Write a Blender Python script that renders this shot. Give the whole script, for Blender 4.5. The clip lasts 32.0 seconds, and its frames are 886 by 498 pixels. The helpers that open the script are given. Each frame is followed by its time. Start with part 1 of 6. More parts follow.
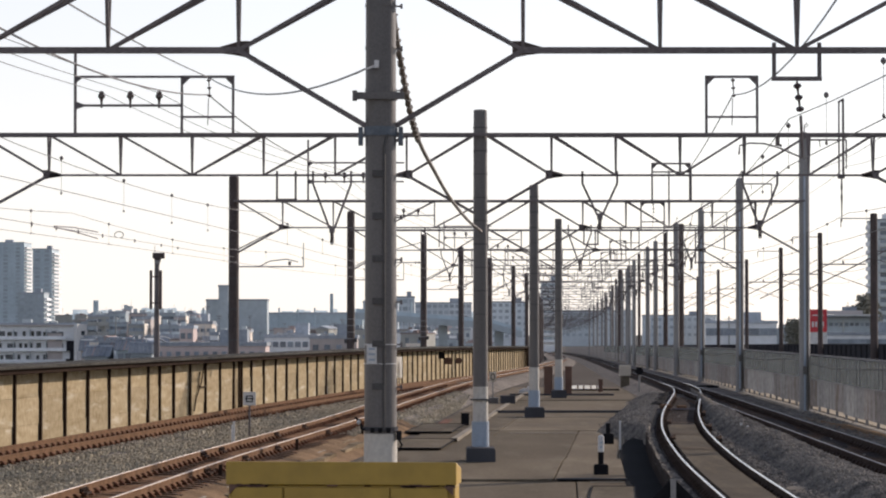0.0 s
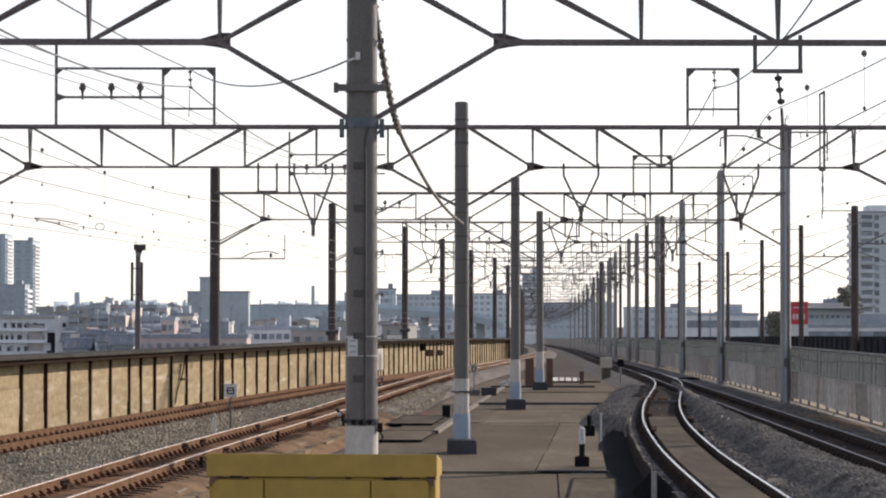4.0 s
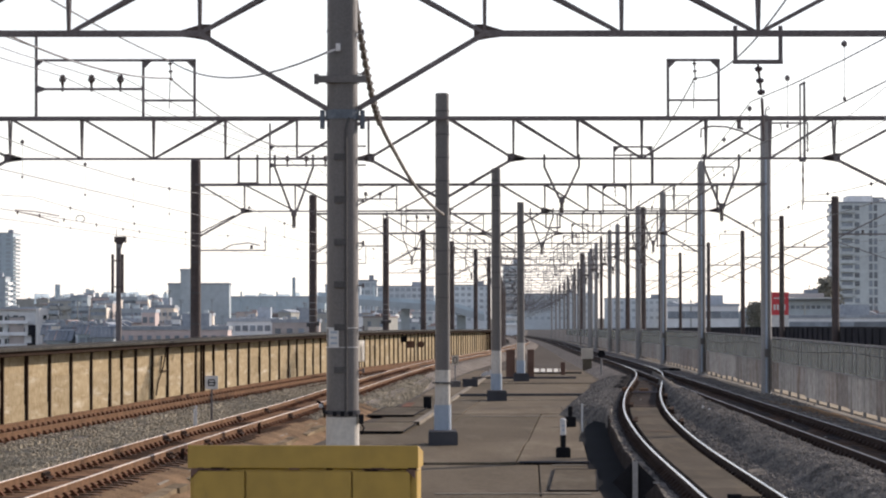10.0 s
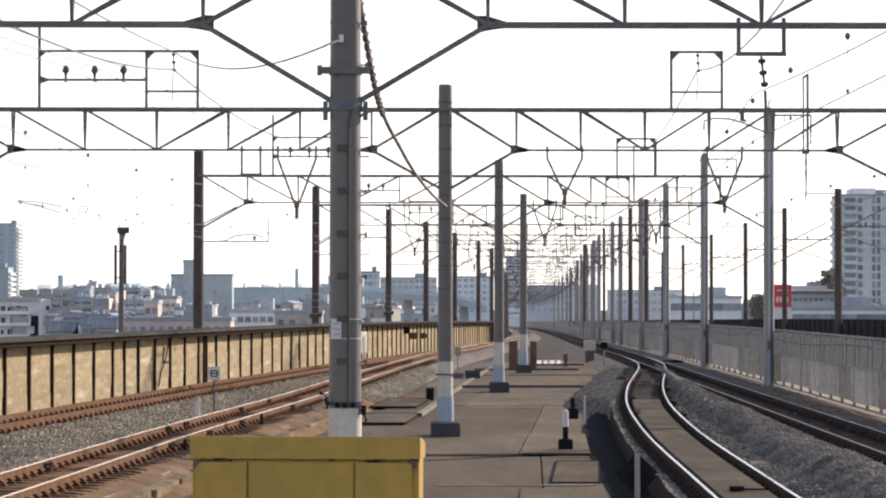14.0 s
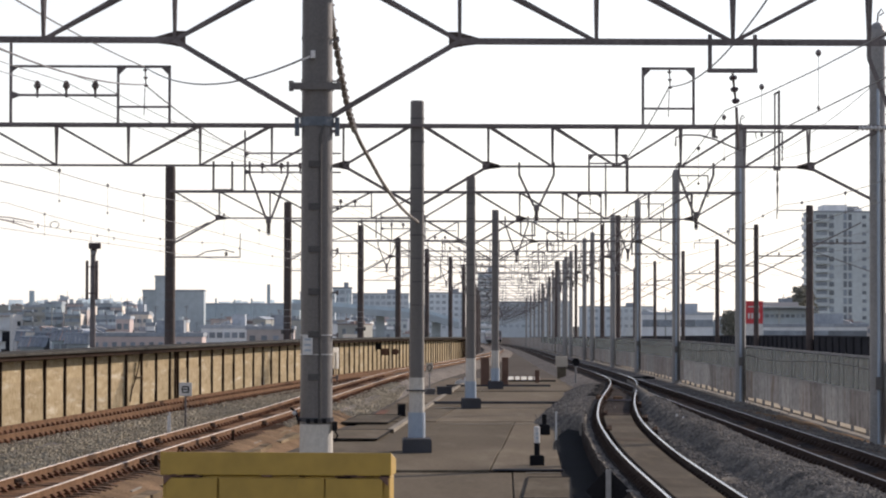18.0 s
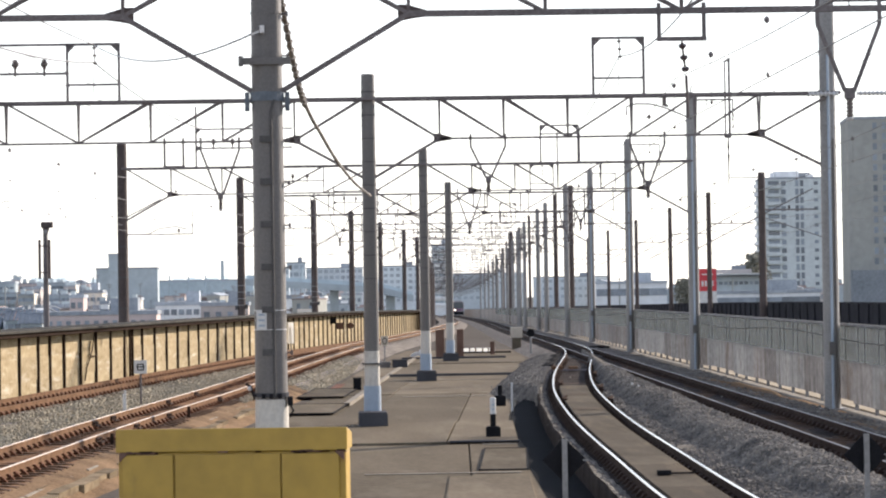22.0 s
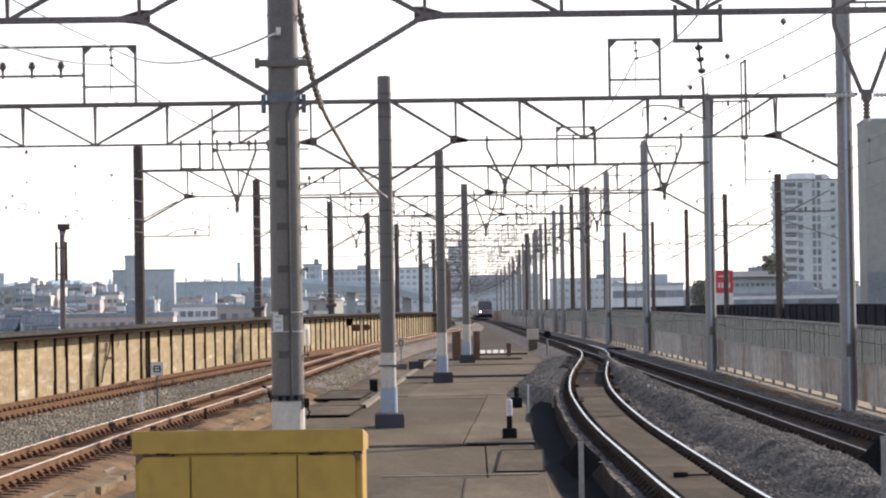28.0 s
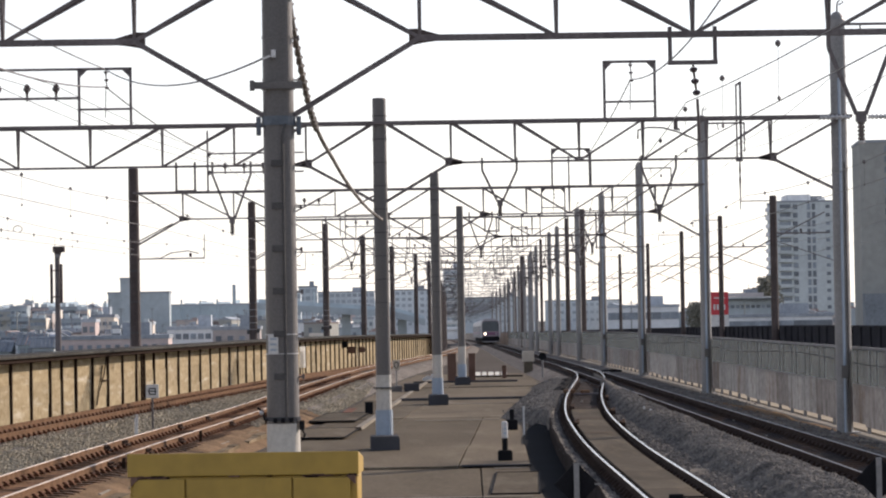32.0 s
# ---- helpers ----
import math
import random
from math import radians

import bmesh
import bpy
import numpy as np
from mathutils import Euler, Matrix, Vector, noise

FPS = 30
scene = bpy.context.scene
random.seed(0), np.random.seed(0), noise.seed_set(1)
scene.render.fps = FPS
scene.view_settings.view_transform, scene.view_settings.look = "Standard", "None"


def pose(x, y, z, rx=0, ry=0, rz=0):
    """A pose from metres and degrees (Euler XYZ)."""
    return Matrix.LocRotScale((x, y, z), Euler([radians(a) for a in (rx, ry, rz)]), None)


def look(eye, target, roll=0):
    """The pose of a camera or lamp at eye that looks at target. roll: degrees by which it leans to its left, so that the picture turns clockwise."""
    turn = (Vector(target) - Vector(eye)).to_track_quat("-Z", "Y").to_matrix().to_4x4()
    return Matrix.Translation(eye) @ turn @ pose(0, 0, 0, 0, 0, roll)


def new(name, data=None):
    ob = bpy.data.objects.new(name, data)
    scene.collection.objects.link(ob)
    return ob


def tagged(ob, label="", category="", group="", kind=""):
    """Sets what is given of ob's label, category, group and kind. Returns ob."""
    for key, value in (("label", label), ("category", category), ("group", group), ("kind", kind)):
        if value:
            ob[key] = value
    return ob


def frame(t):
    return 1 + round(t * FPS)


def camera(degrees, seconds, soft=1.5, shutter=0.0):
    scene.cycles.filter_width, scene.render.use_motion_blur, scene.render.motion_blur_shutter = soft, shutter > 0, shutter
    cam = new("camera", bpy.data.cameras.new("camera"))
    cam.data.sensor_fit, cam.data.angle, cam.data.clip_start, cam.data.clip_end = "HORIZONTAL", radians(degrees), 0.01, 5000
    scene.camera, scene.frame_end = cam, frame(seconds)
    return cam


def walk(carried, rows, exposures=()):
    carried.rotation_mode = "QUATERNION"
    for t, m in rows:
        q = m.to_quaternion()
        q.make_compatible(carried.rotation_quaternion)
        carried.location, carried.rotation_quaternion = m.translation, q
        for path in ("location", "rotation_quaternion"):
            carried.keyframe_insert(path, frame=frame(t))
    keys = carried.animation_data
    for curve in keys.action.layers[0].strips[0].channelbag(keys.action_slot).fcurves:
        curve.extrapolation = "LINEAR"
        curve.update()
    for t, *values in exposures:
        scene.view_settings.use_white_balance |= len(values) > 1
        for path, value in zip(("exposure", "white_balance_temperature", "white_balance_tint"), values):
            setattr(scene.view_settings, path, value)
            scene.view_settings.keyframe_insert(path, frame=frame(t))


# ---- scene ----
# ---------------------------------------------------------------- camera
EYE = 2.63          # above the rail heads
cam = camera(18.4, 32.0, soft=2.1)
LOOKS = [           # seconds, yaw, pitch, roll, sway across, sway in height
    (0.0, 0.000, 1.668, -0.003, -0.001, 0.000),
    (0.5, -0.050, 1.652, -0.086, -0.001, 0.000),
    (1.0, -0.068, 1.694, -0.102, 0.001, -0.000),
    (1.5, -0.037, 1.663, -0.056, 0.002, -0.001),
    (2.0, -0.026, 1.746, -0.041, 0.001, -0.001),
    (2.5, -0.101, 1.709, -0.078, 0.002, -0.000),
    (3.0, -0.246, 1.657, -0.131, 0.002, 0.001),
    (3.5, -0.317, 1.543, -0.074, 0.003, 0.001),
    (5.5, -0.620, 1.471, -0.050, 0.005, 0.001),
    (6.0, -0.687, 1.589, -0.041, 0.005, 0.000),
    (6.5, -0.739, 1.800, 0.015, 0.005, -0.001),
    (7.0, -0.692, 1.875, -0.009, 0.006, -0.002),
    (7.5, -0.703, 1.716, 0.021, 0.007, -0.001),
    (8.0, -0.684, 1.578, 0.095, 0.005, 0.000),
    (8.5, -0.734, 1.522, 0.077, 0.003, -0.001),
    (9.0, -0.704, 1.396, 0.083, 0.004, -0.003),
    (9.5, -0.696, 1.271, 0.074, 0.005, -0.003),
    (10.0, -0.788, 1.322, 0.100, 0.004, -0.002),
    (10.5, -0.887, 1.380, 0.081, 0.004, -0.002),
    (11.0, -1.022, 1.251, 0.073, 0.006, -0.003),
    (11.5, -0.921, 1.323, 0.109, 0.005, -0.004),
    (12.0, -0.745, 1.303, 0.094, 0.005, -0.005),
    (12.5, -0.623, 1.247, 0.057, 0.007, -0.003),
    (13.0, -0.683, 1.131, 0.022, 0.008, -0.002),
    (13.5, -0.696, 1.136, 0.005, 0.005, -0.003),
    (14.0, -0.730, 1.145, -0.029, 0.006, -0.003),
    (14.5, -0.887, 1.188, 0.007, 0.009, -0.003),
    (16.5, -1.262, 1.480, -0.444, 0.009, -0.004),
    (17.0, -1.313, 1.594, -0.430, 0.009, -0.004),
    (17.5, -1.232, 1.644, -0.280, 0.011, -0.003),
    (18.0, -1.316, 1.481, -0.094, 0.014, -0.003),
    (18.5, -1.434, 1.105, -0.016, 0.014, -0.004),
    (19.0, -1.494, 0.977, 0.115, 0.015, -0.005),
    (19.5, -1.596, 0.905, 0.272, 0.015, -0.006),
    (20.0, -1.713, 0.786, 0.350, 0.017, -0.006),
    (20.5, -1.850, 0.859, 0.429, 0.020, -0.005),
    (21.0, -2.037, 0.941, 0.595, 0.021, -0.006),
    (21.5, -2.080, 0.818, 0.839, 0.022, -0.006),
    (22.0, -2.272, 0.902, 0.923, 0.022, -0.005),
    (22.5, -2.329, 0.934, 0.941, 0.022, -0.005),
    (23.0, -2.380, 0.955, 0.927, 0.022, -0.004),
    (23.5, -2.341, 1.101, 0.944, 0.021, -0.004),
    (24.0, -2.254, 1.160, 0.972, 0.021, -0.004),
    (24.5, -2.374, 1.151, 0.967, 0.022, -0.003),
    (25.0, -2.454, 1.016, 0.947, 0.024, -0.002),
    (25.5, -2.478, 0.813, 1.012, 0.025, -0.003),
    (27.5, -1.989, 0.816, 0.919, 0.023, -0.003),
    (28.0, -1.928, 0.945, 0.929, 0.023, -0.004),
    (28.5, -1.839, 1.001, 0.892, 0.026, -0.005),
    (29.0, -1.733, 0.878, 0.870, 0.027, -0.005),
    (29.5, -1.767, 0.863, 0.890, 0.025, -0.005),
    (30.0, -1.869, 0.819, 0.916, 0.024, -0.005),
    (30.5, -1.925, 0.959, 0.985, 0.025, -0.005),
    (31.0, -1.966, 1.252, 0.944, 0.025, -0.005),
    (31.5, -2.040, 1.349, 1.008, 0.026, -0.004),
    (32.0, -2.025, 1.406, 0.992, 0.025, -0.004),
]
walk(cam, [(t, pose(sx, 0, EYE + sz, 90 + pitch, roll, yaw)) for t, yaw, pitch, roll, sx, sz in LOOKS],
     exposures=[(0.0, -0.15, 6400, 19), (3.0, -0.01, 6400, 19), (5.5, -0.05, 6400, 19), (7.0, -0.30, 6400, 19), (9.0, -0.05, 6400, 19), (11.0, 0.13, 6400, 19), (14.0, 0.31, 6400, 19), (16.5, -0.02, 6400, 19), (17.0, -0.05, 6400, 19), (18.0, -0.07, 6400, 19), (19.0, 0.39, 6400, 19), (20.0, 0.57, 6400, 19), (22.0, 0.66, 6360, 16), (22.5, 0.56, 6400, 19), (23.0, 0.50, 6320, 13), (23.5, 0.42, 6320, 13), (24.0, 0.22, 6400, 19), (25.0, 0.23, 6400, 19), (28.0, 0.43, 6400, 19), (29.5, 0.52, 6400, 19), (31.0, 0.21, 6400, 19), (32.0, 0.05, 6400, 19)])

# ---------------------------------------------------------------- light
SUN_AZIMUTH, SUN_HEIGHT = 50.0, 23.0     # degrees to the right of straight ahead, degrees up
scene.view_settings.exposure = 0.0
world = bpy.data.worlds.new("sky")
scene.world = world
world.use_nodes = True
nt = world.node_tree
sky = nt.nodes.new("ShaderNodeTexSky")
sky.sky_type = "NISHITA"
sky.sun_disc = False
sky.sun_elevation = radians(SUN_HEIGHT)
sky.sun_rotation = radians(SUN_AZIMUTH)
sky.air_density, sky.dust_density, sky.ozone_density = 1.0, 0.25, 1.5
pale = nt.nodes.new("ShaderNodeHueSaturation")      # thin winter haze takes the colour out of the sky
pale.inputs["Saturation"].default_value = 0.62
nt.links.new(sky.outputs[0], pale.inputs["Color"])
coord, axes, fade, haze = nt.nodes.new("ShaderNodeTexCoord"), nt.nodes.new("ShaderNodeSeparateXYZ"), nt.nodes.new("ShaderNodeMapRange"), nt.nodes.new("ShaderNodeMix")
nt.links.new(coord.outputs["Generated"], axes.inputs[0])     # the same pale haze all round the horizon
nt.links.new(axes.outputs[2], fade.inputs["Value"])
fade.inputs["From Min"].default_value, fade.inputs["From Max"].default_value = 0.03, 0.28
fade.inputs["To Min"].default_value, fade.inputs["To Max"].default_value = 0.70, 0.0
haze.data_type = "RGBA"
haze.inputs[7].default_value = (6.5, 6.4, 5.85, 1)
nt.links.new(fade.outputs[0], haze.inputs[0])
nt.links.new(pale.outputs[0], haze.inputs[6])
nt.links.new(haze.outputs[2], nt.nodes["Background"].inputs[0])
nt.nodes["Background"].inputs[1].default_value = 0.175
sun = new("sun", bpy.data.lights.new("sun", "SUN"))
sun.data.energy, sun.data.angle, sun.data.color = 5.0, radians(0.6), (1.0, 0.89, 0.73)
_a, _e = radians(SUN_AZIMUTH), radians(SUN_HEIGHT)
sun.matrix_world = look((0, 0, 60), (-math.sin(_a) * math.cos(_e), -math.cos(_a) * math.cos(_e), 60 - math.sin(_e)))


# ---------------------------------------------------------------- materials
def material(name, colour, rough=0.7, metal=0.0, vary=0.25, fine=40.0, coarse=1.5, bump=0.15, tint=None, each=0.0, streak=0.0, thin=0.0, patch=None, holes=0.0, along=1.0):
    """Two scales of colour variation, bump, a random shade for each object; patch: stain colour, its size (x, y, z scale), share and strength."""
    m = bpy.data.materials.new(name)
    m.use_nodes = True
    n, l = m.node_tree.nodes, m.node_tree.links
    b = n["Principled BSDF"]
    b.inputs["Roughness"].default_value, b.inputs["Metallic"].default_value = rough, metal
    b.inputs["Specular IOR Level"].default_value = 0.03 if rough >= 0.8 else (0.2 if rough > 0.5 else 0.5)
    geo = n.new("ShaderNodeNewGeometry")
    f1, f2 = n.new("ShaderNodeTexNoise"), n.new("ShaderNodeTexNoise")
    f1.inputs["Scale"].default_value, f1.inputs["Detail"].default_value = fine, 3
    f2.inputs["Scale"].default_value, f2.inputs["Detail"].default_value = coarse, 4
    l.new(geo.outputs["Position"], f1.inputs["Vector"])
    if streak or along != 1.0:
        mp = n.new("ShaderNodeMapping")
        mp.inputs["Scale"].default_value = (1, along, streak or 1.0)
        l.new(geo.outputs["Position"], mp.inputs["Vector"])
        l.new(mp.outputs[0], f2.inputs["Vector"])
    else:
        l.new(geo.outputs["Position"], f2.inputs["Vector"])
    ramp = n.new("ShaderNodeMix")
    ramp.data_type = "RGBA"
    c1 = [max(0, c * (1 - vary)) for c in colour]
    c2 = tint or [min(1, c * (1 + vary)) for c in colour]
    ramp.inputs[6].default_value, ramp.inputs[7].default_value = (*c1, 1), (*c2, 1)
    su = n.new("ShaderNodeMath")
    su.operation = "ADD"
    l.new(f1.outputs["Fac"], su.inputs[0])
    l.new(f2.outputs["Fac"], su.inputs[1])
    mr = n.new("ShaderNodeMapRange")
    mr.inputs["From Min"].default_value, mr.inputs["From Max"].default_value = 0.7, 1.3
    l.new(su.outputs[0], mr.inputs["Value"])
    l.new(mr.outputs[0], ramp.inputs[0])
    out = ramp.outputs[2]
    if patch:
        stain, size, share, strength = patch
        mp = n.new("ShaderNodeMapping")
        mp.inputs["Scale"].default_value = size
        f3 = n.new("ShaderNodeTexNoise")
        f3.inputs["Scale"].default_value, f3.inputs["Detail"].default_value, f3.inputs["Roughness"].default_value = 1.0, 5, 0.65
        l.new(geo.outputs["Position"], mp.inputs["Vector"])
        l.new(mp.outputs[0], f3.inputs["Vector"])
        m3 = n.new("ShaderNodeMapRange")
        m3.inputs["From Min"].default_value, m3.inputs["From Max"].default_value = 0.66 - 0.32 * share, 0.78 - 0.32 * share
        m3.inputs["To Max"].default_value = strength
        l.new(f3.outputs["Fac"], m3.inputs["Value"])
        mx3 = n.new("ShaderNodeMix")
        mx3.data_type = "RGBA"
        mx3.inputs[7].default_value = (*stain, 1)
        l.new(m3.outputs[0], mx3.inputs[0])
        l.new(out, mx3.inputs[6])
        out = mx3.outputs[2]
    if each:
        oi = n.new("ShaderNodeObjectInfo")
        hsv = n.new("ShaderNodeHueSaturation")
        m2 = n.new("ShaderNodeMapRange")
        m2.inputs["To Min"].default_value, m2.inputs["To Max"].default_value = 1 - each, 1 + each
        l.new(oi.outputs["Random"], m2.inputs["Value"])
        l.new(m2.outputs[0], hsv.inputs["Value"])
        l.new(out, hsv.inputs["Color"])
        out = hsv.outputs[0]
    l.new(out, b.inputs["Base Color"])
    if bump:
        bp = n.new("ShaderNodeBump")
        bp.inputs["Strength"].default_value, bp.inputs["Distance"].default_value = bump, 0.02
        l.new(f1.outputs["Fac"], bp.inputs["Height"])
        l.new(bp.outputs[0], b.inputs["Normal"])
    if thin:                         # light also passes through the sheet
        tl = n.new("ShaderNodeBsdfTranslucent")
        mx = n.new("ShaderNodeMixShader")
        mx.inputs[0].default_value = thin
        l.new(out, tl.inputs[0])
        l.new(b.outputs[0], mx.inputs[1])
        l.new(tl.outputs[0], mx.inputs[2])
        l.new(mx.outputs[0], n["Material Output"].inputs[0])
        if holes:                    # fine perforation
            tp, mh = n.new("ShaderNodeBsdfTransparent"), n.new("ShaderNodeMixShader")
            mh.inputs[0].default_value = holes
            l.new(mx.outputs[0], mh.inputs[1])
            l.new(tp.outputs[0], mh.inputs[2])
            l.new(mh.outputs[0], n["Material Output"].inputs[0])
    return m


M_POLE = material("weathered_concrete_pole", (0.112, 0.103, 0.096), 0.46, vary=0.2, fine=30, coarse=1.2, streak=0.25)
M_POLEBAND = material("dark_pole_band", (0.082, 0.078, 0.075), 0.6)
M_COLLAR = material("dull_blue_steel", (0.115, 0.135, 0.155), 0.55, vary=0.25, fine=14)
M_WHITE = material("white_paint", (0.62, 0.61, 0.58), 0.6, vary=0.12, fine=15, coarse=3)
M_BAND = material("yellowed_white_paint", (0.52, 0.49, 0.43), 0.6, vary=0.16, fine=15, coarse=2.5, streak=0.4, patch=((0.30, 0.26, 0.20), (5, 5, 1.5), 0.2, 0.5))
M_BLUEGREY = material("blue_grey_paint", (0.34, 0.40, 0.46), 0.6, vary=0.12)
M_KERB = material("pale_kerb_concrete", (0.27, 0.24, 0.195), 0.9, vary=0.2, fine=14, coarse=1.0)
M_EARTH = material("sandy_rust_dirt", (0.185, 0.122, 0.072), 0.95, vary=0.5, fine=20, coarse=0.9, bump=0.5)
M_FOOT = material("dark_footing", (0.07, 0.07, 0.075), 0.85)
M_GALV = material("galvanised_steel", (0.235, 0.228, 0.218), 0.5, metal=0.0, vary=0.22, fine=20, coarse=2, streak=0.3)
M_STEEL = material("brown_painted_steel", (0.155, 0.136, 0.132), 0.6, vary=0.3, fine=25)
M_DARKPOLE = material("dark_rusty_pole", (0.085, 0.066, 0.06), 0.7, vary=0.3, fine=20)
M_WIRE = material("weathered_wire", (0.16, 0.155, 0.15), 0.5, metal=0.3, bump=0)
M_ROPE = material("grey_sheathed_cable", (0.23, 0.21, 0.19), 0.7, vary=0.4, fine=60)
M_INS = material("brown_glazed_porcelain", (0.07, 0.05, 0.045), 0.25, bump=0)
M_INSW = material("pale_porcelain", (0.55, 0.54, 0.52), 0.3, bump=0)
M_RAILTOP = material("polished_rail_head", (0.62, 0.61, 0.6), 0.22, metal=1.0, vary=0.1, bump=0.02)
# dark brown steel; on the right-hand tracks it also carries their shade
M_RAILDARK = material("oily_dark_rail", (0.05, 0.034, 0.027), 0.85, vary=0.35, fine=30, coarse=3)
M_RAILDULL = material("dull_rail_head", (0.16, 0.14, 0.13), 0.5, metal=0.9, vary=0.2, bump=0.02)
M_RAILWARM = material("worn_brownish_rail_head", (0.42, 0.35, 0.29), 0.45, metal=1.0, vary=0.2, bump=0.02)
M_RAIL = material("rusty_rail_web", (0.145, 0.085, 0.05), 0.85, vary=0.35, fine=30, coarse=3)
M_CLIP = material("rusty_clip", (0.10, 0.047, 0.028), 0.8, each=0.3, bump=0)
M_SLEEPER = material("dirty_concrete_sleeper", (0.10, 0.065, 0.045), 0.9, each=0.2)
M_BALLAST = material("ballast_bed", (0.185, 0.163, 0.14), 0.95, vary=0.6, fine=26, coarse=1.1, bump=1.0)
M_GREYBED = material("grey_ballast_bed", (0.155, 0.141, 0.127), 0.95, vary=0.65, fine=24, coarse=0.8, tint=(0.235, 0.212, 0.18), bump=1.0)
# oil stain and painted shade together darken this ballast
M_OILSHADE = material("oily_dark_ballast", (0.04, 0.032, 0.028), 0.95, vary=0.5, fine=26, coarse=1.1, bump=1.0)
M_RUSTBED = material("rust_stained_ballast", (0.185, 0.108, 0.062), 0.95, vary=0.5, fine=26, coarse=1.1, bump=1.0)
M_STONEWARM = material("warm_ballast_stone", (0.35, 0.305, 0.225), 0.9, vary=0.45, fine=9, coarse=2.0, bump=0.2)
M_STONE = material("ballast_stone", (0.185, 0.176, 0.170), 0.9, vary=0.55, fine=9, coarse=0.9, tint=(0.315, 0.285, 0.245), bump=0.2)
M_SLAB = material("stained_concrete_slab", (0.136, 0.110, 0.077), 0.85, vary=0.30, fine=11, coarse=0.45, each=0.20, bump=0.08, along=0.3, patch=((0.215, 0.182, 0.132), (1.0, 0.24, 1.0), 0.40, 0.42))
M_DECK = material("dirty_deck_concrete", (0.10, 0.085, 0.07), 0.9, vary=0.35, fine=14, coarse=0.4)
# near-black: this colour is the shadow beside the curved track
M_STRIPSHADE = material("damp_dark_concrete", (0.006, 0.007, 0.009), 0.95, vary=0.3, fine=12, coarse=0.8)
M_COVER = material("brown_track_cover", (0.094, 0.077, 0.056), 0.85, vary=0.3, fine=20, coarse=1.5, each=0.14, along=0.2, patch=((0.165, 0.125, 0.08), (2.2, 0.25, 1.5), 0.35, 0.5))
M_WALL = material("tan_concrete_panel", (0.335, 0.258, 0.145), 0.85, vary=0.20, fine=7, coarse=1.4, each=0.10, streak=4.0, tint=(0.42, 0.345, 0.225), patch=((0.60, 0.54, 0.43), (0.5, 0.5, 3.2), 0.30, 0.6))
M_EDGE = material("sandy_edging_block", (0.215, 0.165, 0.105), 0.9, vary=0.35, fine=18, coarse=1.2, each=0.22, patch=((0.11, 0.07, 0.042), (1.4, 1.4, 1.4), 0.4, 0.6))
M_WALLPOST = material("dark_brown_post", (0.035, 0.022, 0.016), 0.85)
M_CAP = material("weathered_wall_cap", (0.066, 0.062, 0.054), 0.85, vary=0.4, fine=6, coarse=0.8)
M_FENCEPOST = material("dull_fence_post", (0.20, 0.195, 0.19), 0.7, metal=0.1, vary=0.25, fine=12)
M_FENCE = material("grey_corrugated_panel", (0.40, 0.396, 0.382), 0.85, vary=0.28, fine=5, coarse=5.0, each=0.12, streak=0.10, thin=0.36, holes=0.10, patch=((0.25, 0.19, 0.145), (0.9, 0.9, 0.8), 0.30, 0.5))
M_FENCERUST = material("rust_streaked_panel", (0.355, 0.335, 0.315), 0.85, vary=0.28, fine=5, coarse=5.0, each=0.12, streak=0.12, thin=0.32, holes=0.08, patch=((0.22, 0.15, 0.10), (1.2, 1.2, 0.5), 0.35, 0.5))
M_BOX = material("yellow_painted_steel", (0.40, 0.252, 0.037), 0.45, vary=0.14, fine=7, coarse=1.6, streak=0.35, bump=0.02, patch=((0.20, 0.125, 0.035), (3.2, 3.2, 1.1), 0.22, 0.5))
M_BLACK = material("black_paint", (0.016, 0.016, 0.018), 0.82)
M_RUST = material("rust_red_steel", (0.155, 0.095, 0.072), 0.8, vary=0.3)
M_DARKWALL = material("dark_parapet", (0.03, 0.03, 0.035), 0.8, vary=0.3)
M_CITY = material("city_ground", (0.12, 0.12, 0.11), 0.95, vary=0.4, fine=0.4, coarse=0.02, bump=0)
# winter foliage, paled further to put haze over the far trees
M_LEAF = material("dull_winter_foliage", (0.23, 0.225, 0.185), 0.8, vary=0.4, fine=2, bump=0)
M_RED = material("red_sign_board", (0.55, 0.04, 0.05), 0.5, vary=0.08)
M_WINDOW = material("dark_window_glass", (0.05, 0.06, 0.07), 0.15, vary=0.2, fine=0.5, each=0.5, bump=0)
# both city glasses have haze mixed into their colour, more so far off
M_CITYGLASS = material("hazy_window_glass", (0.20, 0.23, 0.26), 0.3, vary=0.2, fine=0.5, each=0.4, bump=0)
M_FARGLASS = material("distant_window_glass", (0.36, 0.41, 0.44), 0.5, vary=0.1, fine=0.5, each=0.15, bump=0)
M_SHEET = material("white_plastic_sheet", (0.85, 0.85, 0.83), 0.6, vary=0.05, thin=0.8)
M_CREAM = material("cream_painted_steel", (0.55, 0.48, 0.38), 0.7, vary=0.12)
M_PATH = material("pale_path_concrete", (0.36, 0.31, 0.235), 0.9, vary=0.15, fine=6, coarse=0.5)
M_MASK = material("purple_grey_front", (0.27, 0.235, 0.25), 0.5, vary=0.1)
M_STAINLESS = material("brushed_stainless", (0.36, 0.35, 0.36), 0.45, metal=0.6, vary=0.08, fine=12, bump=0.03)
M_MAROON = material("dark_red_band", (0.17, 0.06, 0.13), 0.4, vary=0.1)


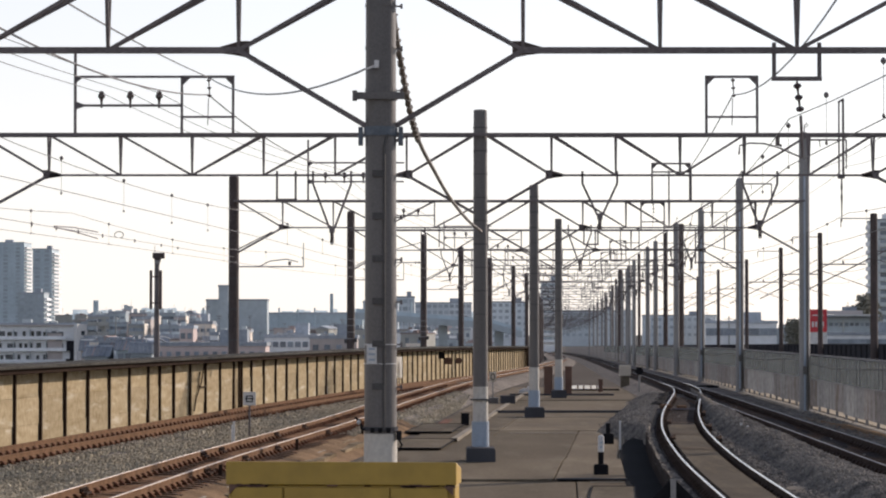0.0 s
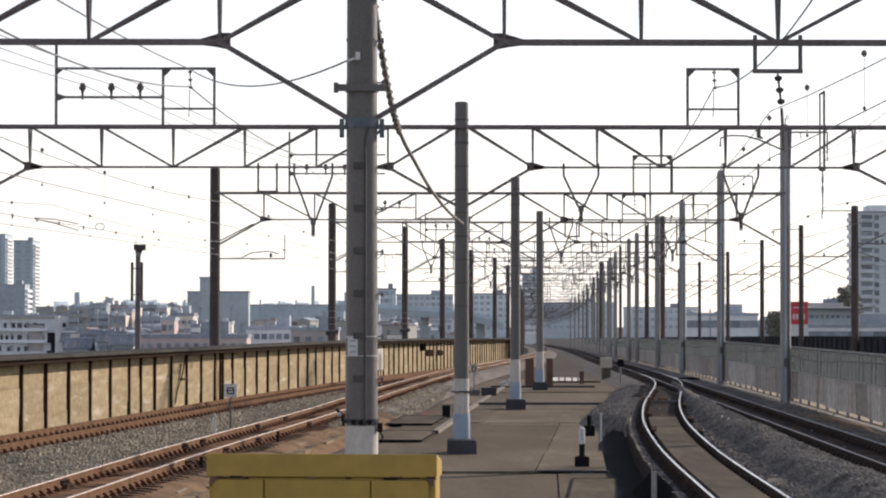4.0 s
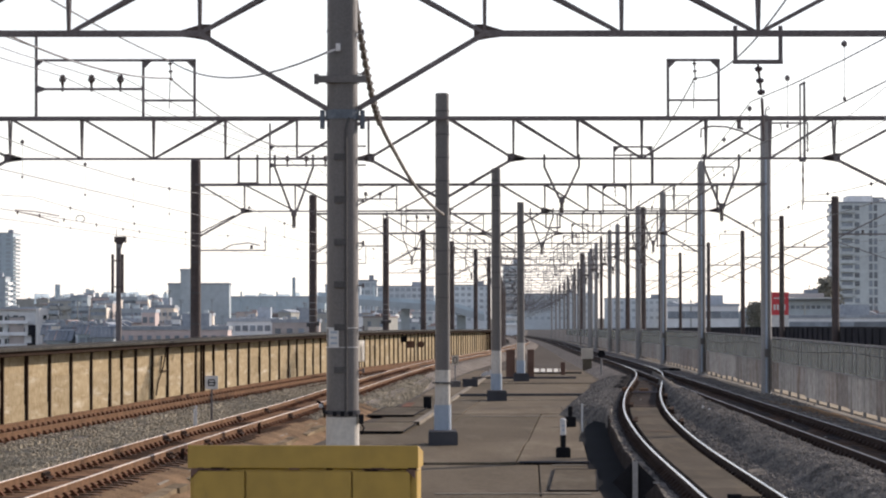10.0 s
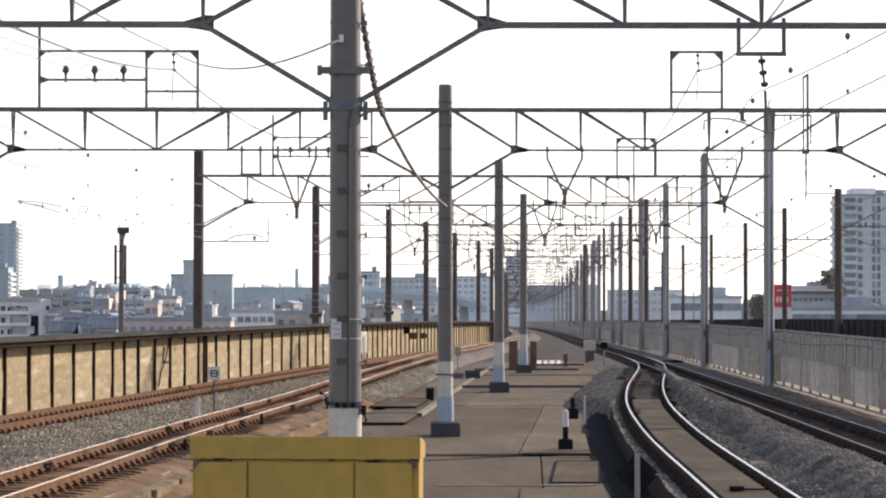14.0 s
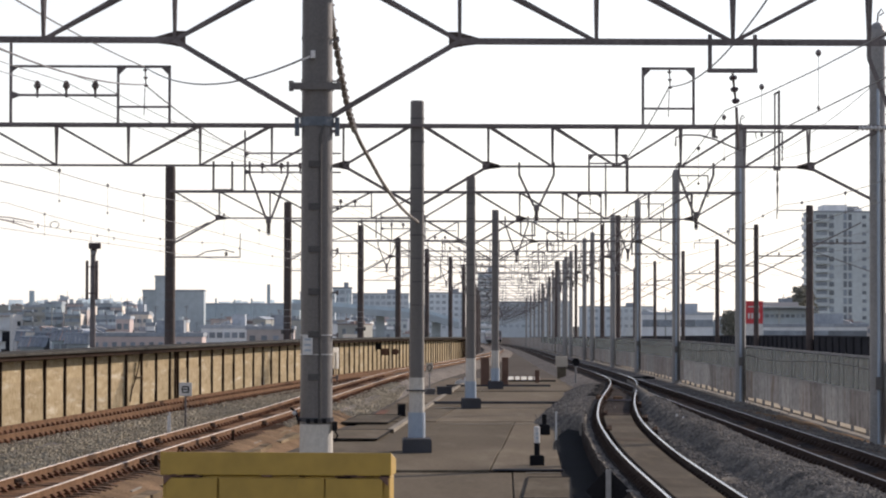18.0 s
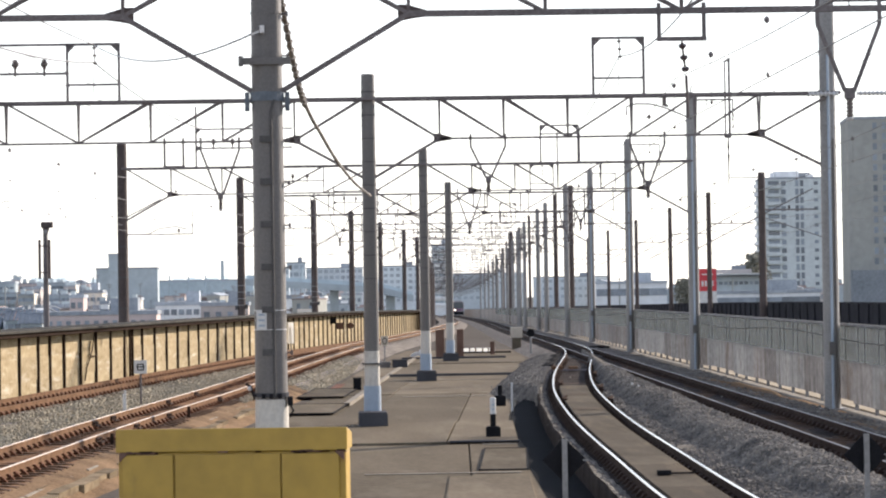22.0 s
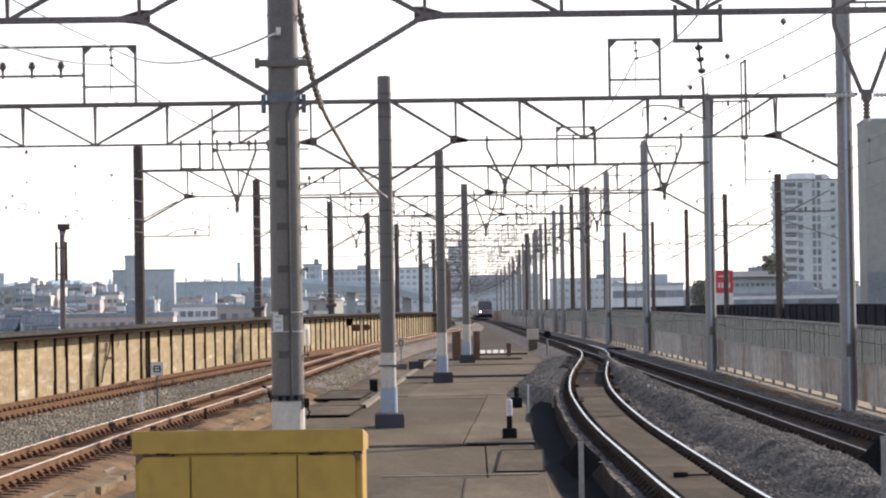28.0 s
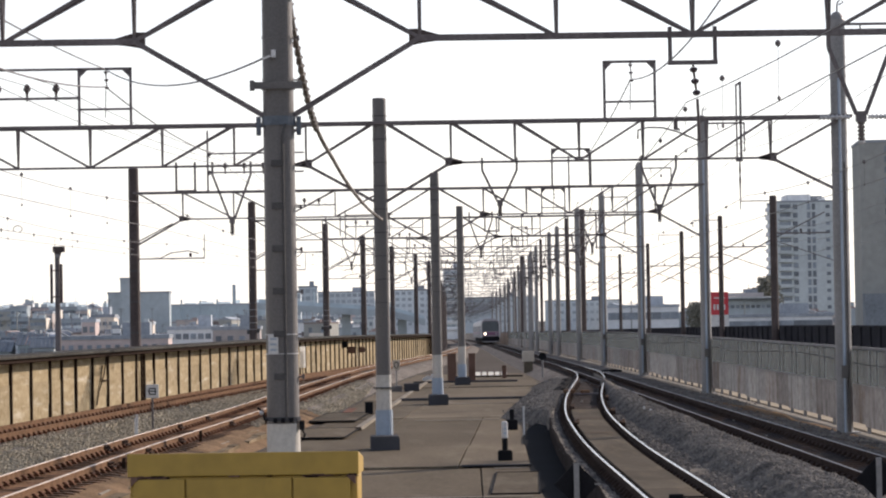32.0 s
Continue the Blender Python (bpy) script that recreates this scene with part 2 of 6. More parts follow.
def clear_panel():
    m = bpy.data.materials.new("smoky_translucent_panel")
    m.use_nodes = True
    n, l = m.node_tree.nodes, m.node_tree.links
    b = n["Principled BSDF"]
    b.inputs["Base Color"].default_value = (0.17, 0.183, 0.186, 1)
    b.inputs["Roughness"].default_value = 0.5
    tr = n.new("ShaderNodeBsdfTransparent")
    tr.inputs[0].default_value = (0.75, 0.8, 0.8, 1)
    tl = n.new("ShaderNodeBsdfTranslucent")
    tl.inputs[0].default_value = (0.20, 0.205, 0.21, 1)
    half = n.new("ShaderNodeMixShader")
    l.new(b.outputs[0], half.inputs[1])
    l.new(tl.outputs[0], half.inputs[2])
    mix = n.new("ShaderNodeMixShader")
    mix.inputs[0].default_value = 0.54
    l.new(half.outputs[0], mix.inputs[1])
    l.new(tr.outputs[0], mix.inputs[2])
    l.new(mix.outputs[0], n["Material Output"].inputs[0])
    return m


def glow(name, colour, power):
    m = bpy.data.materials.new(name)
    m.use_nodes = True
    b = m.node_tree.nodes["Principled BSDF"]
    b.inputs["Base Color"].default_value = (0.8, 0.8, 0.8, 1)
    b.inputs["Emission Color"].default_value = (*colour, 1)
    b.inputs["Emission Strength"].default_value = power
    return m


M_CLEAR = clear_panel()
M_LAMP = glow("headlight_glow", (1.0, 0.85, 0.6), 5.0)


# ---------------------------------------------------------------- geometry helpers
def box(cx, cy, cz, sx, sy, sz):
    v = [(cx + a * sx / 2, cy + b * sy / 2, cz + c * sz / 2) for a in (-1, 1) for b in (-1, 1) for c in (-1, 1)]
    return v, [(0, 1, 3, 2), (4, 6, 7, 5), (0, 4, 5, 1), (2, 3, 7, 6), (0, 2, 6, 4), (1, 5, 7, 3)]


def span(p, q, w, h=None):
    """A bar of w by h from p to q."""
    p, q = Vector(p), Vector(q)
    d = (q - p).normalized()
    up = Vector((0, 0, 1)) if abs(d.z) < 0.98 else Vector((0, 1, 0))
    s = d.cross(up).normalized()
    u = s.cross(d)
    h = h or w
    v = []
    for c in (p, q):
        for a, b in ((-1, -1), (1, -1), (1, 1), (-1, 1)):
            v.append(tuple(c + s * (a * w / 2) + u * (b * h / 2)))
    return v, [(0, 1, 2, 3), (7, 6, 5, 4), (0, 4, 5, 1), (1, 5, 6, 2), (2, 6, 7, 3), (3, 7, 4, 0)]


def tube(points, r, n=6):
    """A round tube through points; r is one radius or one for each."""
    pts = [Vector(p) for p in points]
    rs = r if isinstance(r, (list, tuple)) else [r] * len(pts)
    v, fc = [], []
    for i, p in enumerate(pts):
        d = (pts[min(i + 1, len(pts) - 1)] - pts[max(i - 1, 0)]).normalized()
        up = Vector((0, 0, 1)) if abs(d.z) < 0.95 else Vector((0, 1, 0))
        s = d.cross(up).normalized()
        u = s.cross(d)
        for k in range(n):
            a = 2 * math.pi * k / n
            v.append(tuple(p + (s * math.cos(a) + u * math.sin(a)) * rs[i]))
    for i in range(len(pts) - 1):
        for k in range(n):
            a, b = i * n + k, i * n + (k + 1) % n
            fc.append((a, b, b + n, a + n))
    fc.append(tuple(range(n - 1, -1, -1)))
    fc.append(tuple(range((len(pts) - 1) * n, len(pts) * n)))
    return v, fc


def prism(outline, thick, axis="y"):
    """An outline of (a, z) pairs, given a thickness along y (or along x)."""
    n = len(outline)
    v = []
    for o in (-thick / 2, thick / 2):
        for a, z in outline:
            v.append((a, o, z) if axis == "y" else (o, a, z))
    fc = [tuple(range(n)), tuple(range(2 * n - 1, n - 1, -1))]
    fc += [(i, i + n, (i + 1) % n + n, (i + 1) % n) for i in range(n)]
    return v, fc


def lathe(profile, n=12, at=(0, 0, 0)):
    """(radius, z) pairs turned round z."""
    v, fc = [], []
    for r, z in profile:
        for k in range(n):
            a = 2 * math.pi * k / n
            v.append((at[0] + r * math.cos(a), at[1] + r * math.sin(a), at[2] + z))
    for i in range(len(profile) - 1):
        for k in range(n):
            a, b = i * n + k, i * n + (k + 1) % n
            fc.append((a, b, b + n, a + n))
    fc.append(tuple(range(n - 1, -1, -1)))
    fc.append(tuple(range((len(profile) - 1) * n, len(profile) * n)))
    return v, fc


def join(*pieces):
    v, fc = [], []
    for pv, pf in pieces:
        o = len(v)
        v += pv
        fc += [tuple(i + o for i in f) for f in pf]
    return v, fc


def moved(piece, x, y, z=0.0):
    return [(a + x, b + y, c + z) for a, b, c in piece[0]], piece[1]


def solid(name, piece, mat, bevel=0.0, smooth=False):
    me = bpy.data.meshes.new(name)
    bm = bmesh.new()
    vs = [bm.verts.new(v) for v in piece[0]]
    for f in piece[1]:
        try:
            bm.faces.new([vs[i] for i in f])
        except ValueError:
            pass
    bmesh.ops.recalc_face_normals(bm, faces=bm.faces)
    if bevel:
        bmesh.ops.bevel(bm, geom=bm.edges[:], offset=bevel, segments=2, affect="EDGES", profile=0.6)
    bm.to_mesh(me)
    bm.free()
    me.materials.append(mat)
    if smooth:
        for p in me.polygons:
            p.use_smooth = True
    return me


def part(name, piece, mat, parent=None, label="", bevel=0.0, smooth=False):
    """One mesh object under a thing or under a part. A piece may be a mesh already made."""
    me = piece if isinstance(piece, bpy.types.Mesh) else solid(name, piece, mat, bevel, smooth)
    ob = new(name, me)
    if parent:
        ob.parent = parent
    if label:
        ob["label"] = label
    return ob


def thing(name, label, category, group="", at=(0, 0, 0), turn=0.0, kind=""):
    ob = new(name)
    ob.empty_display_size = 0.2
    ob.matrix_basis = pose(*at, 0, 0, turn)
    return tagged(ob, label, category, group, kind)


def curve(*knots):
    """A smooth line through (y, x) knots."""
    ys, xs = [k[0] for k in knots], [k[1] for k in knots]
    n = len(ys)
    sl = []
    for i in range(n):
        a, b = max(i - 1, 0), min(i + 1, n - 1)
        sl.append((xs[b] - xs[a]) / (ys[b] - ys[a]))

    def at(y):
        if y <= ys[0]:
            return xs[0] + sl[0] * (y - ys[0])
        if y >= ys[-1]:
            return xs[-1] + sl[-1] * (y - ys[-1])
        i = max(k for k in range(n - 1) if ys[k] <= y)
        h = ys[i + 1] - ys[i]
        t = (y - ys[i]) / h
        return ((2 * t ** 3 - 3 * t ** 2 + 1) * xs[i] + (t ** 3 - 2 * t ** 2 + t) * h * sl[i]
                + (-2 * t ** 3 + 3 * t ** 2) * xs[i + 1] + (t ** 3 - t ** 2) * h * sl[i + 1])
    return at


def grade(y):
    """The line falls gently away beyond the station throat."""
    return -0.0065 * 0.5 * ((y - 140) + math.sqrt((y - 140) ** 2 + 1600)) + 0.0065 * 0.5 * (-140 + math.sqrt(140 ** 2 + 1600))


def stations(y0, y1, near=1.0, far=14.0):
    ys = [y0]
    while ys[-1] < y1:
        ys.append(min(y1, ys[-1] + min(far, max(near, ys[-1] * 0.03))))
    return ys


def sweep(profile, line, y0, y1, closed=True, near=1.0, lift=0.0):
    """A profile of (across, up) pairs drawn along a line of the plan, following the grade."""
    ys = stations(y0, y1, near)
    n = len(profile)
    v, fc = [], []
    for y in ys:
        x, z = line(y), grade(y) + lift
        s = (line(y + 0.5) - line(y - 0.5))
        k = 1 / math.sqrt(1 + s * s)
        for u, w in profile:
            v.append((x + u * k, y - u * k * s, z + w))
    m = n if closed else n - 1
    for i in range(len(ys) - 1):
        for j in range(m):
            a, b = i * n + j, i * n + (j + 1) % n
            fc.append((a, b, b + n, a + n))
    if closed:
        fc.append(tuple(range(n)))
        fc.append(tuple(range(len(v) - 1, len(v) - n - 1, -1)))
    return v, fc


# ---------------------------------------------------------------- plan
OUTER = curve((20, 8.2), (45, 8.9), (98, 10.4), (142, 11.8), (215, 14.4), (300, 17.8), (440, 23.2), (650, 30.1), (760, 33.4), (900, 36.0), (1300, 38.0))
INNER = curve((20, 4.5), (34.4, 4.70), (42, 4.93), (54.4, 5.37), (66, 5.97), (75, 6.56), (88, 7.64), (101, 8.90), (112, 10.0), (120, 10.70), (126, 11.13), (132, 11.42), (142, 11.78), (160, 12.42))
NEARLEFT = curve((20, -7.2), (42, -5.8), (57, -4.85), (80, -3.1), (98, -2.0), (153, 1.6), (187, 4.3), (250, 9.0), (330, 13.9), (440, 19.2), (650, 26.1), (760, 29.4), (900, 32.0), (1300, 34.0))
WALL = curve((20, -15.9), (62, -11.25), (98, -7.2), (129, -3.95), (162, -0.75), (187, 1.65), (218, 4.45), (250, 7.3), (330, 11.6), (440, 16.5), (650, 23.4), (760, 26.7), (900, 29.3), (1300, 31.0))
FARLEFT = curve((20, -13.5), (62, -9.25), (92, -6.3), (129, -2.3), (150, 0.2), (175, 3.2))
FENCE = curve((19.7, 11.03), (44.3, 11.63), (63.6, 12.12), (96.6, 13.25), (127.1, 14.19), (157.6, 15.27), (211.8, 17.34), (295.5, 20.69), (433.5, 26.01), (640.1, 33.23), (748.7, 36.85), (886.1, 40.04), (1384.5, 43.13))
DARKWALL = curve((100, 23.2), (158, 25.6), (300, 31.6), (440, 37.0), (900, 50.0))
DECK_Z = -0.57
SPANS = [35.5, 64.5, 98.0, 129.5, 161.2, 185.6, 214.0, 241.0, 268.0] + [268 + 27 * k for k in range(1, 19)]
CENTRES = curve((35.5, -0.81), (64.5, 0.88), (98, 3.26), (129, 5.49), (160, 7.3), (191, 9.0), (222, 10.9), (300, 15.8), (440, 21.2), (650, 28.1), (900, 34.0))
LEFTS = curve((35.5, -13.42), (64.5, -11.07), (98, -7.50), (129.5, -4.366), (161.2, -1.142), (185.6, 1.224), (214, 3.66), (241, 6.2), (268, 8.2), (330, 11.3), (440, 16.0), (650, 22.9), (900, 28.4))
RIGHTS = curve((35.5, 9.93), (64.5, 11.79), (98, 12.95), (129.5, 14.05), (161.2, 15.22), (185.6, 16.0), (214, 17.4), (241, 18.3), (268, 19.5), (315, 21.4), (440, 26.2), (650, 33.0), (900, 38.7))


def carry(y):
    """The portals keep their level further than the ground does, then follow the fall of the line."""
    t = min(1.0, max(0.0, (y - 225) / 190))
    return grade(y) * t * t * (3 - 2 * t) + 0.09 * min(1.0, max(0.0, (y - 98) / 31))


def hump(x, y):
    """The loose heaps between the rails are uneven."""
    return 0.055 * noise.noise(Vector((x * 0.9, y * 0.33, 5.7))) + 0.03 * noise.noise(Vector((x * 2.2, y * 1.0, 1.3)))


# ---------------------------------------------------------------- large structure
def sheet(cols, y0, y1, near=1.0, rough=0.0, cell=0.6):
    """A surface through columns (line, offset, height), following the grade."""
    ys = stations(y0, y1, near)
    v, fc = [], []
    n = len(cols)
    for y in ys:
        for line, off, z in cols:
            x = line(y) + off
            w = rough * (noise.noise(Vector((x / cell, y / cell, 3.1))) + 0.5 * noise.noise(Vector((x / cell * 2.7, y / cell * 2.7, 9.1)))) if rough and y < 150 else 0
            if z > -0.19 and rough and y < 121 and x < OUTER(y):
                w += hump(x, y)
            v.append((x, y, grade(y) + z + w))
    for i in range(len(ys) - 1):
        for j in range(n - 1):
            a = i * n + j
            fc.append((a, a + 1, a + 1 + n, a + n))
    return v, fc


def inner_edge(y):
    return min(INNER(y), OUTER(y)) if y < 134 else OUTER(y)


tagged(part("ground", box(0, 2200, -9.5, 6000, 5200, 1.0), M_CITY), "hazy low city ground far below the viaduct", "ground", kind="structure")

deck_cols = [(WALL, -0.8, -1.9), (WALL, -0.8, DECK_Z), (NEARLEFT, 2.0, DECK_Z), (inner_edge, -1.0, DECK_Z), (FENCE, 0.0, DECK_Z + 0.25), (FENCE, 1.5, DECK_Z + 0.25),
             (DARKWALL, 1.2, DECK_Z), (DARKWALL, 1.2, -1.9)]
tagged(part("deck", sheet(deck_cols, -20, 1300), M_DECK), "dirty grey concrete deck of a railway viaduct", "deck", kind="structure")
tagged(part("platform", box(-0.6, -16, 0.25, 5.5, 46, 1.7), M_SLAB, bevel=0.03), "plain concrete end of a station platform", "platform", kind="structure")


def ballast(name, cols, y0, y1, label, stained=None, stain=(), edge_shade=False, near_stain=(), bed=None):
    """stain: the lengthwise strips, counted from the left, that take the stained stones. The steep near edge gets
    painted shade.
    """
    ob = part(name, sheet(cols, y0, y1, 0.35, 0.05, 0.5), bed or M_BALLAST)
    if stained:
        ob.data.materials.append(stained)
        ob.data.materials.append(M_EARTH)
    for i, p in enumerate(ob.data.polygons):
        p.use_smooth = True
        if i % (len(cols) - 1) in stain or (edge_shade and i % (len(cols) - 1) < 3 and p.center.y < 79):
            p.material_index = 1
        elif i % (len(cols) - 1) in near_stain and p.center.y < 86 + 5 * noise.noise(p.center):
            p.material_index = 2
    return tagged(ob, label, "ballast", kind="stuff")


def shoulder(far):
    """The foot of the ballast: a steep edge beside the painted shadow strip, a slope further on."""
    def line(y):
        t = min(1.0, max(0.0, (y - 76) / 9))
        return inner_edge(y) - (0.99 + 0.01 * far + (far - 0.99) * t * t * (3 - 2 * t))
    return line


def between(a, b, t):
    return lambda y: a(y) * (1 - t) + b(y) * t


LEFT_COLS = [(WALL, 0.25, -0.30)] + [(FARLEFT, o, z) for o, z in ((-0.9, -0.25), (-0.45, -0.21), (0.0, -0.21), (0.45, -0.21), (0.9, -0.22))]
LEFT_COLS += [(between(FARLEFT, NEARLEFT, t), 0.0, z) for t, z in ((0.33, -0.28), (0.45, -0.30), (0.55, -0.30), (0.67, -0.28))]
LEFT_COLS += [(NEARLEFT, o, z) for o, z in ((-0.9, -0.22), (-0.45, -0.21), (0, -0.21), (0.45, -0.21), (0.95, -0.22), (1.3, -0.30), (1.7, -0.5), (2.0, -0.62))]
ballast("ballast", LEFT_COLS, 18, 150, "rusty brown and grey ballast round the siding tracks", M_RUSTBED, (1, 2, 3, 4, 10, 11, 12, 13), near_stain=(14, 15, 16))
ballast("ballast", [(WALL, 0.25, -0.3), (between(WALL, NEARLEFT, 0.5), 0, -0.25), (NEARLEFT, -0.6, -0.21), (NEARLEFT, 0.6, -0.21), (NEARLEFT, 1.3, -0.3), (NEARLEFT, 2.0, -0.62)],
        150, 1300, "grey ballast under a distant railway track")
RIGHT_COLS = [(shoulder(2.7), 0, -0.64), (shoulder(2.0), 0, -0.30), (shoulder(1.35), 0, -0.13)]
RIGHT_COLS += [(inner_edge, o, z) for o, z in ((-0.9, -0.22), (-0.45, -0.21), (0.0, -0.21), (0.45, -0.21), (0.9, -0.2))]
RIGHT_COLS += [(between(INNER, OUTER, t), 0.0, z) for t, z in ((0.24, -0.21), (0.33, -0.20), (0.39, -0.11), (0.44, 0.03), (0.49, 0.08), (0.57, 0.065), (0.66, 0.0), (0.74, -0.11))]
RIGHT_COLS += [(OUTER, o, z) for o, z in ((-0.9, -0.21), (-0.45, -0.21), (0, -0.21), (0.45, -0.21), (0.9, -0.22), (1.4, -0.20))] + [(FENCE, -0.60, -0.29), (FENCE, -0.20, -0.31)]
ballast("ballast", RIGHT_COLS, 18, 121, "heaped grey ballast round the curved junction tracks", M_OILSHADE, (3, 4, 5, 6, 16, 17, 18, 19), True, near_stain=(21, 22), bed=M_GREYBED)
ballast("ballast", [(OUTER, o, z) for o, z in ((-2.2, -0.62), (-1.5, -0.4), (-1.1, -0.22), (0, -0.21), (1.1, -0.22), (1.6, -0.22))] + [(FENCE, -0.20, -0.31)],
        121, 1300, "grey ballast under a distant railway track", M_OILSHADE, (2, 3))


def loose_stones(name, n, spots, label, mat):
    """Angular stones strewn on the ballast."""
    base = [(-1, -1, -1), (1, -1, -0.8), (0.9, 1, -1), (-1, 0.8, -0.9), (-0.6, -0.5, 1), (0.7, -0.6, 0.8), (0.5, 0.7, 1), (-0.7, 0.6, 0.7)]
    faces = [(0, 1, 2, 3), (7, 6, 5, 4), (0, 4, 5, 1), (1, 5, 6, 2), (2, 6, 7, 3), (3, 7, 4, 0)]
    rng = random.Random(7)
    v, fc = [], []
    for _ in range(n):
        x, y, z = spots(rng)
        r = rng.uniform(0.018, 0.036) if rng.random() < 0.7 else rng.uniform(0.036, 0.058)
        a = rng.uniform(0, 6.28)
        c, s = math.cos(a), math.sin(a)
        o = len(v)
        for px, py, pz in base:
            px, py, pz = px * r * rng.uniform(0.6, 1.2), py * r * rng.uniform(0.6, 1.2), pz * r * rng.uniform(0.5, 1.0)
            v.append((x + px * c - py * s, y + px * s + py * c, z + pz))
        fc += [tuple(i + o for i in f) for f in faces]
    me = bpy.data.meshes.new(name)
    me.from_pydata(v, [], fc)
    me.materials.append(mat)
    return tagged(new(name, me), label, "stones", kind="stuff")


def left_spot(rng):
    y = 36 + 90 * rng.random() ** 1.4
    for _ in range(20):
        t = rng.uniform(-0.15, 1.0 if y < 74 else (1.25 if y < 88 else 1.6))
        x = FARLEFT(y) * (1 - t) + NEARLEFT(y) * t
        if min(abs(x - FARLEFT(y)), abs(x - NEARLEFT(y))) > rng.choice((0.7, 0.9, 1.0)) and x > WALL(y) + 0.4:
            break
    z = -0.29 if 0.3 < t < 0.7 else -0.22
    if t > 1:
        z = -0.22 - 0.4 * max(0, (x - NEARLEFT(y) - 1.0))
    return x, y, z + grade(y) + rng.uniform(-0.01, 0.03)


HEAP = curve((0.20, -0.21), (0.33, -0.20), (0.39, -0.11), (0.44, 0.03), (0.49, 0.08), (0.57, 0.065), (0.66, 0.0), (0.74, -0.11), (0.8, -0.2))


def right_spot(rng):
    y = 33 + 88 * rng.random() ** 1.4
    for _ in range(20):
        t = rng.uniform(-0.4, 1.62) if y < 85 else rng.uniform(-1.6, 2.4)
        x = INNER(y) * (1 - t) + OUTER(y) * t
        if abs(x - INNER(y)) > 0.8 and abs(x - OUTER(y)) > rng.choice((0.75, 0.9, 1.05)) and FENCE(y) - 0.25 > x > INNER(y) - (0.95 if y < 80 else 1.6) and (x < OUTER(y) + 1.35 or rng.random() < 0.25):
            break
    if y > 74 and rng.random() < 0.5:
        far = rng.uniform(0.95, 2.65)
        side = curve((0.9, -0.20), (1.35, -0.13), (2.0, -0.30), (2.7, -0.64))
        return shoulder(far)(y), y, side(far) + grade(y) + rng.uniform(-0.01, 0.035)
    d = INNER(y) - x
    z = -0.22 if d < 0.9 else (-0.22 if y < 82 else (-0.13 if d < 1.35 else -0.13 - 0.27 * (d - 1.35)))
    if x > OUTER(y) + 0.9:
        z = -0.19 - 0.10 * min(1.0, (x - OUTER(y) - 0.9) / 1.1)
    if 0.24 < t < 0.78 and y < 90:
        z = HEAP(t) + hump(x, y)
    return x, y, z + grade(y) + rng.uniform(-0.01, 0.035)


loose_stones("stones", 42000, left_spot, "loose crushed ballast stones, rusty and grey", M_STONEWARM)
loose_stones("stones", 80000, right_spot, "loose crushed grey ballast stones", M_STONE)


# flat blocks laid in the dirt beside the near track
blocks = thing("edging", "sandy brown flat edging blocks beside the track", "edging", kind="structure")
mortar = thing("mortar_line", "pale crumbling mortar line beside the track", "mortar", kind="structure")
rng = random.Random(17)
y = 38.0
while y < 74:
    n = rng.uniform(0.9, 1.9)
    for lo, hi in ((0.96, 1.22), (1.30, 1.62)):
        if rng.random() < 0.82:
            a, b, z = lo + rng.uniform(-0.03, 0.03), hi + rng.uniform(-0.05, 0.04), rng.uniform(-0.30, -0.265) - (0.06 if lo > 1.2 else 0)
            part("block", sweep([(a, z - 0.2), (b, z - 0.2), (b, z - 0.015), (a, z)], NEARLEFT, y, y + n), M_EDGE, blocks)
    if rng.random() < 0.75:
        part("mortar_strip", sweep([(1.235, -0.42), (1.29, -0.42), (1.285, -0.30), (1.24, -0.29)], NEARLEFT, y, y + n * rng.uniform(0.6, 1.0)), M_KERB, mortar)
    y += n + rng.uniform(0.03, 0.12)
for off, ys, h in ((0.86, 64.4, 0.24), (0.80, 53.1, 0.20), (1.15, 76.0, 0.16)):
    k = thing("short_stake", "short dark stake in the dirt beside the track", "stake", "dark stakes", (NEARLEFT(ys) + off, ys, -0.40))
    part("stake", box(0, 0, 0.1 + h / 2, 0.07, 0.07, h + 0.2), M_WALLPOST, k, bevel=0.01)
conduit = thing("conduit", "black conduit with a white end cap beside the track", "conduit", "", (NEARLEFT(84) + 0.95, 84.0, -0.2))
part("pipe", tube([(-0.45, 0.0, 0.02), (-0.1, 0.0, 0.05), (0.12, 0.0, 0.05)], 0.06, 8), M_BLACK, conduit)
part("cap", tube([(0.12, 0, 0.05), (0.22, 0, 0.05)], 0.065, 10), M_WHITE, conduit, "white end cap")

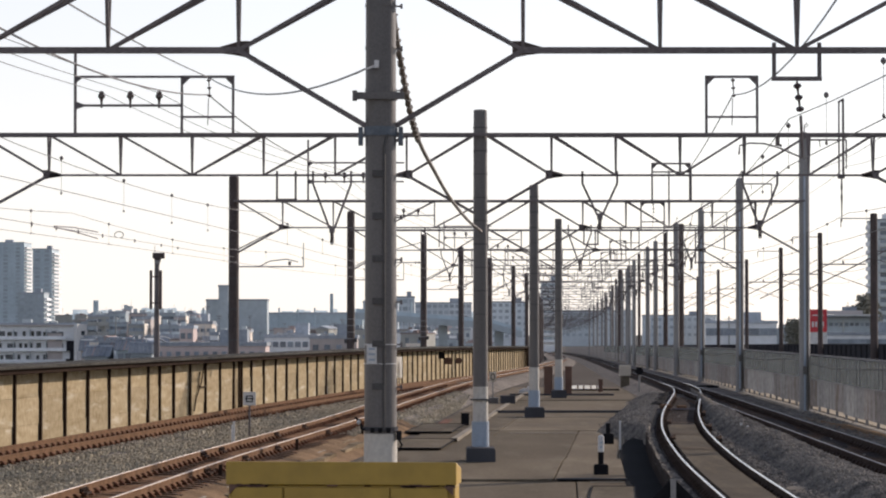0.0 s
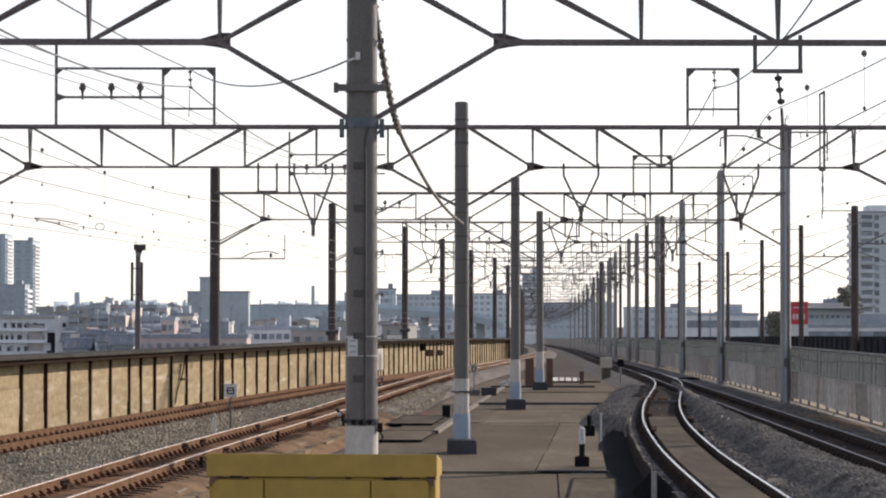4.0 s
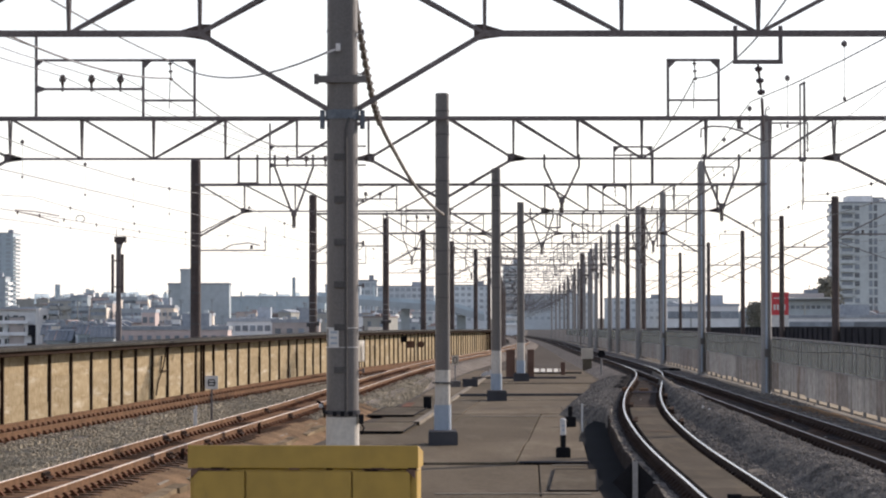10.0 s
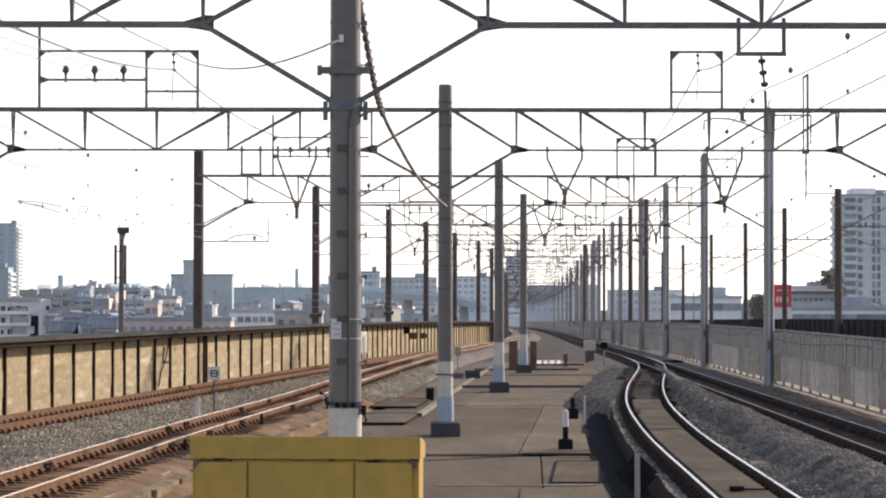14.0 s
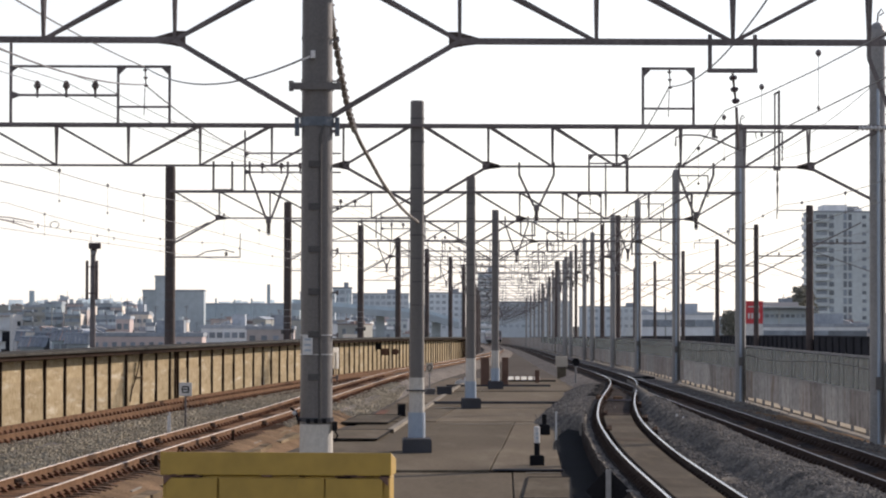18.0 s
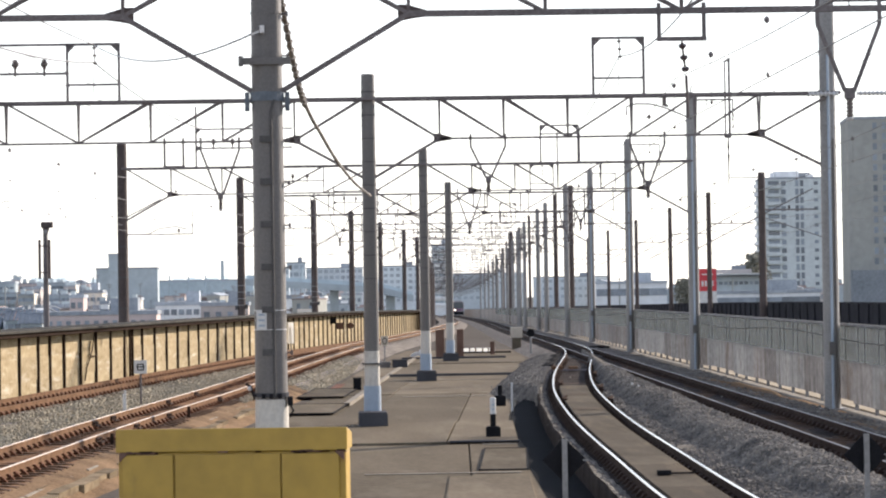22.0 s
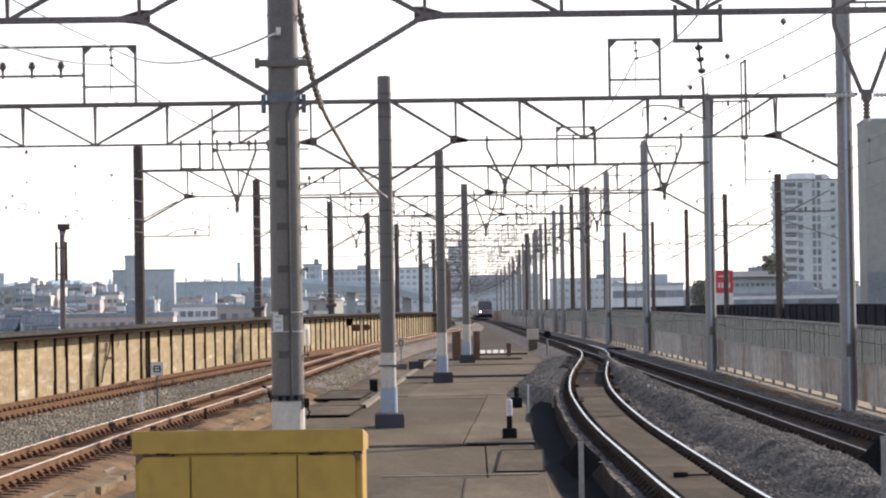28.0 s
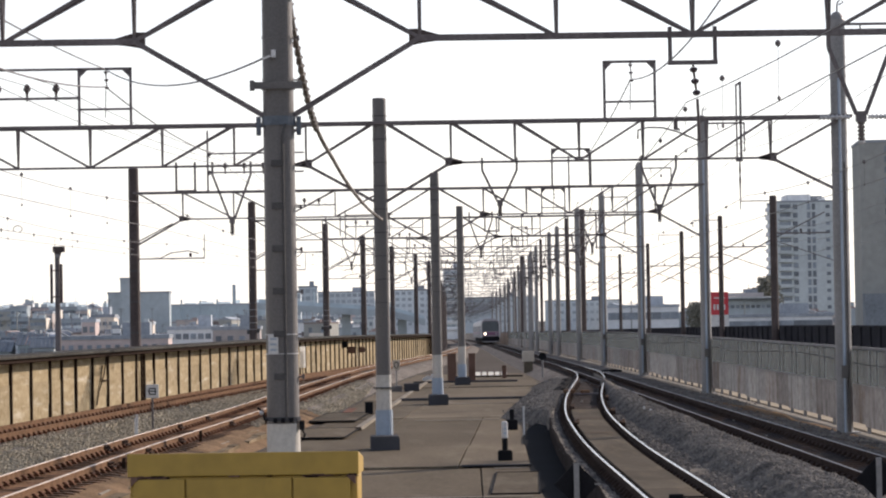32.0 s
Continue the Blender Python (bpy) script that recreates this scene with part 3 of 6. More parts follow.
# walkway slabs between the tracks
def walkway():
    top = thing("walkway", "stained concrete walkway slabs with open joints", "walkway", kind="structure")
    def joint(y):
        """The long joint: it breaks at the cross joint and runs out towards the curve."""
        if y < 56.4:
            return 2.34 + (y - 47.5) * 0.045
        return min(2.28 + 0.0675 * (y - 56.4), CENTRES(y) + 2.25)

    cuts = [20, 27, 33.5, 40, 47.8, 56.4, 65.2, 85.1, 97.3, 103.0, 115, 123, 131, 142, 154]
    rng = random.Random(3)
    for y0, y1 in zip(cuts, cuts[1:]):
        rise = rng.uniform(-0.02, 0.03) + (0.05 if y0 in (56.4, 103.0, 131) else 0)
        ym = (y0 + y1) / 2
        lines = [NEARLEFT, CENTRES, joint, inner_edge]
        offs = [2.25, -0.55, 0.0, -1.68 if ym < 79 else -2.3]
        if y0 > 85:                      # one broad slab beyond the long joint
            del lines[2], offs[2]
        for i in range(len(lines) - 1):
            a, b = lines[i], lines[i + 1]
            oa, ob_ = offs[i] + 0.015, offs[i + 1] - 0.015
            if b(ym) + ob_ - a(ym) - oa < 0.25:
                continue
            z0, z1 = DECK_Z - 0.05 + grade(ym), DECK_Z + 0.05 + rise + rng.uniform(-0.006, 0.006) + grade(ym)
            g = 0.02
            v = [(a(y) + oa, y, z) for y in (y0 + g, y1 - g) for z in (z0, z1)] + [(b(y) + ob_, y, z) for y in (y0 + g, y1 - g) for z in (z0, z1)]
            part("slab", (v, [(0, 1, 3, 2), (4, 6, 7, 5), (0, 4, 5, 1), (2, 3, 7, 6), (0, 2, 6, 4), (1, 5, 7, 3)]), M_SLAB, top, bevel=0.012)


walkway()
def shadow_side(y):
    """The painted shadow narrows to a rounded end beyond the curve."""
    t = min(1.0, max(0.0, (y - 69.0) / 15.5))
    return inner_edge(y) - 1.72 + 0.72 * t * t


# a thin dark sheet stands for the shadow lying on the deck
shadow_sheet = sheet([(shadow_side, 0.0, DECK_Z + 0.075), (inner_edge, -0.98, DECK_Z + 0.08)], 22, 84.4)
tagged(part("drain_strip", shadow_sheet, M_STRIPSHADE), "dark damp drainage strip beside the curved track", "drain", kind="structure")

# ---------------------------------------------------------------- tracks
HEAD = [(-0.023, -0.007), (-0.019, 0.0), (0.019, 0.0), (0.023, -0.007)]
WEB = [(-0.064, -0.153), (0.064, -0.153), (0.064, -0.138), (0.030, -0.118), (0.030, -0.045), (0.033, -0.036), (0.033, -0.008), (-0.033, -0.008), (-0.033, -0.036), (-0.030, -0.045), (-0.030, -0.118), (-0.064, -0.138)]
CLIP = solid("clip", join(*[prism([(s * 0.04, -0.185), (s * 0.165, -0.185), (s * 0.12, -0.14), (s * 0.075, -0.10), (s * 0.04, -0.10)], 0.12) for s in (-1, 1)]), M_CLIP)
CLIPDARK = CLIP.copy()
CLIPDARK.materials[0] = M_RAILDARK
SLEEPER = solid("sleeper", prism([(-1.0, -0.30), (1.0, -0.30), (1.0, -0.185), (0.85, -0.158), (0.3, -0.175), (-0.3, -0.175), (-0.85, -0.158), (-1.0, -0.185)], 0.23), M_SLEEPER)


def track(name, line, y0, y1, clips_to, label, sleepers=True, pitch=0.6, web=None, head=None):
    top = thing(name, label, "track", "railway tracks", kind="structure")
    for side in (-0.566, 0.566):
        off = lambda y, s=side: line(y) + s
        r = part("rail", sweep(WEB, off, y0, y1), web or M_RAIL, top, "rusty rail web and foot")
        part("rail_head", sweep(HEAD, off, y0, y1), head or M_RAILTOP, r, "worn shiny rail head")
        y = max(y0, 34.0)
        while y < clips_to:
            c = part("clip", CLIPDARK if web else CLIP, M_CLIP, r)
            c.matrix_basis = pose(off(y), y, grade(y), 0, 0, -math.degrees(math.atan(off(y + 0.5) - off(y - 0.5))))
            y += pitch
    y = max(y0, 34.0)
    while sleepers and y < clips_to:
        c = part("sleeper", SLEEPER, M_SLEEPER, top)
        c.matrix_basis = pose(line(y), y, grade(y) - 0.035, 0, 0, -math.degrees(math.atan(line(y + 0.5) - line(y - 0.5))))
        y += pitch
    return top


track("track", FARLEFT, 18, 168, 135, "rusty siding track beside the tan wall", head=M_RAIL)
nearleft = track("track", NEARLEFT, 18, 1300, 140, "rusty track with worn rail heads beside the walkway", head=M_RAILWARM)
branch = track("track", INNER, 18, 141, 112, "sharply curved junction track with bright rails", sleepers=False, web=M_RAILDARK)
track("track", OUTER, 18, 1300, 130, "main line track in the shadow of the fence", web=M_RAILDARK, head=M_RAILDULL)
for side, ys in ((-0.566, (46.2, 59.4, 61.9, 70.8, 76.4)), (0.566, (52.6, 57.8, 62.8, 72.4))):
    for yj in ys:
        xj = NEARLEFT(yj) + side
        j = part("joint_plate", join(box(0.048, 0, -0.08, 0.03, 0.55, 0.075), box(0.09, 0, -0.14, 0.11, 0.45, 0.04), *[box(0.075, dy, -0.08, 0.04, 0.045, 0.045) for dy in (-0.21, -0.07, 0.07, 0.21)]),
                 M_RAILDARK, nearleft, "dark bolted rail joint plate")
        j.matrix_basis = pose(xj, yj, 0, 0, 0, -math.degrees(math.atan(NEARLEFT(yj + 0.5) - NEARLEFT(yj - 0.5))))
# boards between the rails of the curved track
y = 30.0
while y < 78:
    w = 2.4
    c = sheet([(INNER, -0.40, -0.10), (INNER, -0.38, -0.075), (INNER, 0.38, -0.075), (INNER, 0.40, -0.10)], y, min(y + w - 0.03, 79.2), 0.6)
    part("cover_board", c, M_COVER, branch)
    y += w
for yb in (61.8, 70.5, 78.6):
    part("cleat", sheet([(INNER, -0.36, -0.09), (INNER, -0.34, -0.05), (INNER, 0.34, -0.05), (INNER, 0.36, -0.09)], yb, yb + 0.25, 0.25), M_SLEEPER, branch, "dark crosswise cleat on the boards")
for xo, yb in ((-0.40, 67.6), (0.72, 67.2), (-0.36, 79.5), (0.74, 75.6), (0.72, 88.0)):
    c = part("rail_brace", join(box(0, 0, -0.10, 0.16, 0.5, 0.12), span((-0.05, -0.2, -0.05), (0.05, 0.2, 0.0), 0.06)), M_RAILDARK, branch, "dark rusty brace against the rail")
    c.matrix_basis = pose(INNER(yb) + xo, yb, grade(yb), 0, 0, -5)
part("guard_rail", sweep([(-0.04, -0.25), (0.04, -0.25), (0.04, -0.175), (-0.04, -0.175)], lambda yy: INNER(yy) - 0.93, 30, 86), M_KERB, branch, "pale worn kerb outside the running rail")


# ---------------------------------------------------------------- tan wall
def tan_wall():
    top = thing("wall_left", "tan concrete panel wall with dark posts and cap", "wall", kind="structure")
    cap = [(-0.20, 1.66), (0.56, 1.66), (0.62, 1.67), (0.62, 1.73), (0.60, 1.745), (-0.25, 1.775), (-0.25, 1.66)]
    part("cap", sweep(cap, WALL, 20, 266), M_CAP, top, "weathered dark concrete cap")
    part("wale", sweep([(0.06, 1.50), (0.50, 1.54), (0.52, 1.66), (0.06, 1.66)], WALL, 20, 266), M_WALLPOST, top, "dark brown steel wale under the cap")
    part("near_panels", sweep([(-0.10, -0.5), (0.05, -0.5), (0.05, 1.42), (-0.10, 1.42)], WALL, 20, 50), M_WALL, top)
    rng = random.Random(5)
    post = solid("post", box(0.03, 0, 0.54, 0.17, 0.10, 2.08), M_WALLPOST)
    planks = {n: solid("plank", box(0, 0, 0, 0.09, n - 0.04, 0.684), M_WALL, bevel=0.004) for n in (1.62, 2.04, 2.48, 2.5, 2.6, 3.46)}
    tall = solid("panel", box(0, 0, 0, 0.09, 2.56, 2.02), M_WALL)
    y, count = 50.12, 0
    while y < 264:
        turn = -math.degrees(math.atan(WALL(y + 0.5) - WALL(y - 0.5)))
        step = {13: 1.62, 14: 2.04, 19: 3.46}.get(count, 2.48 if count < 13 else (2.5 if count < 19 else 2.6))
        p = part("post", post, M_WALLPOST, top)
        p.matrix_basis = pose(WALL(y), y, grade(y), 0, 0, turn)
        ym = y + step / 2
        if y < 170:
            for i in range(3):
                p = part("plank", planks[step], M_WALL, top)
                p.matrix_basis = pose(WALL(ym) + rng.uniform(-0.012, 0.012), ym, grade(ym) - 0.12 + 0.686 * i, 0, 0, turn)
        else:
            p = part("panel", tall, M_WALL, top)
            p.matrix_basis = pose(WALL(ym), ym, grade(ym) + 0.57, 0, 0, turn)
        y += step
        count += 1
    for yp in (96.75, 97.25):
        part("drain_pipe", tube([(WALL(yp) + 0.13, yp, -0.4), (WALL(yp) + 0.13, yp, 1.5)], 0.045, 8), M_WALLPOST, top, "dark brown drain pipe")
    for pts in (((90.6, 1.46), (90.2, 0.9), (89.3, 0.35), (89.0, -0.05)), ((89.9, 1.2), (89.7, 0.75), (90.3, 0.70), (90.9, 0.72))):
        part("loose_cable", tube([(WALL(ya) + 0.11, ya, za) for ya, za in pts], 0.022, 5), M_WALLPOST, top, "dark cable hanging down the panels")


tan_wall()


# ---------------------------------------------------------------- noise fence
def noise_fence():
    top = thing("fence", "grey noise fence with translucent upper panels", "fence", kind="structure")
    step = 2.78
    post = solid("post", box(0.07, 0, 0.68, 0.08, 0.065, 2.02), M_FENCEPOST)
    stile = solid("stile", box(-0.035, 0, 1.277, 0.02, 0.03, 0.81), M_FENCEPOST)
    rib = [(-1.35 + i * 2.70 / 24, 0.02 if i % 4 in (0, 1) else -0.02) for i in range(25)]

    def ribbed(z0, z1, mat):
        v = [(x, y, z) for y, x in rib for z in (z0, z1)] + [(x - 0.02, y, z) for y, x in rib for z in (z0, z1)]
        n = 2 * len(rib)
        fc = []
        for o in (0, n):
            fc += [(o + 2 * i, o + 2 * i + 1, o + 2 * i + 3, o + 2 * i + 2) for i in range(len(rib) - 1)]
        return solid("panel", (v, fc), mat)

    lows = [ribbed(z, 0.846, m) for z in (-0.115, -0.09, -0.065) for m in (M_FENCE, M_FENCERUST)]
    high = ribbed(0.867, 1.682, M_CLEAR)
    rng = random.Random(21)
    y = 44.1
    while y < 450:
        turn = -math.degrees(math.atan(FENCE(y + 0.5) - FENCE(y - 0.5)))
        p = part("post", post, M_FENCEPOST, top)
        p.matrix_basis = pose(FENCE(y), y, grade(y), 0, 0, turn)
        ym = y + step / 2
        for nm, me, mt in (("lower_panel", rng.choice(lows), M_FENCE), ("upper_panel", high, M_CLEAR)):
            p = part(nm, me, mt, top)
            p.matrix_basis = pose(FENCE(ym) + rng.uniform(-0.012, 0.012), ym, grade(ym), 0, 0, turn)
        if y < 130:
            for t in (0.33, 0.66):
                p = part("stile", stile, M_FENCE, top)
                p.matrix_basis = pose(FENCE(y + t * step), y + t * step, grade(y), 0, 0, turn)
        y += step
    part("top_rail", sweep([(-0.04, 1.682), (0.04, 1.682), (0.04, 1.746), (-0.04, 1.746)], FENCE, 20, 1300), M_FENCEPOST, top)
    part("middle_rail", sweep([(-0.035, 0.841), (0.035, 0.841), (0.035, 0.872), (-0.035, 0.872)], FENCE, 20, 1300), M_FENCE, top)
    part("far_panels", sweep([(-0.03, -0.3), (0.03, -0.3), (0.03, 1.682), (-0.03, 1.682)], FENCE, 450, 1300), M_FENCERUST, top)
    part("kerb", sweep([(-0.22, -0.6), (0.10, -0.6), (0.10, -0.292), (0.07, -0.277), (-0.18, -0.277), (-0.22, -0.307)], FENCE, 20, 1300), M_KERB, top, "low sandy concrete kerb")
    part("path", sweep([(0.30, -0.5), (2.4, -0.5), (2.4, -0.287), (0.30, -0.287)], FENCE, 20, 420), M_PATH, top, "sunlit pale concrete path behind the fence")
    pts = []
    yy = 44.0
    while yy < 200:
        pts.append((FENCE(yy) - 0.10, yy, 1.49 + grade(yy) - 0.16 * math.sin((yy - 44) / 31.0 * math.pi) ** 2))
        yy += 1.6
    part("cable", tube(pts, 0.015, 5), M_POLEBAND, top, "slack black cable along the fence")


noise_fence()

# dark parapet of the neighbouring line
def dark_parapet():
    top = thing("parapet", "dark steel parapet of a parallel elevated line", "parapet", kind="structure")
    part("wall", sweep([(-0.1, -0.6), (0.1, -0.6), (0.1, 1.85), (-0.1, 1.85)], DARKWALL, 90, 900), M_DARKWALL, top)
    part("handrail", sweep([(-0.14, 1.85), (0.14, 1.85), (0.14, 1.93), (-0.14, 1.93)], DARKWALL, 90, 900), M_DARKWALL, top)
    rib = solid("rib", box(-0.14, 0, 0.65, 0.08, 0.12, 2.4), M_DARKWALL)
    y = 110.0
    while y < 420:
        p = part("rib", rib, M_DARKWALL, top)
        p.matrix_basis = pose(DARKWALL(y), y, grade(y))
        y += 3.0


dark_parapet()


# ---------------------------------------------------------------- catenary poles and portals
def ring(z, r, h=0.05, out=0.008):
    return lathe([(r, z), (r + out, z), (r + out, z + h), (r, z + h)], 20)


def centre_pole(x, y, top_z, r, painted, detail):
    g = grade(y)
    p = thing("catenary_pole", "grey concrete catenary pole with painted white foot" if painted else "dark grey concrete catenary pole", "pole", "centre catenary poles", (x, y, g))
    part("shaft", lathe([(r * 1.06, 1.28 if painted else DECK_Z), (r * 0.97, top_z - 0.02), (r * 0.9, top_z)], 32 if detail else 12), M_POLE, p)
    if painted:
        part("white_band", lathe([(r * 1.10, 0.46), (r * 1.08, 1.28)], 32), M_BAND, p, "white painted band")
        part("blue_band", lathe([(r * 1.25, DECK_Z + 0.1), (r * 1.22, 0.46)], 32), M_BLUEGREY, p, "blue-grey painted sleeve")
        w = r * 2.05
        part("footing", moved(prism([(-w, DECK_Z), (w, DECK_Z), (w, -0.19), (w * 0.92, -0.13), (-w * 0.92, -0.13), (-w, -0.19)], w * 3.4), 0, -0.35), M_FOOT, p, "dark concrete footing")
    if detail:
        z = 1.85
        while z < top_z - 0.3:
            b = part("strap", ring(z + 0.02, r * 1.02, 0.03, 0.004), M_POLEBAND if r < 0.19 else M_POLE, p)
            if r > 0.19:
                if z < 4.9:
                    part("buckle", box(-0.02, -r * 1.06, z + 0.04, r * 0.85, 0.04, 0.085), M_POLEBAND, b, "dark strap buckle")
                part("step_bolt", join(span((r, 0, z + 0.03), (r + 0.07, 0, z + 0.03), 0.02), span((r + 0.07, 0, z), (r + 0.07, 0, z + 0.06), 0.03)), M_STEEL, b)
            z += 0.55
    return p


def pale_pole(x, y, top_z, r, detail):
    p = thing("catenary_pole", "pale galvanised steel catenary pole beside the fence", "pole", "fence-side catenary poles", (x, y, carry(y)))
    part("shaft", lathe([(r * 1.05, -0.5 + grade(y) - carry(y)), (r, top_z - 0.1), (r * 0.75, top_z)], 32 if detail else 10), M_GALV, p)
    part("base_plate", box(0, 0, -0.3 + grade(y) - carry(y), r * 3.4, r * 3.4, 0.08), M_GALV, p)
    arm = part("bracket_arm", join(span((r, 0, top_z - 0.20), (1.52, 0, top_z - 0.20), 0.06), span((1.52, 0, top_z - 0.20), (1.52, 0, top_z - 0.45), 0.05), span((0.55, 0, top_z - 0.20), (0.58, 0, top_z - 0.46), 0.03)), M_STEEL, p)
    part("insulator", lathe([(0.015, -1.25), (0.03, -1.2), (0.015, -1.0), (0.035, -0.92), (0.015, -0.86), (0.04, -0.74), (0.02, -0.66), (0.04, -0.56), (0.02, -0.45)], 8, (1.52, 0, top_z)), M_INS, arm)
    part("lightning_hook", tube([(0, 0, top_z), (0.02, 0, top_z + 0.30), (0.10, 0, top_z + 0.42), (0.16, 0, top_z + 0.32), (0.06, 0, top_z + 0.26)], 0.022, 5), M_STEEL, p)
    if detail:
        z = 1.4
        while z < top_z - 0.6:
            part("collar", ring(z, r * 1.02, 0.045), M_GALV, p)
            z += 0.45
        part("conduit", tube([(-0.02, -r - 0.04, -0.3), (-0.02, -r - 0.04, top_z - 1.5)], 0.035, 6), M_BLUEGREY, p)
        part("conduit", tube([(0.09, -r - 0.02, -0.3), (0.09, -r - 0.02, top_z - 3.5)], 0.022, 6), M_POLE, p)
        part("terminal_box", box(-0.03, -r - 0.08, 1.15, 0.16, 0.12, 0.3), M_POLE, p)
        part("cap", lathe([(r * 0.9, top_z - 0.02), (r * 0.5, top_z + 0.08), (0.03, top_z + 0.1)], 12), M_GALV, p)
    return p


def dark_pole(x, y, top_z, r, group, arm=0.0, foot=DECK_Z):
    p = thing("catenary_pole", "dark brown rusty steel catenary pole", "pole", group, (x, y, carry(y)))
    part("shaft", lathe([(r * 1.08, foot - (0.6 if y > 150 else 0.0)), (r, top_z - 0.05), (r * 0.8, top_z)], 14), M_DARKPOLE, p)
    for z in (2.2, 3.3, 4.4):
        part("strap", ring(z, r, 0.06), M_POLEBAND, p)
    if 120 < y < 170 and arm:
        for i in range(4):
            part("pale_band", ring(2.05 + 0.31 * i, r * 1.02, 0.035, 0.008), M_GALV, p)
        for s, z in ((-1, 1.95), (1, 2.0)):
            part("terminal_box", box(s * (r + 0.06), -0.08, z, 0.12, 0.14, 0.2), M_POLEBAND, p)
    if arm:
        s = 1 if arm > 0 else -1
        part("steady_arm", join(span((0, 0, 4.85), (arm, 0, 4.85), 0.045), span((arm, 0, 4.85), (arm, 0, 5.7), 0.03), span((0, 0, 5.4), (arm * 0.55, 0, 6.1), 0.04),
                                tube([(s * 0.9, 0, 4.85), (s * 1.3, 0, 5.05), (s * 1.9, 0, 5.12), (s * 2.3, 0, 5.02)], 0.02, 5)), M_STEEL, p)
        part("insulator", lathe([(0.03, 0), (0.07, 0.03), (0.03, 0.07), (0.07, 0.10), (0.03, 0.14)], 8, (arm * 0.8, 0, 4.9)), M_INS, p)
    return p


BEAM_LOW, BEAM_TOP = 6.25, 7.20


def beam(y, xl, xc, xr, detail, size=0.08, slim=0.06, knees=None):
    """A lattice portal beam: two upper chords, one lower chord, V posts, diagonals, gussets and knee braces."""
    b = thing("portal_beam", "dark brown lattice steel portal beam carrying overhead wires", "beam", "portal beams", (0, y, carry(y)))
    dy = 0.22 if detail else 0.0
    for s in ((-1, 1) if detail else (0,)):
        part("upper_chord", span((xl, s * dy, BEAM_TOP), (xr, s * dy, BEAM_TOP), size), M_STEEL, b)
    spans = [(xl, xc), (xc, xr)] if xc is not None else [(xl, xr)]
    for j, (a, c) in enumerate(spans):
        ka, kc = knees[j] if knees else (a + 1.75, c - 1.75)
        part("lower_chord", span((ka, 0, BEAM_LOW), (kc, 0, BEAM_LOW), slim), M_STEEL, b)
        n = max(2, round((kc - ka) / 1.68))
        for i in range(n + 1):
            x = ka + (kc - ka) * i / n
            if detail:
                part("post", join(*[span((x, s * dy, BEAM_TOP), (x, 0, BEAM_LOW), 0.045) for s in (-1, 1)]), M_STEEL, b)
            else:
                part("post", span((x, 0, BEAM_TOP), (x, 0, BEAM_LOW), 0.045), M_STEEL, b)
            if i < n:
                x2 = ka + (kc - ka) * (i + 1) / n
                falls = i < n // 2
                p, q = ((x, BEAM_TOP), (x2, BEAM_LOW)) if falls else ((x2, BEAM_TOP), (x, BEAM_LOW))
                part("diagonal", join(*[span((p[0], s * dy, p[1]), (q[0], 0, q[1]), 0.048) for s in ((-1, 1) if detail else (0,))]), M_STEEL, b)
        for g, pole in ((ka, a), (kc, c)):
            s = 1 if g > pole else -1
            part("gusset", prism([(g - s * 0.14, BEAM_LOW - 0.10), (g - s * 0.14, BEAM_LOW + 0.12), (g - s * 0.02, BEAM_LOW + 0.12), (g + s * 0.27, BEAM_LOW + 0.035), (g + s * 0.27, BEAM_LOW - 0.035), (g + s * 0.06, BEAM_LOW - 0.06)], 0.05), M_DARKPOLE, b, "rusty gusset plate")
            part("knee_brace", span((g, 0, BEAM_LOW), (pole + s * 0.15, 0, 5.24 if y < 40 else 5.36), 0.065), M_STEEL, b)
            part("top_brace", join(*[span((g, 0, BEAM_LOW), (pole + s * 0.15, t * dy, BEAM_TOP), 0.052) for t in ((-1, 1) if detail else (0,))]), M_STEEL, b)
    return b


def insulator_string(p, q, parent, pale=False, n=4):
    p, q = Vector(p), Vector(q)
    pts, rs = [], []
    for i in range(n):
        for t, r in ((0.05, 0.015), (0.3, 0.015), (0.36, 0.055), (0.5, 0.05), (0.62, 0.018)):
            pts.append(p.lerp(q, (i + t) / n))
            rs.append(r)
    part("insulator", tube(pts, rs, 8), M_INSW if pale else M_INS, parent, "stacked porcelain discs")


def v_hanger(b, x, drop=1.1, half=0.41):
    h = part("v_hanger", join(span((x - half, 0, BEAM_LOW + 0.1), (x - half, 0, BEAM_LOW - 0.2), 0.05), span((x + half, 0, BEAM_LOW + 0.1), (x + half, 0, BEAM_LOW - 0.2), 0.05),
                              span((x - half, 0, BEAM_LOW - 0.2), (x - 0.06, 0, BEAM_LOW - drop), 0.05), span((x + half, 0, BEAM_LOW - 0.2), (x + 0.06, 0, BEAM_LOW - drop), 0.05),
                              box(x, 0, BEAM_LOW - drop - 0.03, 0.13, 0.1, 0.14)), M_STEEL, b)
    rings = [(0.03, 0.0)]
    for i in range(5):
        rings += [(0.052, -0.015 - 0.05 * i), (0.052, -0.038 - 0.05 * i), (0.036, -0.042 - 0.05 * i), (0.036, -0.060 - 0.05 * i)]
    part("insulator", lathe(rings, 12, (x, 0, BEAM_LOW - drop - 0.09)), M_INS, h)
    part("end_cap", lathe([(0.045, -0.26), (0.05, -0.275), (0.03, -0.30)], 10, (x, 0, BEAM_LOW - drop - 0.09)), M_INSW, h, "pale porcelain cap")


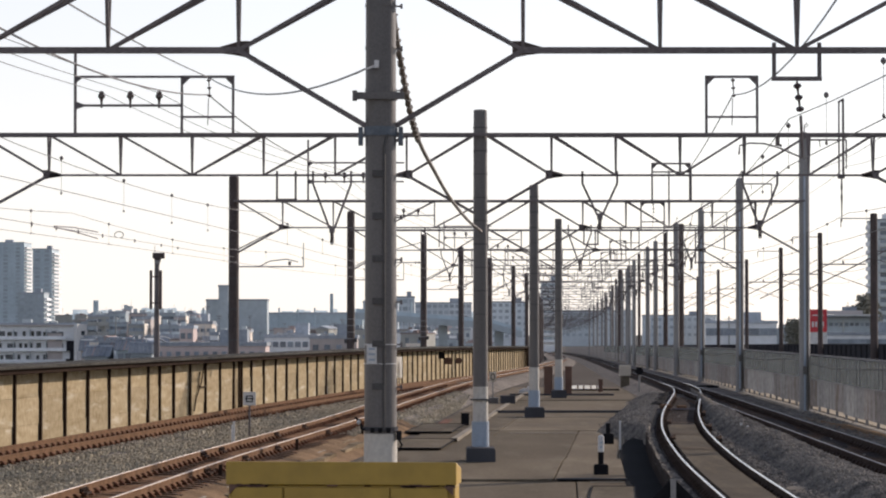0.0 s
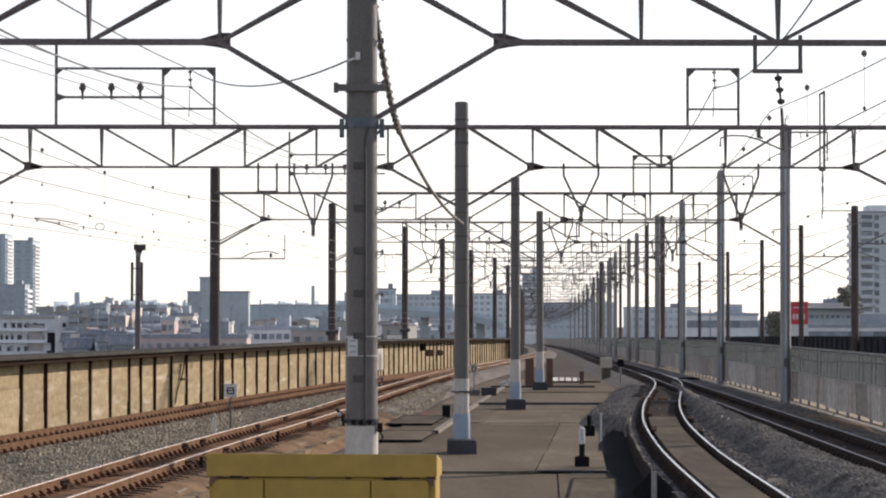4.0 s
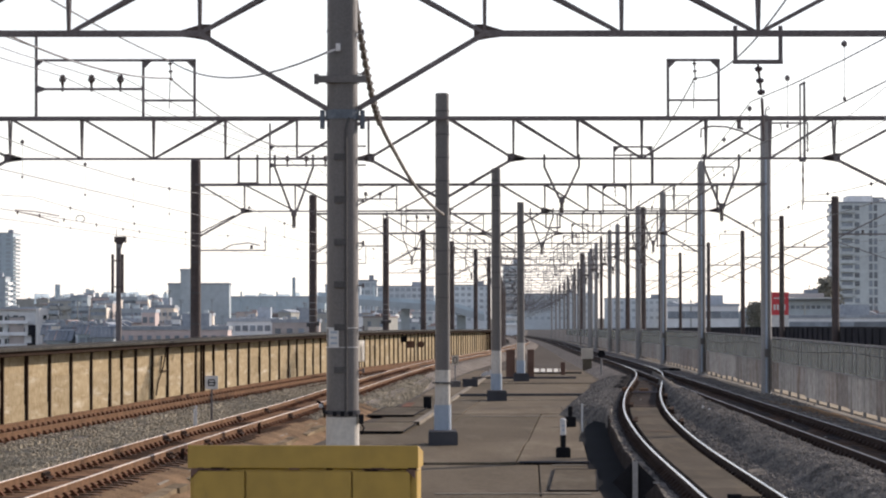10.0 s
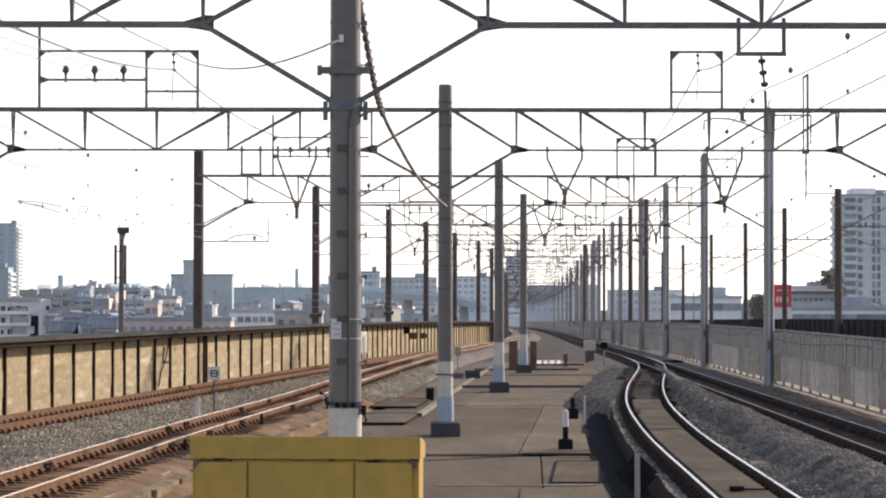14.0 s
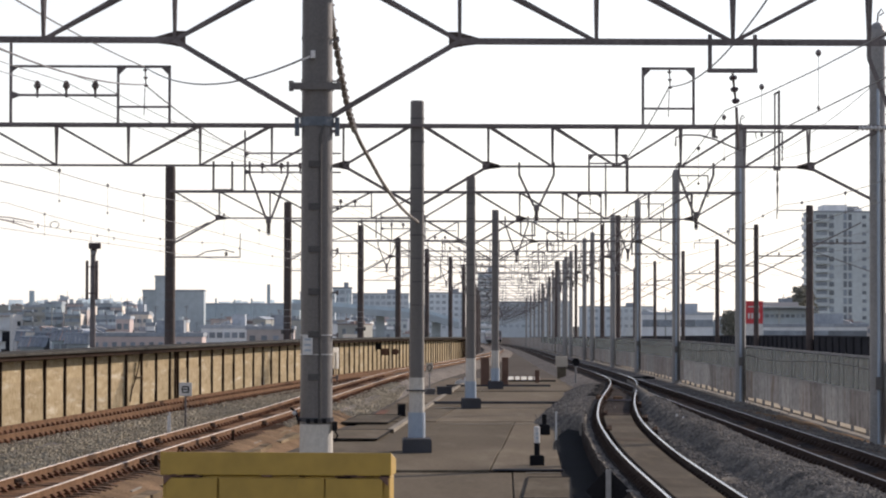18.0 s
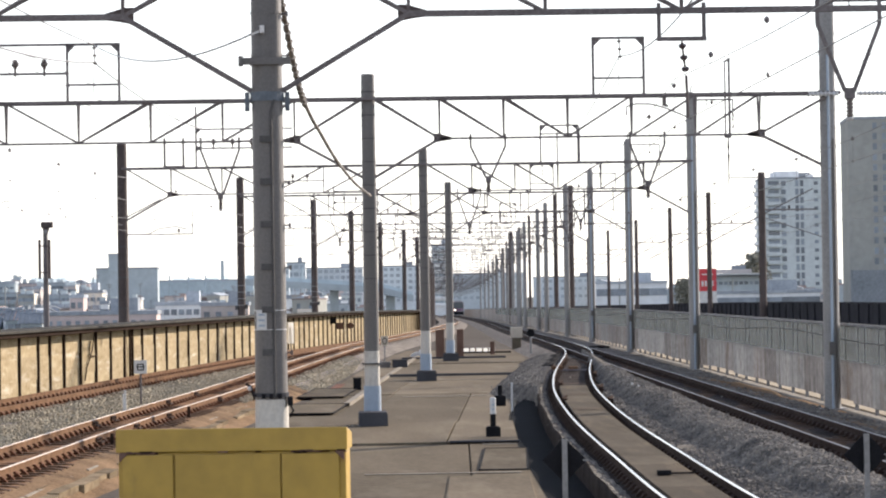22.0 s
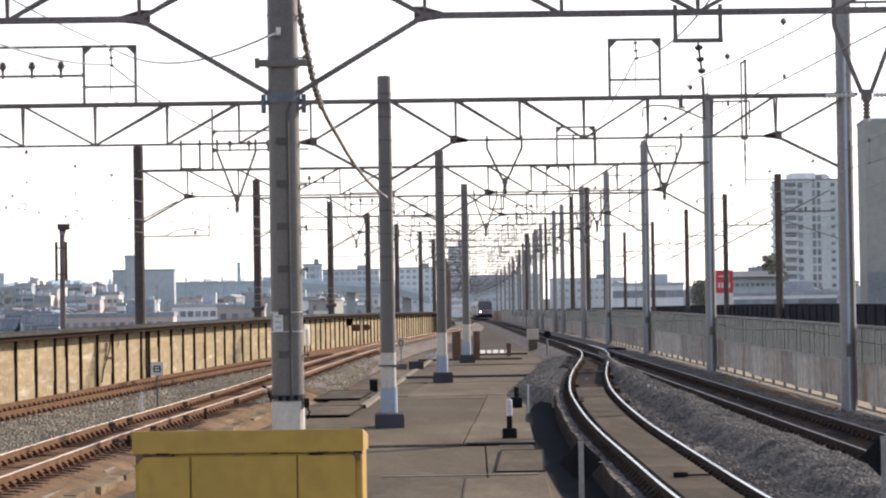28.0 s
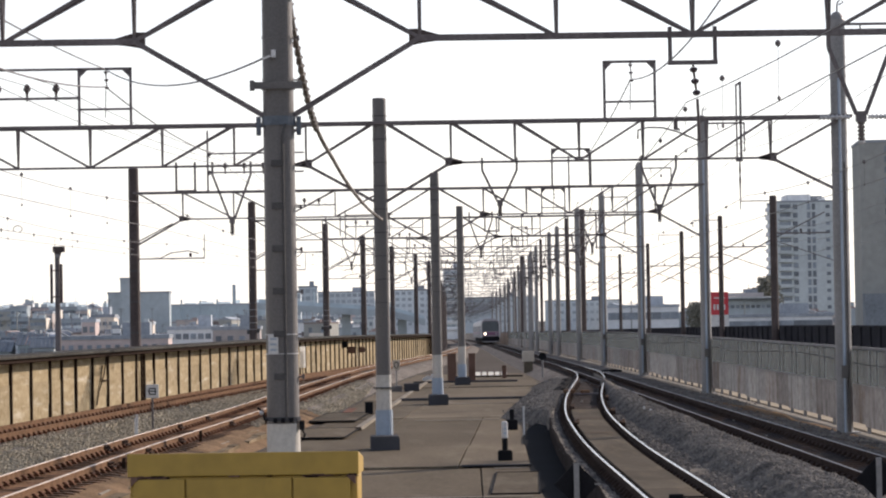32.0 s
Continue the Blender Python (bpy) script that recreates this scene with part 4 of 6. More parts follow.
def u_frame(b, x, w=0.6, drop=0.37):
    part("u_frame", join(span((x - w / 2, 0, BEAM_LOW + 0.1), (x - w / 2, 0, BEAM_LOW - drop), 0.05), span((x + w / 2, 0, BEAM_LOW + 0.1), (x + w / 2, 0, BEAM_LOW - drop), 0.05),
                         span((x - w / 2 - 0.03, 0, BEAM_LOW - drop), (x + w / 2 + 0.03, 0, BEAM_LOW - drop), 0.055)), M_STEEL, b)


def top_frame(b, x0, x1, h=1.38, bar=0.95, hung=True):
    """A frame standing on the beam, with a hung insulator in it."""
    z = BEAM_TOP
    f = part("top_frame", join(span((x0, 0, z), (x0, 0, z + h), 0.06), span((x1, 0, z), (x1, 0, z + h), 0.06), span((x0 - 0.03, 0, z + h), (x1 + 0.03, 0, z + h), 0.06),
                               span((x0, 0, z + h - bar), (x1, 0, z + h - bar), 0.05),
                               moved(prism([(x0, z + h), (x0 + 0.22, z + h), (x0, z + h - 0.22)], 0.02), 0, 0), moved(prism([(x1, z + h), (x1 - 0.22, z + h), (x1, z + h - 0.22)], 0.02), 0, 0)), M_STEEL, b)
    if hung:
        xm = x0 + (x1 - x0) * 0.52
        insulator_string((xm, 0, z + h), (xm + 0.03, 0, z + h - 0.55), f, n=3)
        part("drop_rod", span((xm, 0, z + h - 0.5), (xm - 0.02, 0, z + h - bar - 0.2), 0.02), M_STEEL, f)


def feeder_frame(b, x0, x1, tall=2.05, high=1.38, low=0.70, n=3):
    z = BEAM_TOP
    f = part("feeder_frame", join(span((x0, 0, z), (x0, 0, z + tall), 0.065), span((x0, 0, z + high), (x1, 0, z + high), 0.055), span((x0, 0, z + low), (x1, 0, z + low), 0.055),
                                  prism([(x0, z + low - 0.1), (x0, z + low + 0.1), (x0 + 0.2, z + low + 0.03), (x0 + 0.2, z + low - 0.03)], 0.03),
                                  prism([(x0, z + high - 0.16), (x0, z + high), (x0 + 0.2, z + high)], 0.03)), M_STEEL, b)
    for i in range(n):
        x = x0 + 0.62 + 0.68 * i
        part("pin_insulator", lathe([(0.025, -0.06), (0.03, 0.1), (0.045, 0.16), (0.085, 0.19), (0.085, 0.25), (0.06, 0.27), (0.065, 0.31), (0.03, 0.34)], 10, (x, 0, z + low)), M_INS, f)


beams = {}
for k, y in enumerate(SPANS):
    xl, xr = LEFTS(y), RIGHTS(y)
    xc = (CENTRES(y) if k < 3 else 5.46) if k < 4 else None
    near = k < 4
    if k > 0 and xc is not None:
        centre_pole(xc if k < 3 else 5.36, y if k < 3 else 127.0, 7.81, 0.165, True, True)
    dark_pole(xl, y, 8.1, 0.18, "wall-side catenary poles", 2.5 if 2 <= k < 10 else 0.0, -1.5)
    if y < 170:
        pale_pole(xr, y, 9.6, 0.185, k < 6)
    b = beam(y, xl, xc, xr + (0.28 if k == 1 else 0), near, 0.085 if k == 0 else 0.075, 0.08 if k == 0 else 0.05,
             {0: ((-11.16, -2.66), (1.04, 8.17)), 1: ((-9.30, -0.86), (2.56, 10.15))}.get(k))
    beams[k] = b
    if 2 <= k < 16:
        for xo, s in ((NEARLEFT(y), 1), (OUTER(y), -1)):
            part("registration_arm", join(span((xo + s * 1.35, 0, BEAM_LOW), (xo + s * 1.35, 0, 4.95), 0.05), span((xo + s * 1.40, 0, 5.0), (xo - s * 0.35, 0, 5.0), 0.035),
                                          tube([(xo + s * 0.5, 0, 5.0), (xo + s * 0.35, 0, 4.86), (xo - s * 0.1, 0, 4.78)], 0.016, 5), span((xo + s * 1.35, 0, 5.75), (xo, 0, 5.40), 0.028)), M_STEEL, b)
            insulator_string((xo + s * 1.30, 0, 5.0), (xo + s * 0.95, 0, 5.0), b, n=3)
        part("drop_post", join(*[span((x, 0, BEAM_LOW + 0.1), (x, 0, BEAM_LOW - d), 0.04) for x, d in ((xl + (xr - xl) * 0.36, 0.7), (xl + (xr - xl) * 0.52, 1.0), (xl + (xr - xl) * 0.86, 0.8))]), M_STEEL, b)
    if k >= 3:
        v_hanger(b, NEARLEFT(y) + 0.3)
        v_hanger(b, OUTER(y) - 0.2)
        if k < 12:
            u_frame(b, between(NEARLEFT, OUTER, 0.72)(y), 0.5, 0.5)
            top_frame(b, OUTER(y) - 2.0, OUTER(y) - 0.9, 1.3, 0.9, near)
            feeder_frame(b, xl + 1.2, xl + 4.0, 1.7)
for xp, yp in ((16.2, 190.0), (17.8, 229.0), (18.3, 244.6), (19.95, 285.6), (20.5, 301.6), (21.2, 315.0), (22.6, 345.0), (23.9, 377.0), (25.2, 410.0), (26.4, 442.0), (27.6, 475.0), (28.8, 510.0), (30.0, 545.0), (31.3, 585.0)):
    pale_pole(xp, yp, 9.9, 0.19, False)
first_pole = centre_pole(-0.81, 35.5, 8.6, 0.198, True, True)
part("conduit", tube([(0.05, -0.215, 1.3), (0.05, -0.21, 5.0), (0.09, -0.19, 5.15)], 0.018, 8), M_POLEBAND, first_pole, "thin dark conduit down the pole")

# the fittings of the three nearest beams
b = beams[0]
u_frame(b, 4.60, 0.59, 0.37)
insulator_string((4.60, 0, 5.85), (4.69, 0.3, 5.42), b, n=3)
part("drop_rod", tube([(4.69, 0.3, 5.42), (4.73, 0.5, 5.1), (4.75, 0.6, 4.9)], 0.02, 6), M_STEEL, b)
v_hanger(b, 6.795, 1.08)
b = beams[1]
feeder_frame(b, -8.69, -6.17)
top_frame(b, -6.17, -4.96, 1.38, 0.95)
top_frame(b, 6.22, 7.42, 1.38, 0.95)
u_frame(b, -3.70, 0.44, 0.58)
v_hanger(b, 3.70, 0.94)
v_hanger(b, 7.48)
v_hanger(b, -2.62, 1.25, 0.45)
part("twin_upright", join(span((9.35, 0, 6.2), (9.35, 0, 7.98), 0.035), span((9.45, 0, 6.2), (9.45, 0, 8.05), 0.05), span((9.33, 0, 7.97), (9.47, 0, 8.06), 0.05), box(9.40, 0, 6.22, 0.16, 0.08, 0.10)), M_STEEL, b)
part("hanging_rod", lathe([(0.012, 5.15), (0.02, 5.6), (0.03, 5.75), (0.015, 5.85), (0.03, 5.95), (0.015, 6.2)], 7, (9.41, 0, 0)), M_INS, b)
part("bracket", join(span((7.9, 0, 7.2), (7.9, 0, 6.95), 0.09), span((7.9, 0, 6.97), (8.0, 0, 6.95), 0.05)), M_STEEL, b)
for x0 in (11.30, 12.45):
    pts_i = [(x0 + 0.1 * i * 0.5, -0.25, 7.17) for i in range(15)]
    part("strain_insulator", tube(pts_i, [0.03 if i % 2 else 0.07 for i in range(15)], 8), M_INSW, b, "pale ribbed strain insulator")
b = beams[2]
feeder_frame(b, -4.84, -1.4, 2.2)
top_frame(b, 7.5, 8.85, 1.35, 0.3, False)
u_frame(b, 5.3, 0.5, 0.6)
v_hanger(b, 4.9, 1.2)
v_hanger(b, 8.9)
part("hanger_bars", join(span((8.1, 0, 7.2), (8.1, 0, 8.3), 0.05), span((8.9, 0, 7.2), (8.9, 0, 8.4), 0.05)), M_STEEL, b)


# ---------------------------------------------------------------- wires
def wire(name, label, points, r=0.011, group="overhead wires", mat=None):
    return tagged(part(name, tube(points, r, 5), mat or M_WIRE), label, "wire", group)


def sagging(p, q, sag, n=8):
    p, q = Vector(p), Vector(q)
    out = []
    for i in range(n + 1):
        t = i / n
        w = p.lerp(q, t)
        w.z -= 4 * sag * t * (1 - t)
        out.append(tuple(w))
    return out


def catenary(line, y_end, contact=4.75, high=5.36, low=5.12, shift=0.0, limit=60, nodes=()):
    top = thing("overhead_line", "contact wire and messenger wire with droppers over a track", "wire", "overhead wires")
    ys = [4.0] + [y for y in SPANS if y < y_end]
    cw, mw, drops = [], [], []
    for i, (a, c) in enumerate(zip(ys, ys[1:])):
        za, zc = 0.12 * (-1) ** i, 0.12 * (-1) ** (i + 1)
        for j in range(8):
            t = j / 8
            y = a + (c - a) * t
            x = line(a) * (1 - t) + line(c) * t + za * (1 - t) + zc * t + shift
            zz = low + (high - low) * (2 * t - 1) ** 2
            cw.append((x, y, contact + carry(y)))
            mw.append((x, y, zz + carry(y)))
            if j % 2 == 1 and y < 230 and not (nodes and y < 62):
                drops.append(((x, y, zz + carry(y)), (x, y, contact + carry(y))))
    for yn, xn, zn in nodes:
        drops.insert(0, ((xn, yn, zn), (xn, yn, contact)))
    part("contact_wire", tube(cw, 0.007, 5), M_WIRE, top)
    part("messenger_wire", tube(mw, 0.007, 5), M_WIRE, top)
    for p, q in drops[:limit]:
        d = part("dropper", tube([p, q], 0.003, 4), M_WIRE, top)
        part("clamp", lathe([(0.01, -0.022), (0.02, 0), (0.01, 0.022)], 6, q), M_STEEL, d)
        part("clamp", lathe([(0.01, -0.035), (0.03, -0.012), (0.03, 0.012), (0.01, 0.035)], 8, p), M_STEEL, d)


catenary(NEARLEFT, 560, nodes=((42.8, -5.98, 5.30), (49.3, -5.76, 5.30), (54.8, -5.44, 5.30), (59.0, -5.08, 5.30)))
catenary(OUTER, 560)
catenary(INNER, 100, shift=-0.1, nodes=((27.2, 4.39, 5.30), (31.2, 4.38, 5.30), (35.9, 4.54, 5.30), (42.4, 4.96, 5.30)))
catenary(FARLEFT, 135, shift=0.1)

# feeders on the left frames
for i in range(3):
    x2, x3 = -8.69 + 0.62 + 0.68 * i, -4.84 + 0.62 + 0.68 * i
    pts = sagging((x2 - 5.2, 5, 8.6), (x2, 64.5, 8.2), 0.5) + sagging((x2, 64.5, 8.2), (x3, 98, 8.15), 0.25)[1:]
    for k in range(3, 14):
        ya, yb = SPANS[k - 1], SPANS[k]
        xa = pts[-1][0]
        pts += sagging(pts[-1], (LEFTS(yb) + 1.2 + 0.62 + 0.68 * i, yb, 8.15 + carry(yb)), 0.25, 4)[1:]
    wire("feeder_wire", "thin feeder wire on pin insulators", pts, 0.010)
wire("feeder_wire", "thick messenger feeder hung in a beam-top frame", sagging((-7.9, 5, 6.9), (-6.498, 40, 7.036), 0.3, 6) + sagging((-6.498, 40, 7.036), (-5.545, 64.5, 8.155), 0.26, 12)[1:] + sagging((-5.545, 64.5, 8.155), (-4.54, 98, 8.54), 0.2)[1:], 0.018)
wire("feeder_wire", "spirally wrapped feeder wire", sagging((-5.65, 5, 6.3), (-5.588, 40, 7.452), 0.2, 6) + sagging((-5.588, 40, 7.452), (-5.545, 64.5, 8.57), 0.06, 10)[1:] + sagging((-5.545, 64.5, 8.57), (-0.86, 35.27, 6.05), 0.40, 14)[1:], 0.015)
hook = thing("hook", "pale wire hook on the concrete pole", "hook", "", (-0.86, 35.28, 6.05))
part("eye", join(box(0, 0, 0, 0.06, 0.05, 0.10), span((-0.04, -0.02, -0.03), (-0.14, -0.03, -0.07), 0.025)), M_INSW, hook)
wire("feeder_wire", "feeder wire swinging up to a beam-top frame", sagging((4.3, 5, 8.9), (5.768, 40, 7.452), 0.1, 6) + sagging((5.768, 40, 7.452), (6.849, 64.5, 8.155), 0.36, 12)[1:] + sagging((6.849, 64.5, 8.155), (8.735, 98, 8.24), 0.1)[1:], 0.016)
for k in range(1, 12):
    ya, yb = SPANS[k], SPANS[k + 1]
    for off, z in ((1.52, 8.45), (-0.1, 8.2)):
        wire("feeder_wire", "feeder wire between pale poles", sagging((RIGHTS(ya) + off, ya, z + carry(ya)), (RIGHTS(yb) + off, yb, z + carry(yb)), 0.35), 0.009)

# sheathed cable from the first pole to the second
slack = curve((35.3, 8.0), (35.9, 7.0), (37.5, 6.3), (40.5, 5.57), (45.5, 5.24), (50.5, 5.03), (57.5, 4.91), (64.3, 4.92))
pts = [(-0.70 + (yy - 35.3) * 0.0552, yy, slack(yy)) for yy in [35.3 + 0.25 * i for i in range(117)]]
cable = thing("cable", "thick grey sheathed cable slung between two poles", "cable")
part("sheath", tube(pts, 0.032, 8), M_ROPE, cable)
twist = []
for i, p in enumerate(pts[:24]):
    for j in range(6):
        q = pts[i + 1]
        t = j / 6
        a = (i + t) * 5.2
        twist.append((p[0] + (q[0] - p[0]) * t + 0.042 * math.cos(a), p[1] + (q[1] - p[1]) * t, p[2] + (q[2] - p[2]) * t + 0.042 * math.sin(a)))
part("spiral_wrap", tube(twist, 0.016, 5), M_ROPE, cable, "spiral wrapping")

# ---------------------------------------------------------------- fittings on the first pole
pole_clamp = thing("pole_clamp", "steel clamp bar strapped round the concrete pole", "clamp", "", (-0.81, 35.5, 5.64))
part("bar", join(box(0, -0.22, 0, 0.62, 0.05, 0.09), box(-0.33, -0.22, 0, 0.06, 0.09, 0.13)), M_POLE, pole_clamp)
part("band", ring(-0.04, 0.2, 0.09, 0.02), M_POLE, pole_clamp)
brace_collar = thing("brace_collar", "steel collar holding the knee braces", "collar", "", (-0.81, 35.5, 5.18))
part("band", ring(-0.05, 0.2, 0.12, 0.02), M_COLLAR, brace_collar, "blue-grey painted band")
for s in (-1, 1):
    part("lug", box(s * 0.26, 0, -0.05, 0.06, 0.12, 0.24), M_COLLAR, brace_collar)
plate = thing("number_plate", "small white plate strapped to the pole", "plate", "", (-0.92, 35.28, 2.30))
part("board", box(0, 0, 0, 0.13, 0.01, 0.26), M_WHITE, plate, bevel=0.003)
for i in range(3):
    part("bar", box(0, -0.008, 0.07 - 0.07 * i, 0.08, 0.004, 0.025), M_BLUEGREY, plate)

for dz in (-0.13, 0.12):
    part("tie_wire", moved(ring(0, 0.212, 0.012, 0.004), 0.11, 0.22, dz), M_INSW, plate, "pale tie wire round the pole")
tie = thing("cable_tie", "dark cable band round the foot of the concrete pole", "band", "", (-0.81, 35.5, 1.31))
part("band", ring(0, 0.215, 0.05, 0.012), M_FOOT, tie)
for xx in (-0.1, 0.0, 0.11):
    part("buckle", box(xx, -0.225, 0.01, 0.05, 0.03, 0.06), M_BLACK, tie)
tie2 = thing("cable_tie", "thin wire band round a painted pole", "band", "", (0.88, 64.5, 0.95))
part("band", ring(0, 0.235, 0.03, 0.01), M_FOOT, tie2)

# ---------------------------------------------------------------- yellow box
def yellow_box():
    w, d, ztop = 1.685, 0.36, 1.66
    b = thing("equipment_cabinet", "yellow painted steel cabinet with rusty seams", "cabinet", "", (-0.745, 20.0, 0), -5.5)
    part("lid", moved(prism([(-0.02, ztop - 0.17), (-0.02, ztop), (d + 0.02, ztop - 0.06), (d + 0.02, ztop - 0.17)], w + 0.01, "x"), 0, 0), M_BOX, b, bevel=0.008)
    part("body", box(0, d / 2, (ztop - 0.175 + DECK_Z) / 2, w - 0.015, d - 0.03, ztop - 0.175 - DECK_Z), M_BOX, b, bevel=0.01)
    xs = [-w / 2 + 0.03, -w / 2 + 0.42, w / 2 - 0.48, w / 2 - 0.05]
    for i, (a, c) in enumerate(zip(xs, xs[1:])):
        part("door", box((a + c) / 2, -0.002 if i != 1 else 0.006, 0.62, c - a - 0.012, 0.03, 1.70), M_BOX, b, bevel=0.006)
    rng = random.Random(2)
    for i in range(26):
        x = rng.choice((-w / 2 + rng.uniform(0.03, 0.3), w / 2 - rng.uniform(0.03, 0.42), rng.uniform(-w / 2 + 0.05, w / 2 - 0.05)))
        part("rust_spot", box(x, -0.018, ztop - 0.176 + rng.uniform(-0.006, 0.006), rng.uniform(0.02, 0.12), 0.006, rng.uniform(0.006, 0.020)), M_WALLPOST if i % 3 == 0 else M_RUST, b)
    for s in (-1, 1):
        part("corner_plate", prism([(s * (w / 2 - 0.02), ztop - 0.175), (s * (w / 2 - 0.09), ztop - 0.175), (s * (w / 2 - 0.02), ztop - 0.24)], 0.05), M_RUST, b)


yellow_box()


# curved jumper tube from the second portal to its pale pole
jumper = thing("jumper_tube", "bent steel jumper tube between beam and pale pole", "tube")
part("tube", tube([(6.96, 64.2, 6.72), (6.97, 64.2, 6.93), (7.2, 64.2, 6.99), (7.55, 64.2, 6.98), (7.9, 64.2, 6.88), (8.5, 64.2, 6.62)], 0.022, 6), M_STEEL, jumper)

# guy wire with a splice, a coil and clamps beside the siding
guy = thing("guy_wire", "spliced guy wire with a coil running to a dark pole", "wire", "overhead wires")
a0, a1 = Vector((-7.3, 40, 4.38)), Vector((-7.5, 98, 5.2))
part("strand", tube([a0.lerp(a1, -0.5), a0, a1], 0.007, 5), M_WIRE, guy)
p0, p1, p2 = a0.lerp(a1, 0.20), a0.lerp(a1, 0.25), a0.lerp(a1, 0.315)
part("splice", tube([p0 + Vector((0, 0, 0.02)), p1 + Vector((0, 0, 0.06)), p2 + Vector((0, 0, 0.05))], 0.013, 6), M_STEEL, guy, "dark splice rod")
part("splice", tube([p0, p1 + Vector((0, 0, -0.02)), p2 + Vector((0, 0, -0.09))], 0.012, 6), M_STEEL, guy, "dark splice rod")
for t in (0.15, 0.205, 0.26, 0.33, 0.44, 0.55, 0.63):
    part("clamp", lathe([(0.009, -0.055), (0.019, -0.03), (0.019, 0.015), (0.009, 0.03)], 7, a0.lerp(a1, t)), M_STEEL, guy)
c0 = a0.lerp(a1, 0.383) + Vector((0, 0, 0.07))
part("coil", tube([(c0.x + 0.10 * math.sin(a * 0.36), c0.y, c0.z + 0.075 * math.cos(a * 0.36)) for a in range(-7, 9)], 0.010, 5), M_STEEL, guy, "spare coil of wire")
# ---------------------------------------------------------------- small things along the walkway
def marker_lamp(x, y, h, white):
    p = thing("marker_lamp", "small black trackside marker post with white label" if white else "small black trackside marker lamp", "marker", "trackside markers", (x, y, DECK_Z + grade(y)))
    part("base", prism([(-0.15, 0.05), (0.15, 0.05), (0.15, 0.30), (0.12, 0.33), (-0.12, 0.33), (-0.15, 0.30)], 0.3), M_BLACK, p, bevel=0.01)
    part("stem", lathe([(0.06, 0.30), (0.06, h * 0.62)], 12), M_BLACK, p)
    part("head", lathe([(0.06, h * 0.62), (0.065, h * 0.64), (0.065, h * 0.97), (0.03, h)], 12), M_WHITE if white else M_BLACK, p, "white marker head" if white else "")
    if white:
        for i in range(2):
            part("bar", box(0, -0.068, h * (0.73 + 0.1 * i), 0.05, 0.006, 0.03), M_BLUEGREY, p)


marker_lamp(3.36, 58.3, 0.95, True)
marker_lamp(4.55, 75.5, 0.62, False)
stick = thing("white_stake", "thin white plastic stake", "stake", "white stakes", (4.62, 71.5, DECK_Z))
part("rod", join(box(0, 0, 0.4, 0.05, 0.03, 0.75), box(0, 0, 0.78, 0.06, 0.04, 0.04)), M_WHITE, stick)
stick = thing("white_stake", "thin white plastic stake", "stake", "white stakes", (-5.35, 69.5, -0.3))
part("rod", join(box(0, 0, 0.22, 0.04, 0.03, 0.50), box(0, 0, 0.46, 0.05, 0.04, 0.04)), M_WHITE, stick)

notice = thing("notice_board", "tall white notice board fixed to the tan wall", "board", "", (WALL(143) + 0.30, 142.0, grade(142)))
part("board", box(0, 0, 0.75, 0.30, 0.04, 1.1), M_SHEET, notice, bevel=0.01)
part("post", box(0, 0.04, 0.35, 0.06, 0.04, 1.4), M_STEEL, notice)
sign = thing("trackside_sign", "small square white sign with dark marks on a post", "sign", "", (-5.2, 73.6, -0.3))
part("post", box(0, 0, 0.45, 0.05, 0.05, 0.95), M_STEEL, sign)
board = part("board", box(0, -0.03, 1.05, 0.34, 0.02, 0.36), M_WHITE, sign, bevel=0.006)
for x0, z0, w0, h0 in ((0, 1.12, 0.18, 0.03), (0, 1.05, 0.22, 0.03), (0, 0.97, 0.18, 0.03), (-0.08, 1.05, 0.03, 0.15), (0.08, 1.05, 0.03, 0.15)):
    part("mark", box(x0, -0.044, z0, w0, 0.004, h0), M_BLACK, board)


def diamond_sign(x, y, z):
    p = thing("diamond_sign", "black diamond-shaped sign seen from behind on a steel post", "sign", "diamond signs", (x, y, 0))
    part("post", box(0, -0.05, (z + 0.25 - 0.5) / 2, 0.062, 0.04, z + 0.25 + 0.5), M_GALV, p)
    part("board", prism([(-0.265, z), (0, z - 0.265), (0.265, z), (0, z + 0.265)], 0.02), M_BLACK, p)
    part("bolt", box(0.25, -0.03, z, 0.07, 0.03, 0.02), M_GALV, p)


diamond_sign(2.70, 32.2, 0.62)
diamond_sign(6.28, 32.2, 0.62)


def floor_box(name, label, x, y, w, d, h, mat, lidded=True):
    p = thing(name, label, "box", "trackside boxes", (x, y, DECK_Z + 0.05 + grade(y)))
    part("body", box(0, 0, h / 2, w, d, h), mat, p, bevel=0.012)
    if lidded:
        part("lid", box(0, 0, h + 0.015, w * 1.06, d * 1.06, 0.04), mat, p, bevel=0.008)
    return p


floor_box("junction_box", "dark steel junction box on the walkway", 2.72, 115, 0.62, 0.5, 0.36, M_FOOT)
floor_box("junction_box", "dark steel junction box on the walkway", 2.10, 116.5, 0.5, 0.4, 0.24, M_POLE)
floor_box("junction_box", "small dark upright box near a pole", 0.72, 89.5, 0.26, 0.26, 0.38, M_BLACK)
floor_box("rust_cabinet", "narrow rust-red steel cabinet beside a pole", 5.17, 134.5, 0.42, 0.3, 1.4, M_RUST, False)
floor_box("rust_cabinet", "narrow rust-red steel cabinet beside a pole", 6.16, 134.5, 0.32, 0.3, 1.4, M_RUST, False)
floor_box("rust_cabinet", "short rust-red cabinet in the ballast edge", 8.0, 139, 0.22, 0.25, 0.7, M_RUST, False)

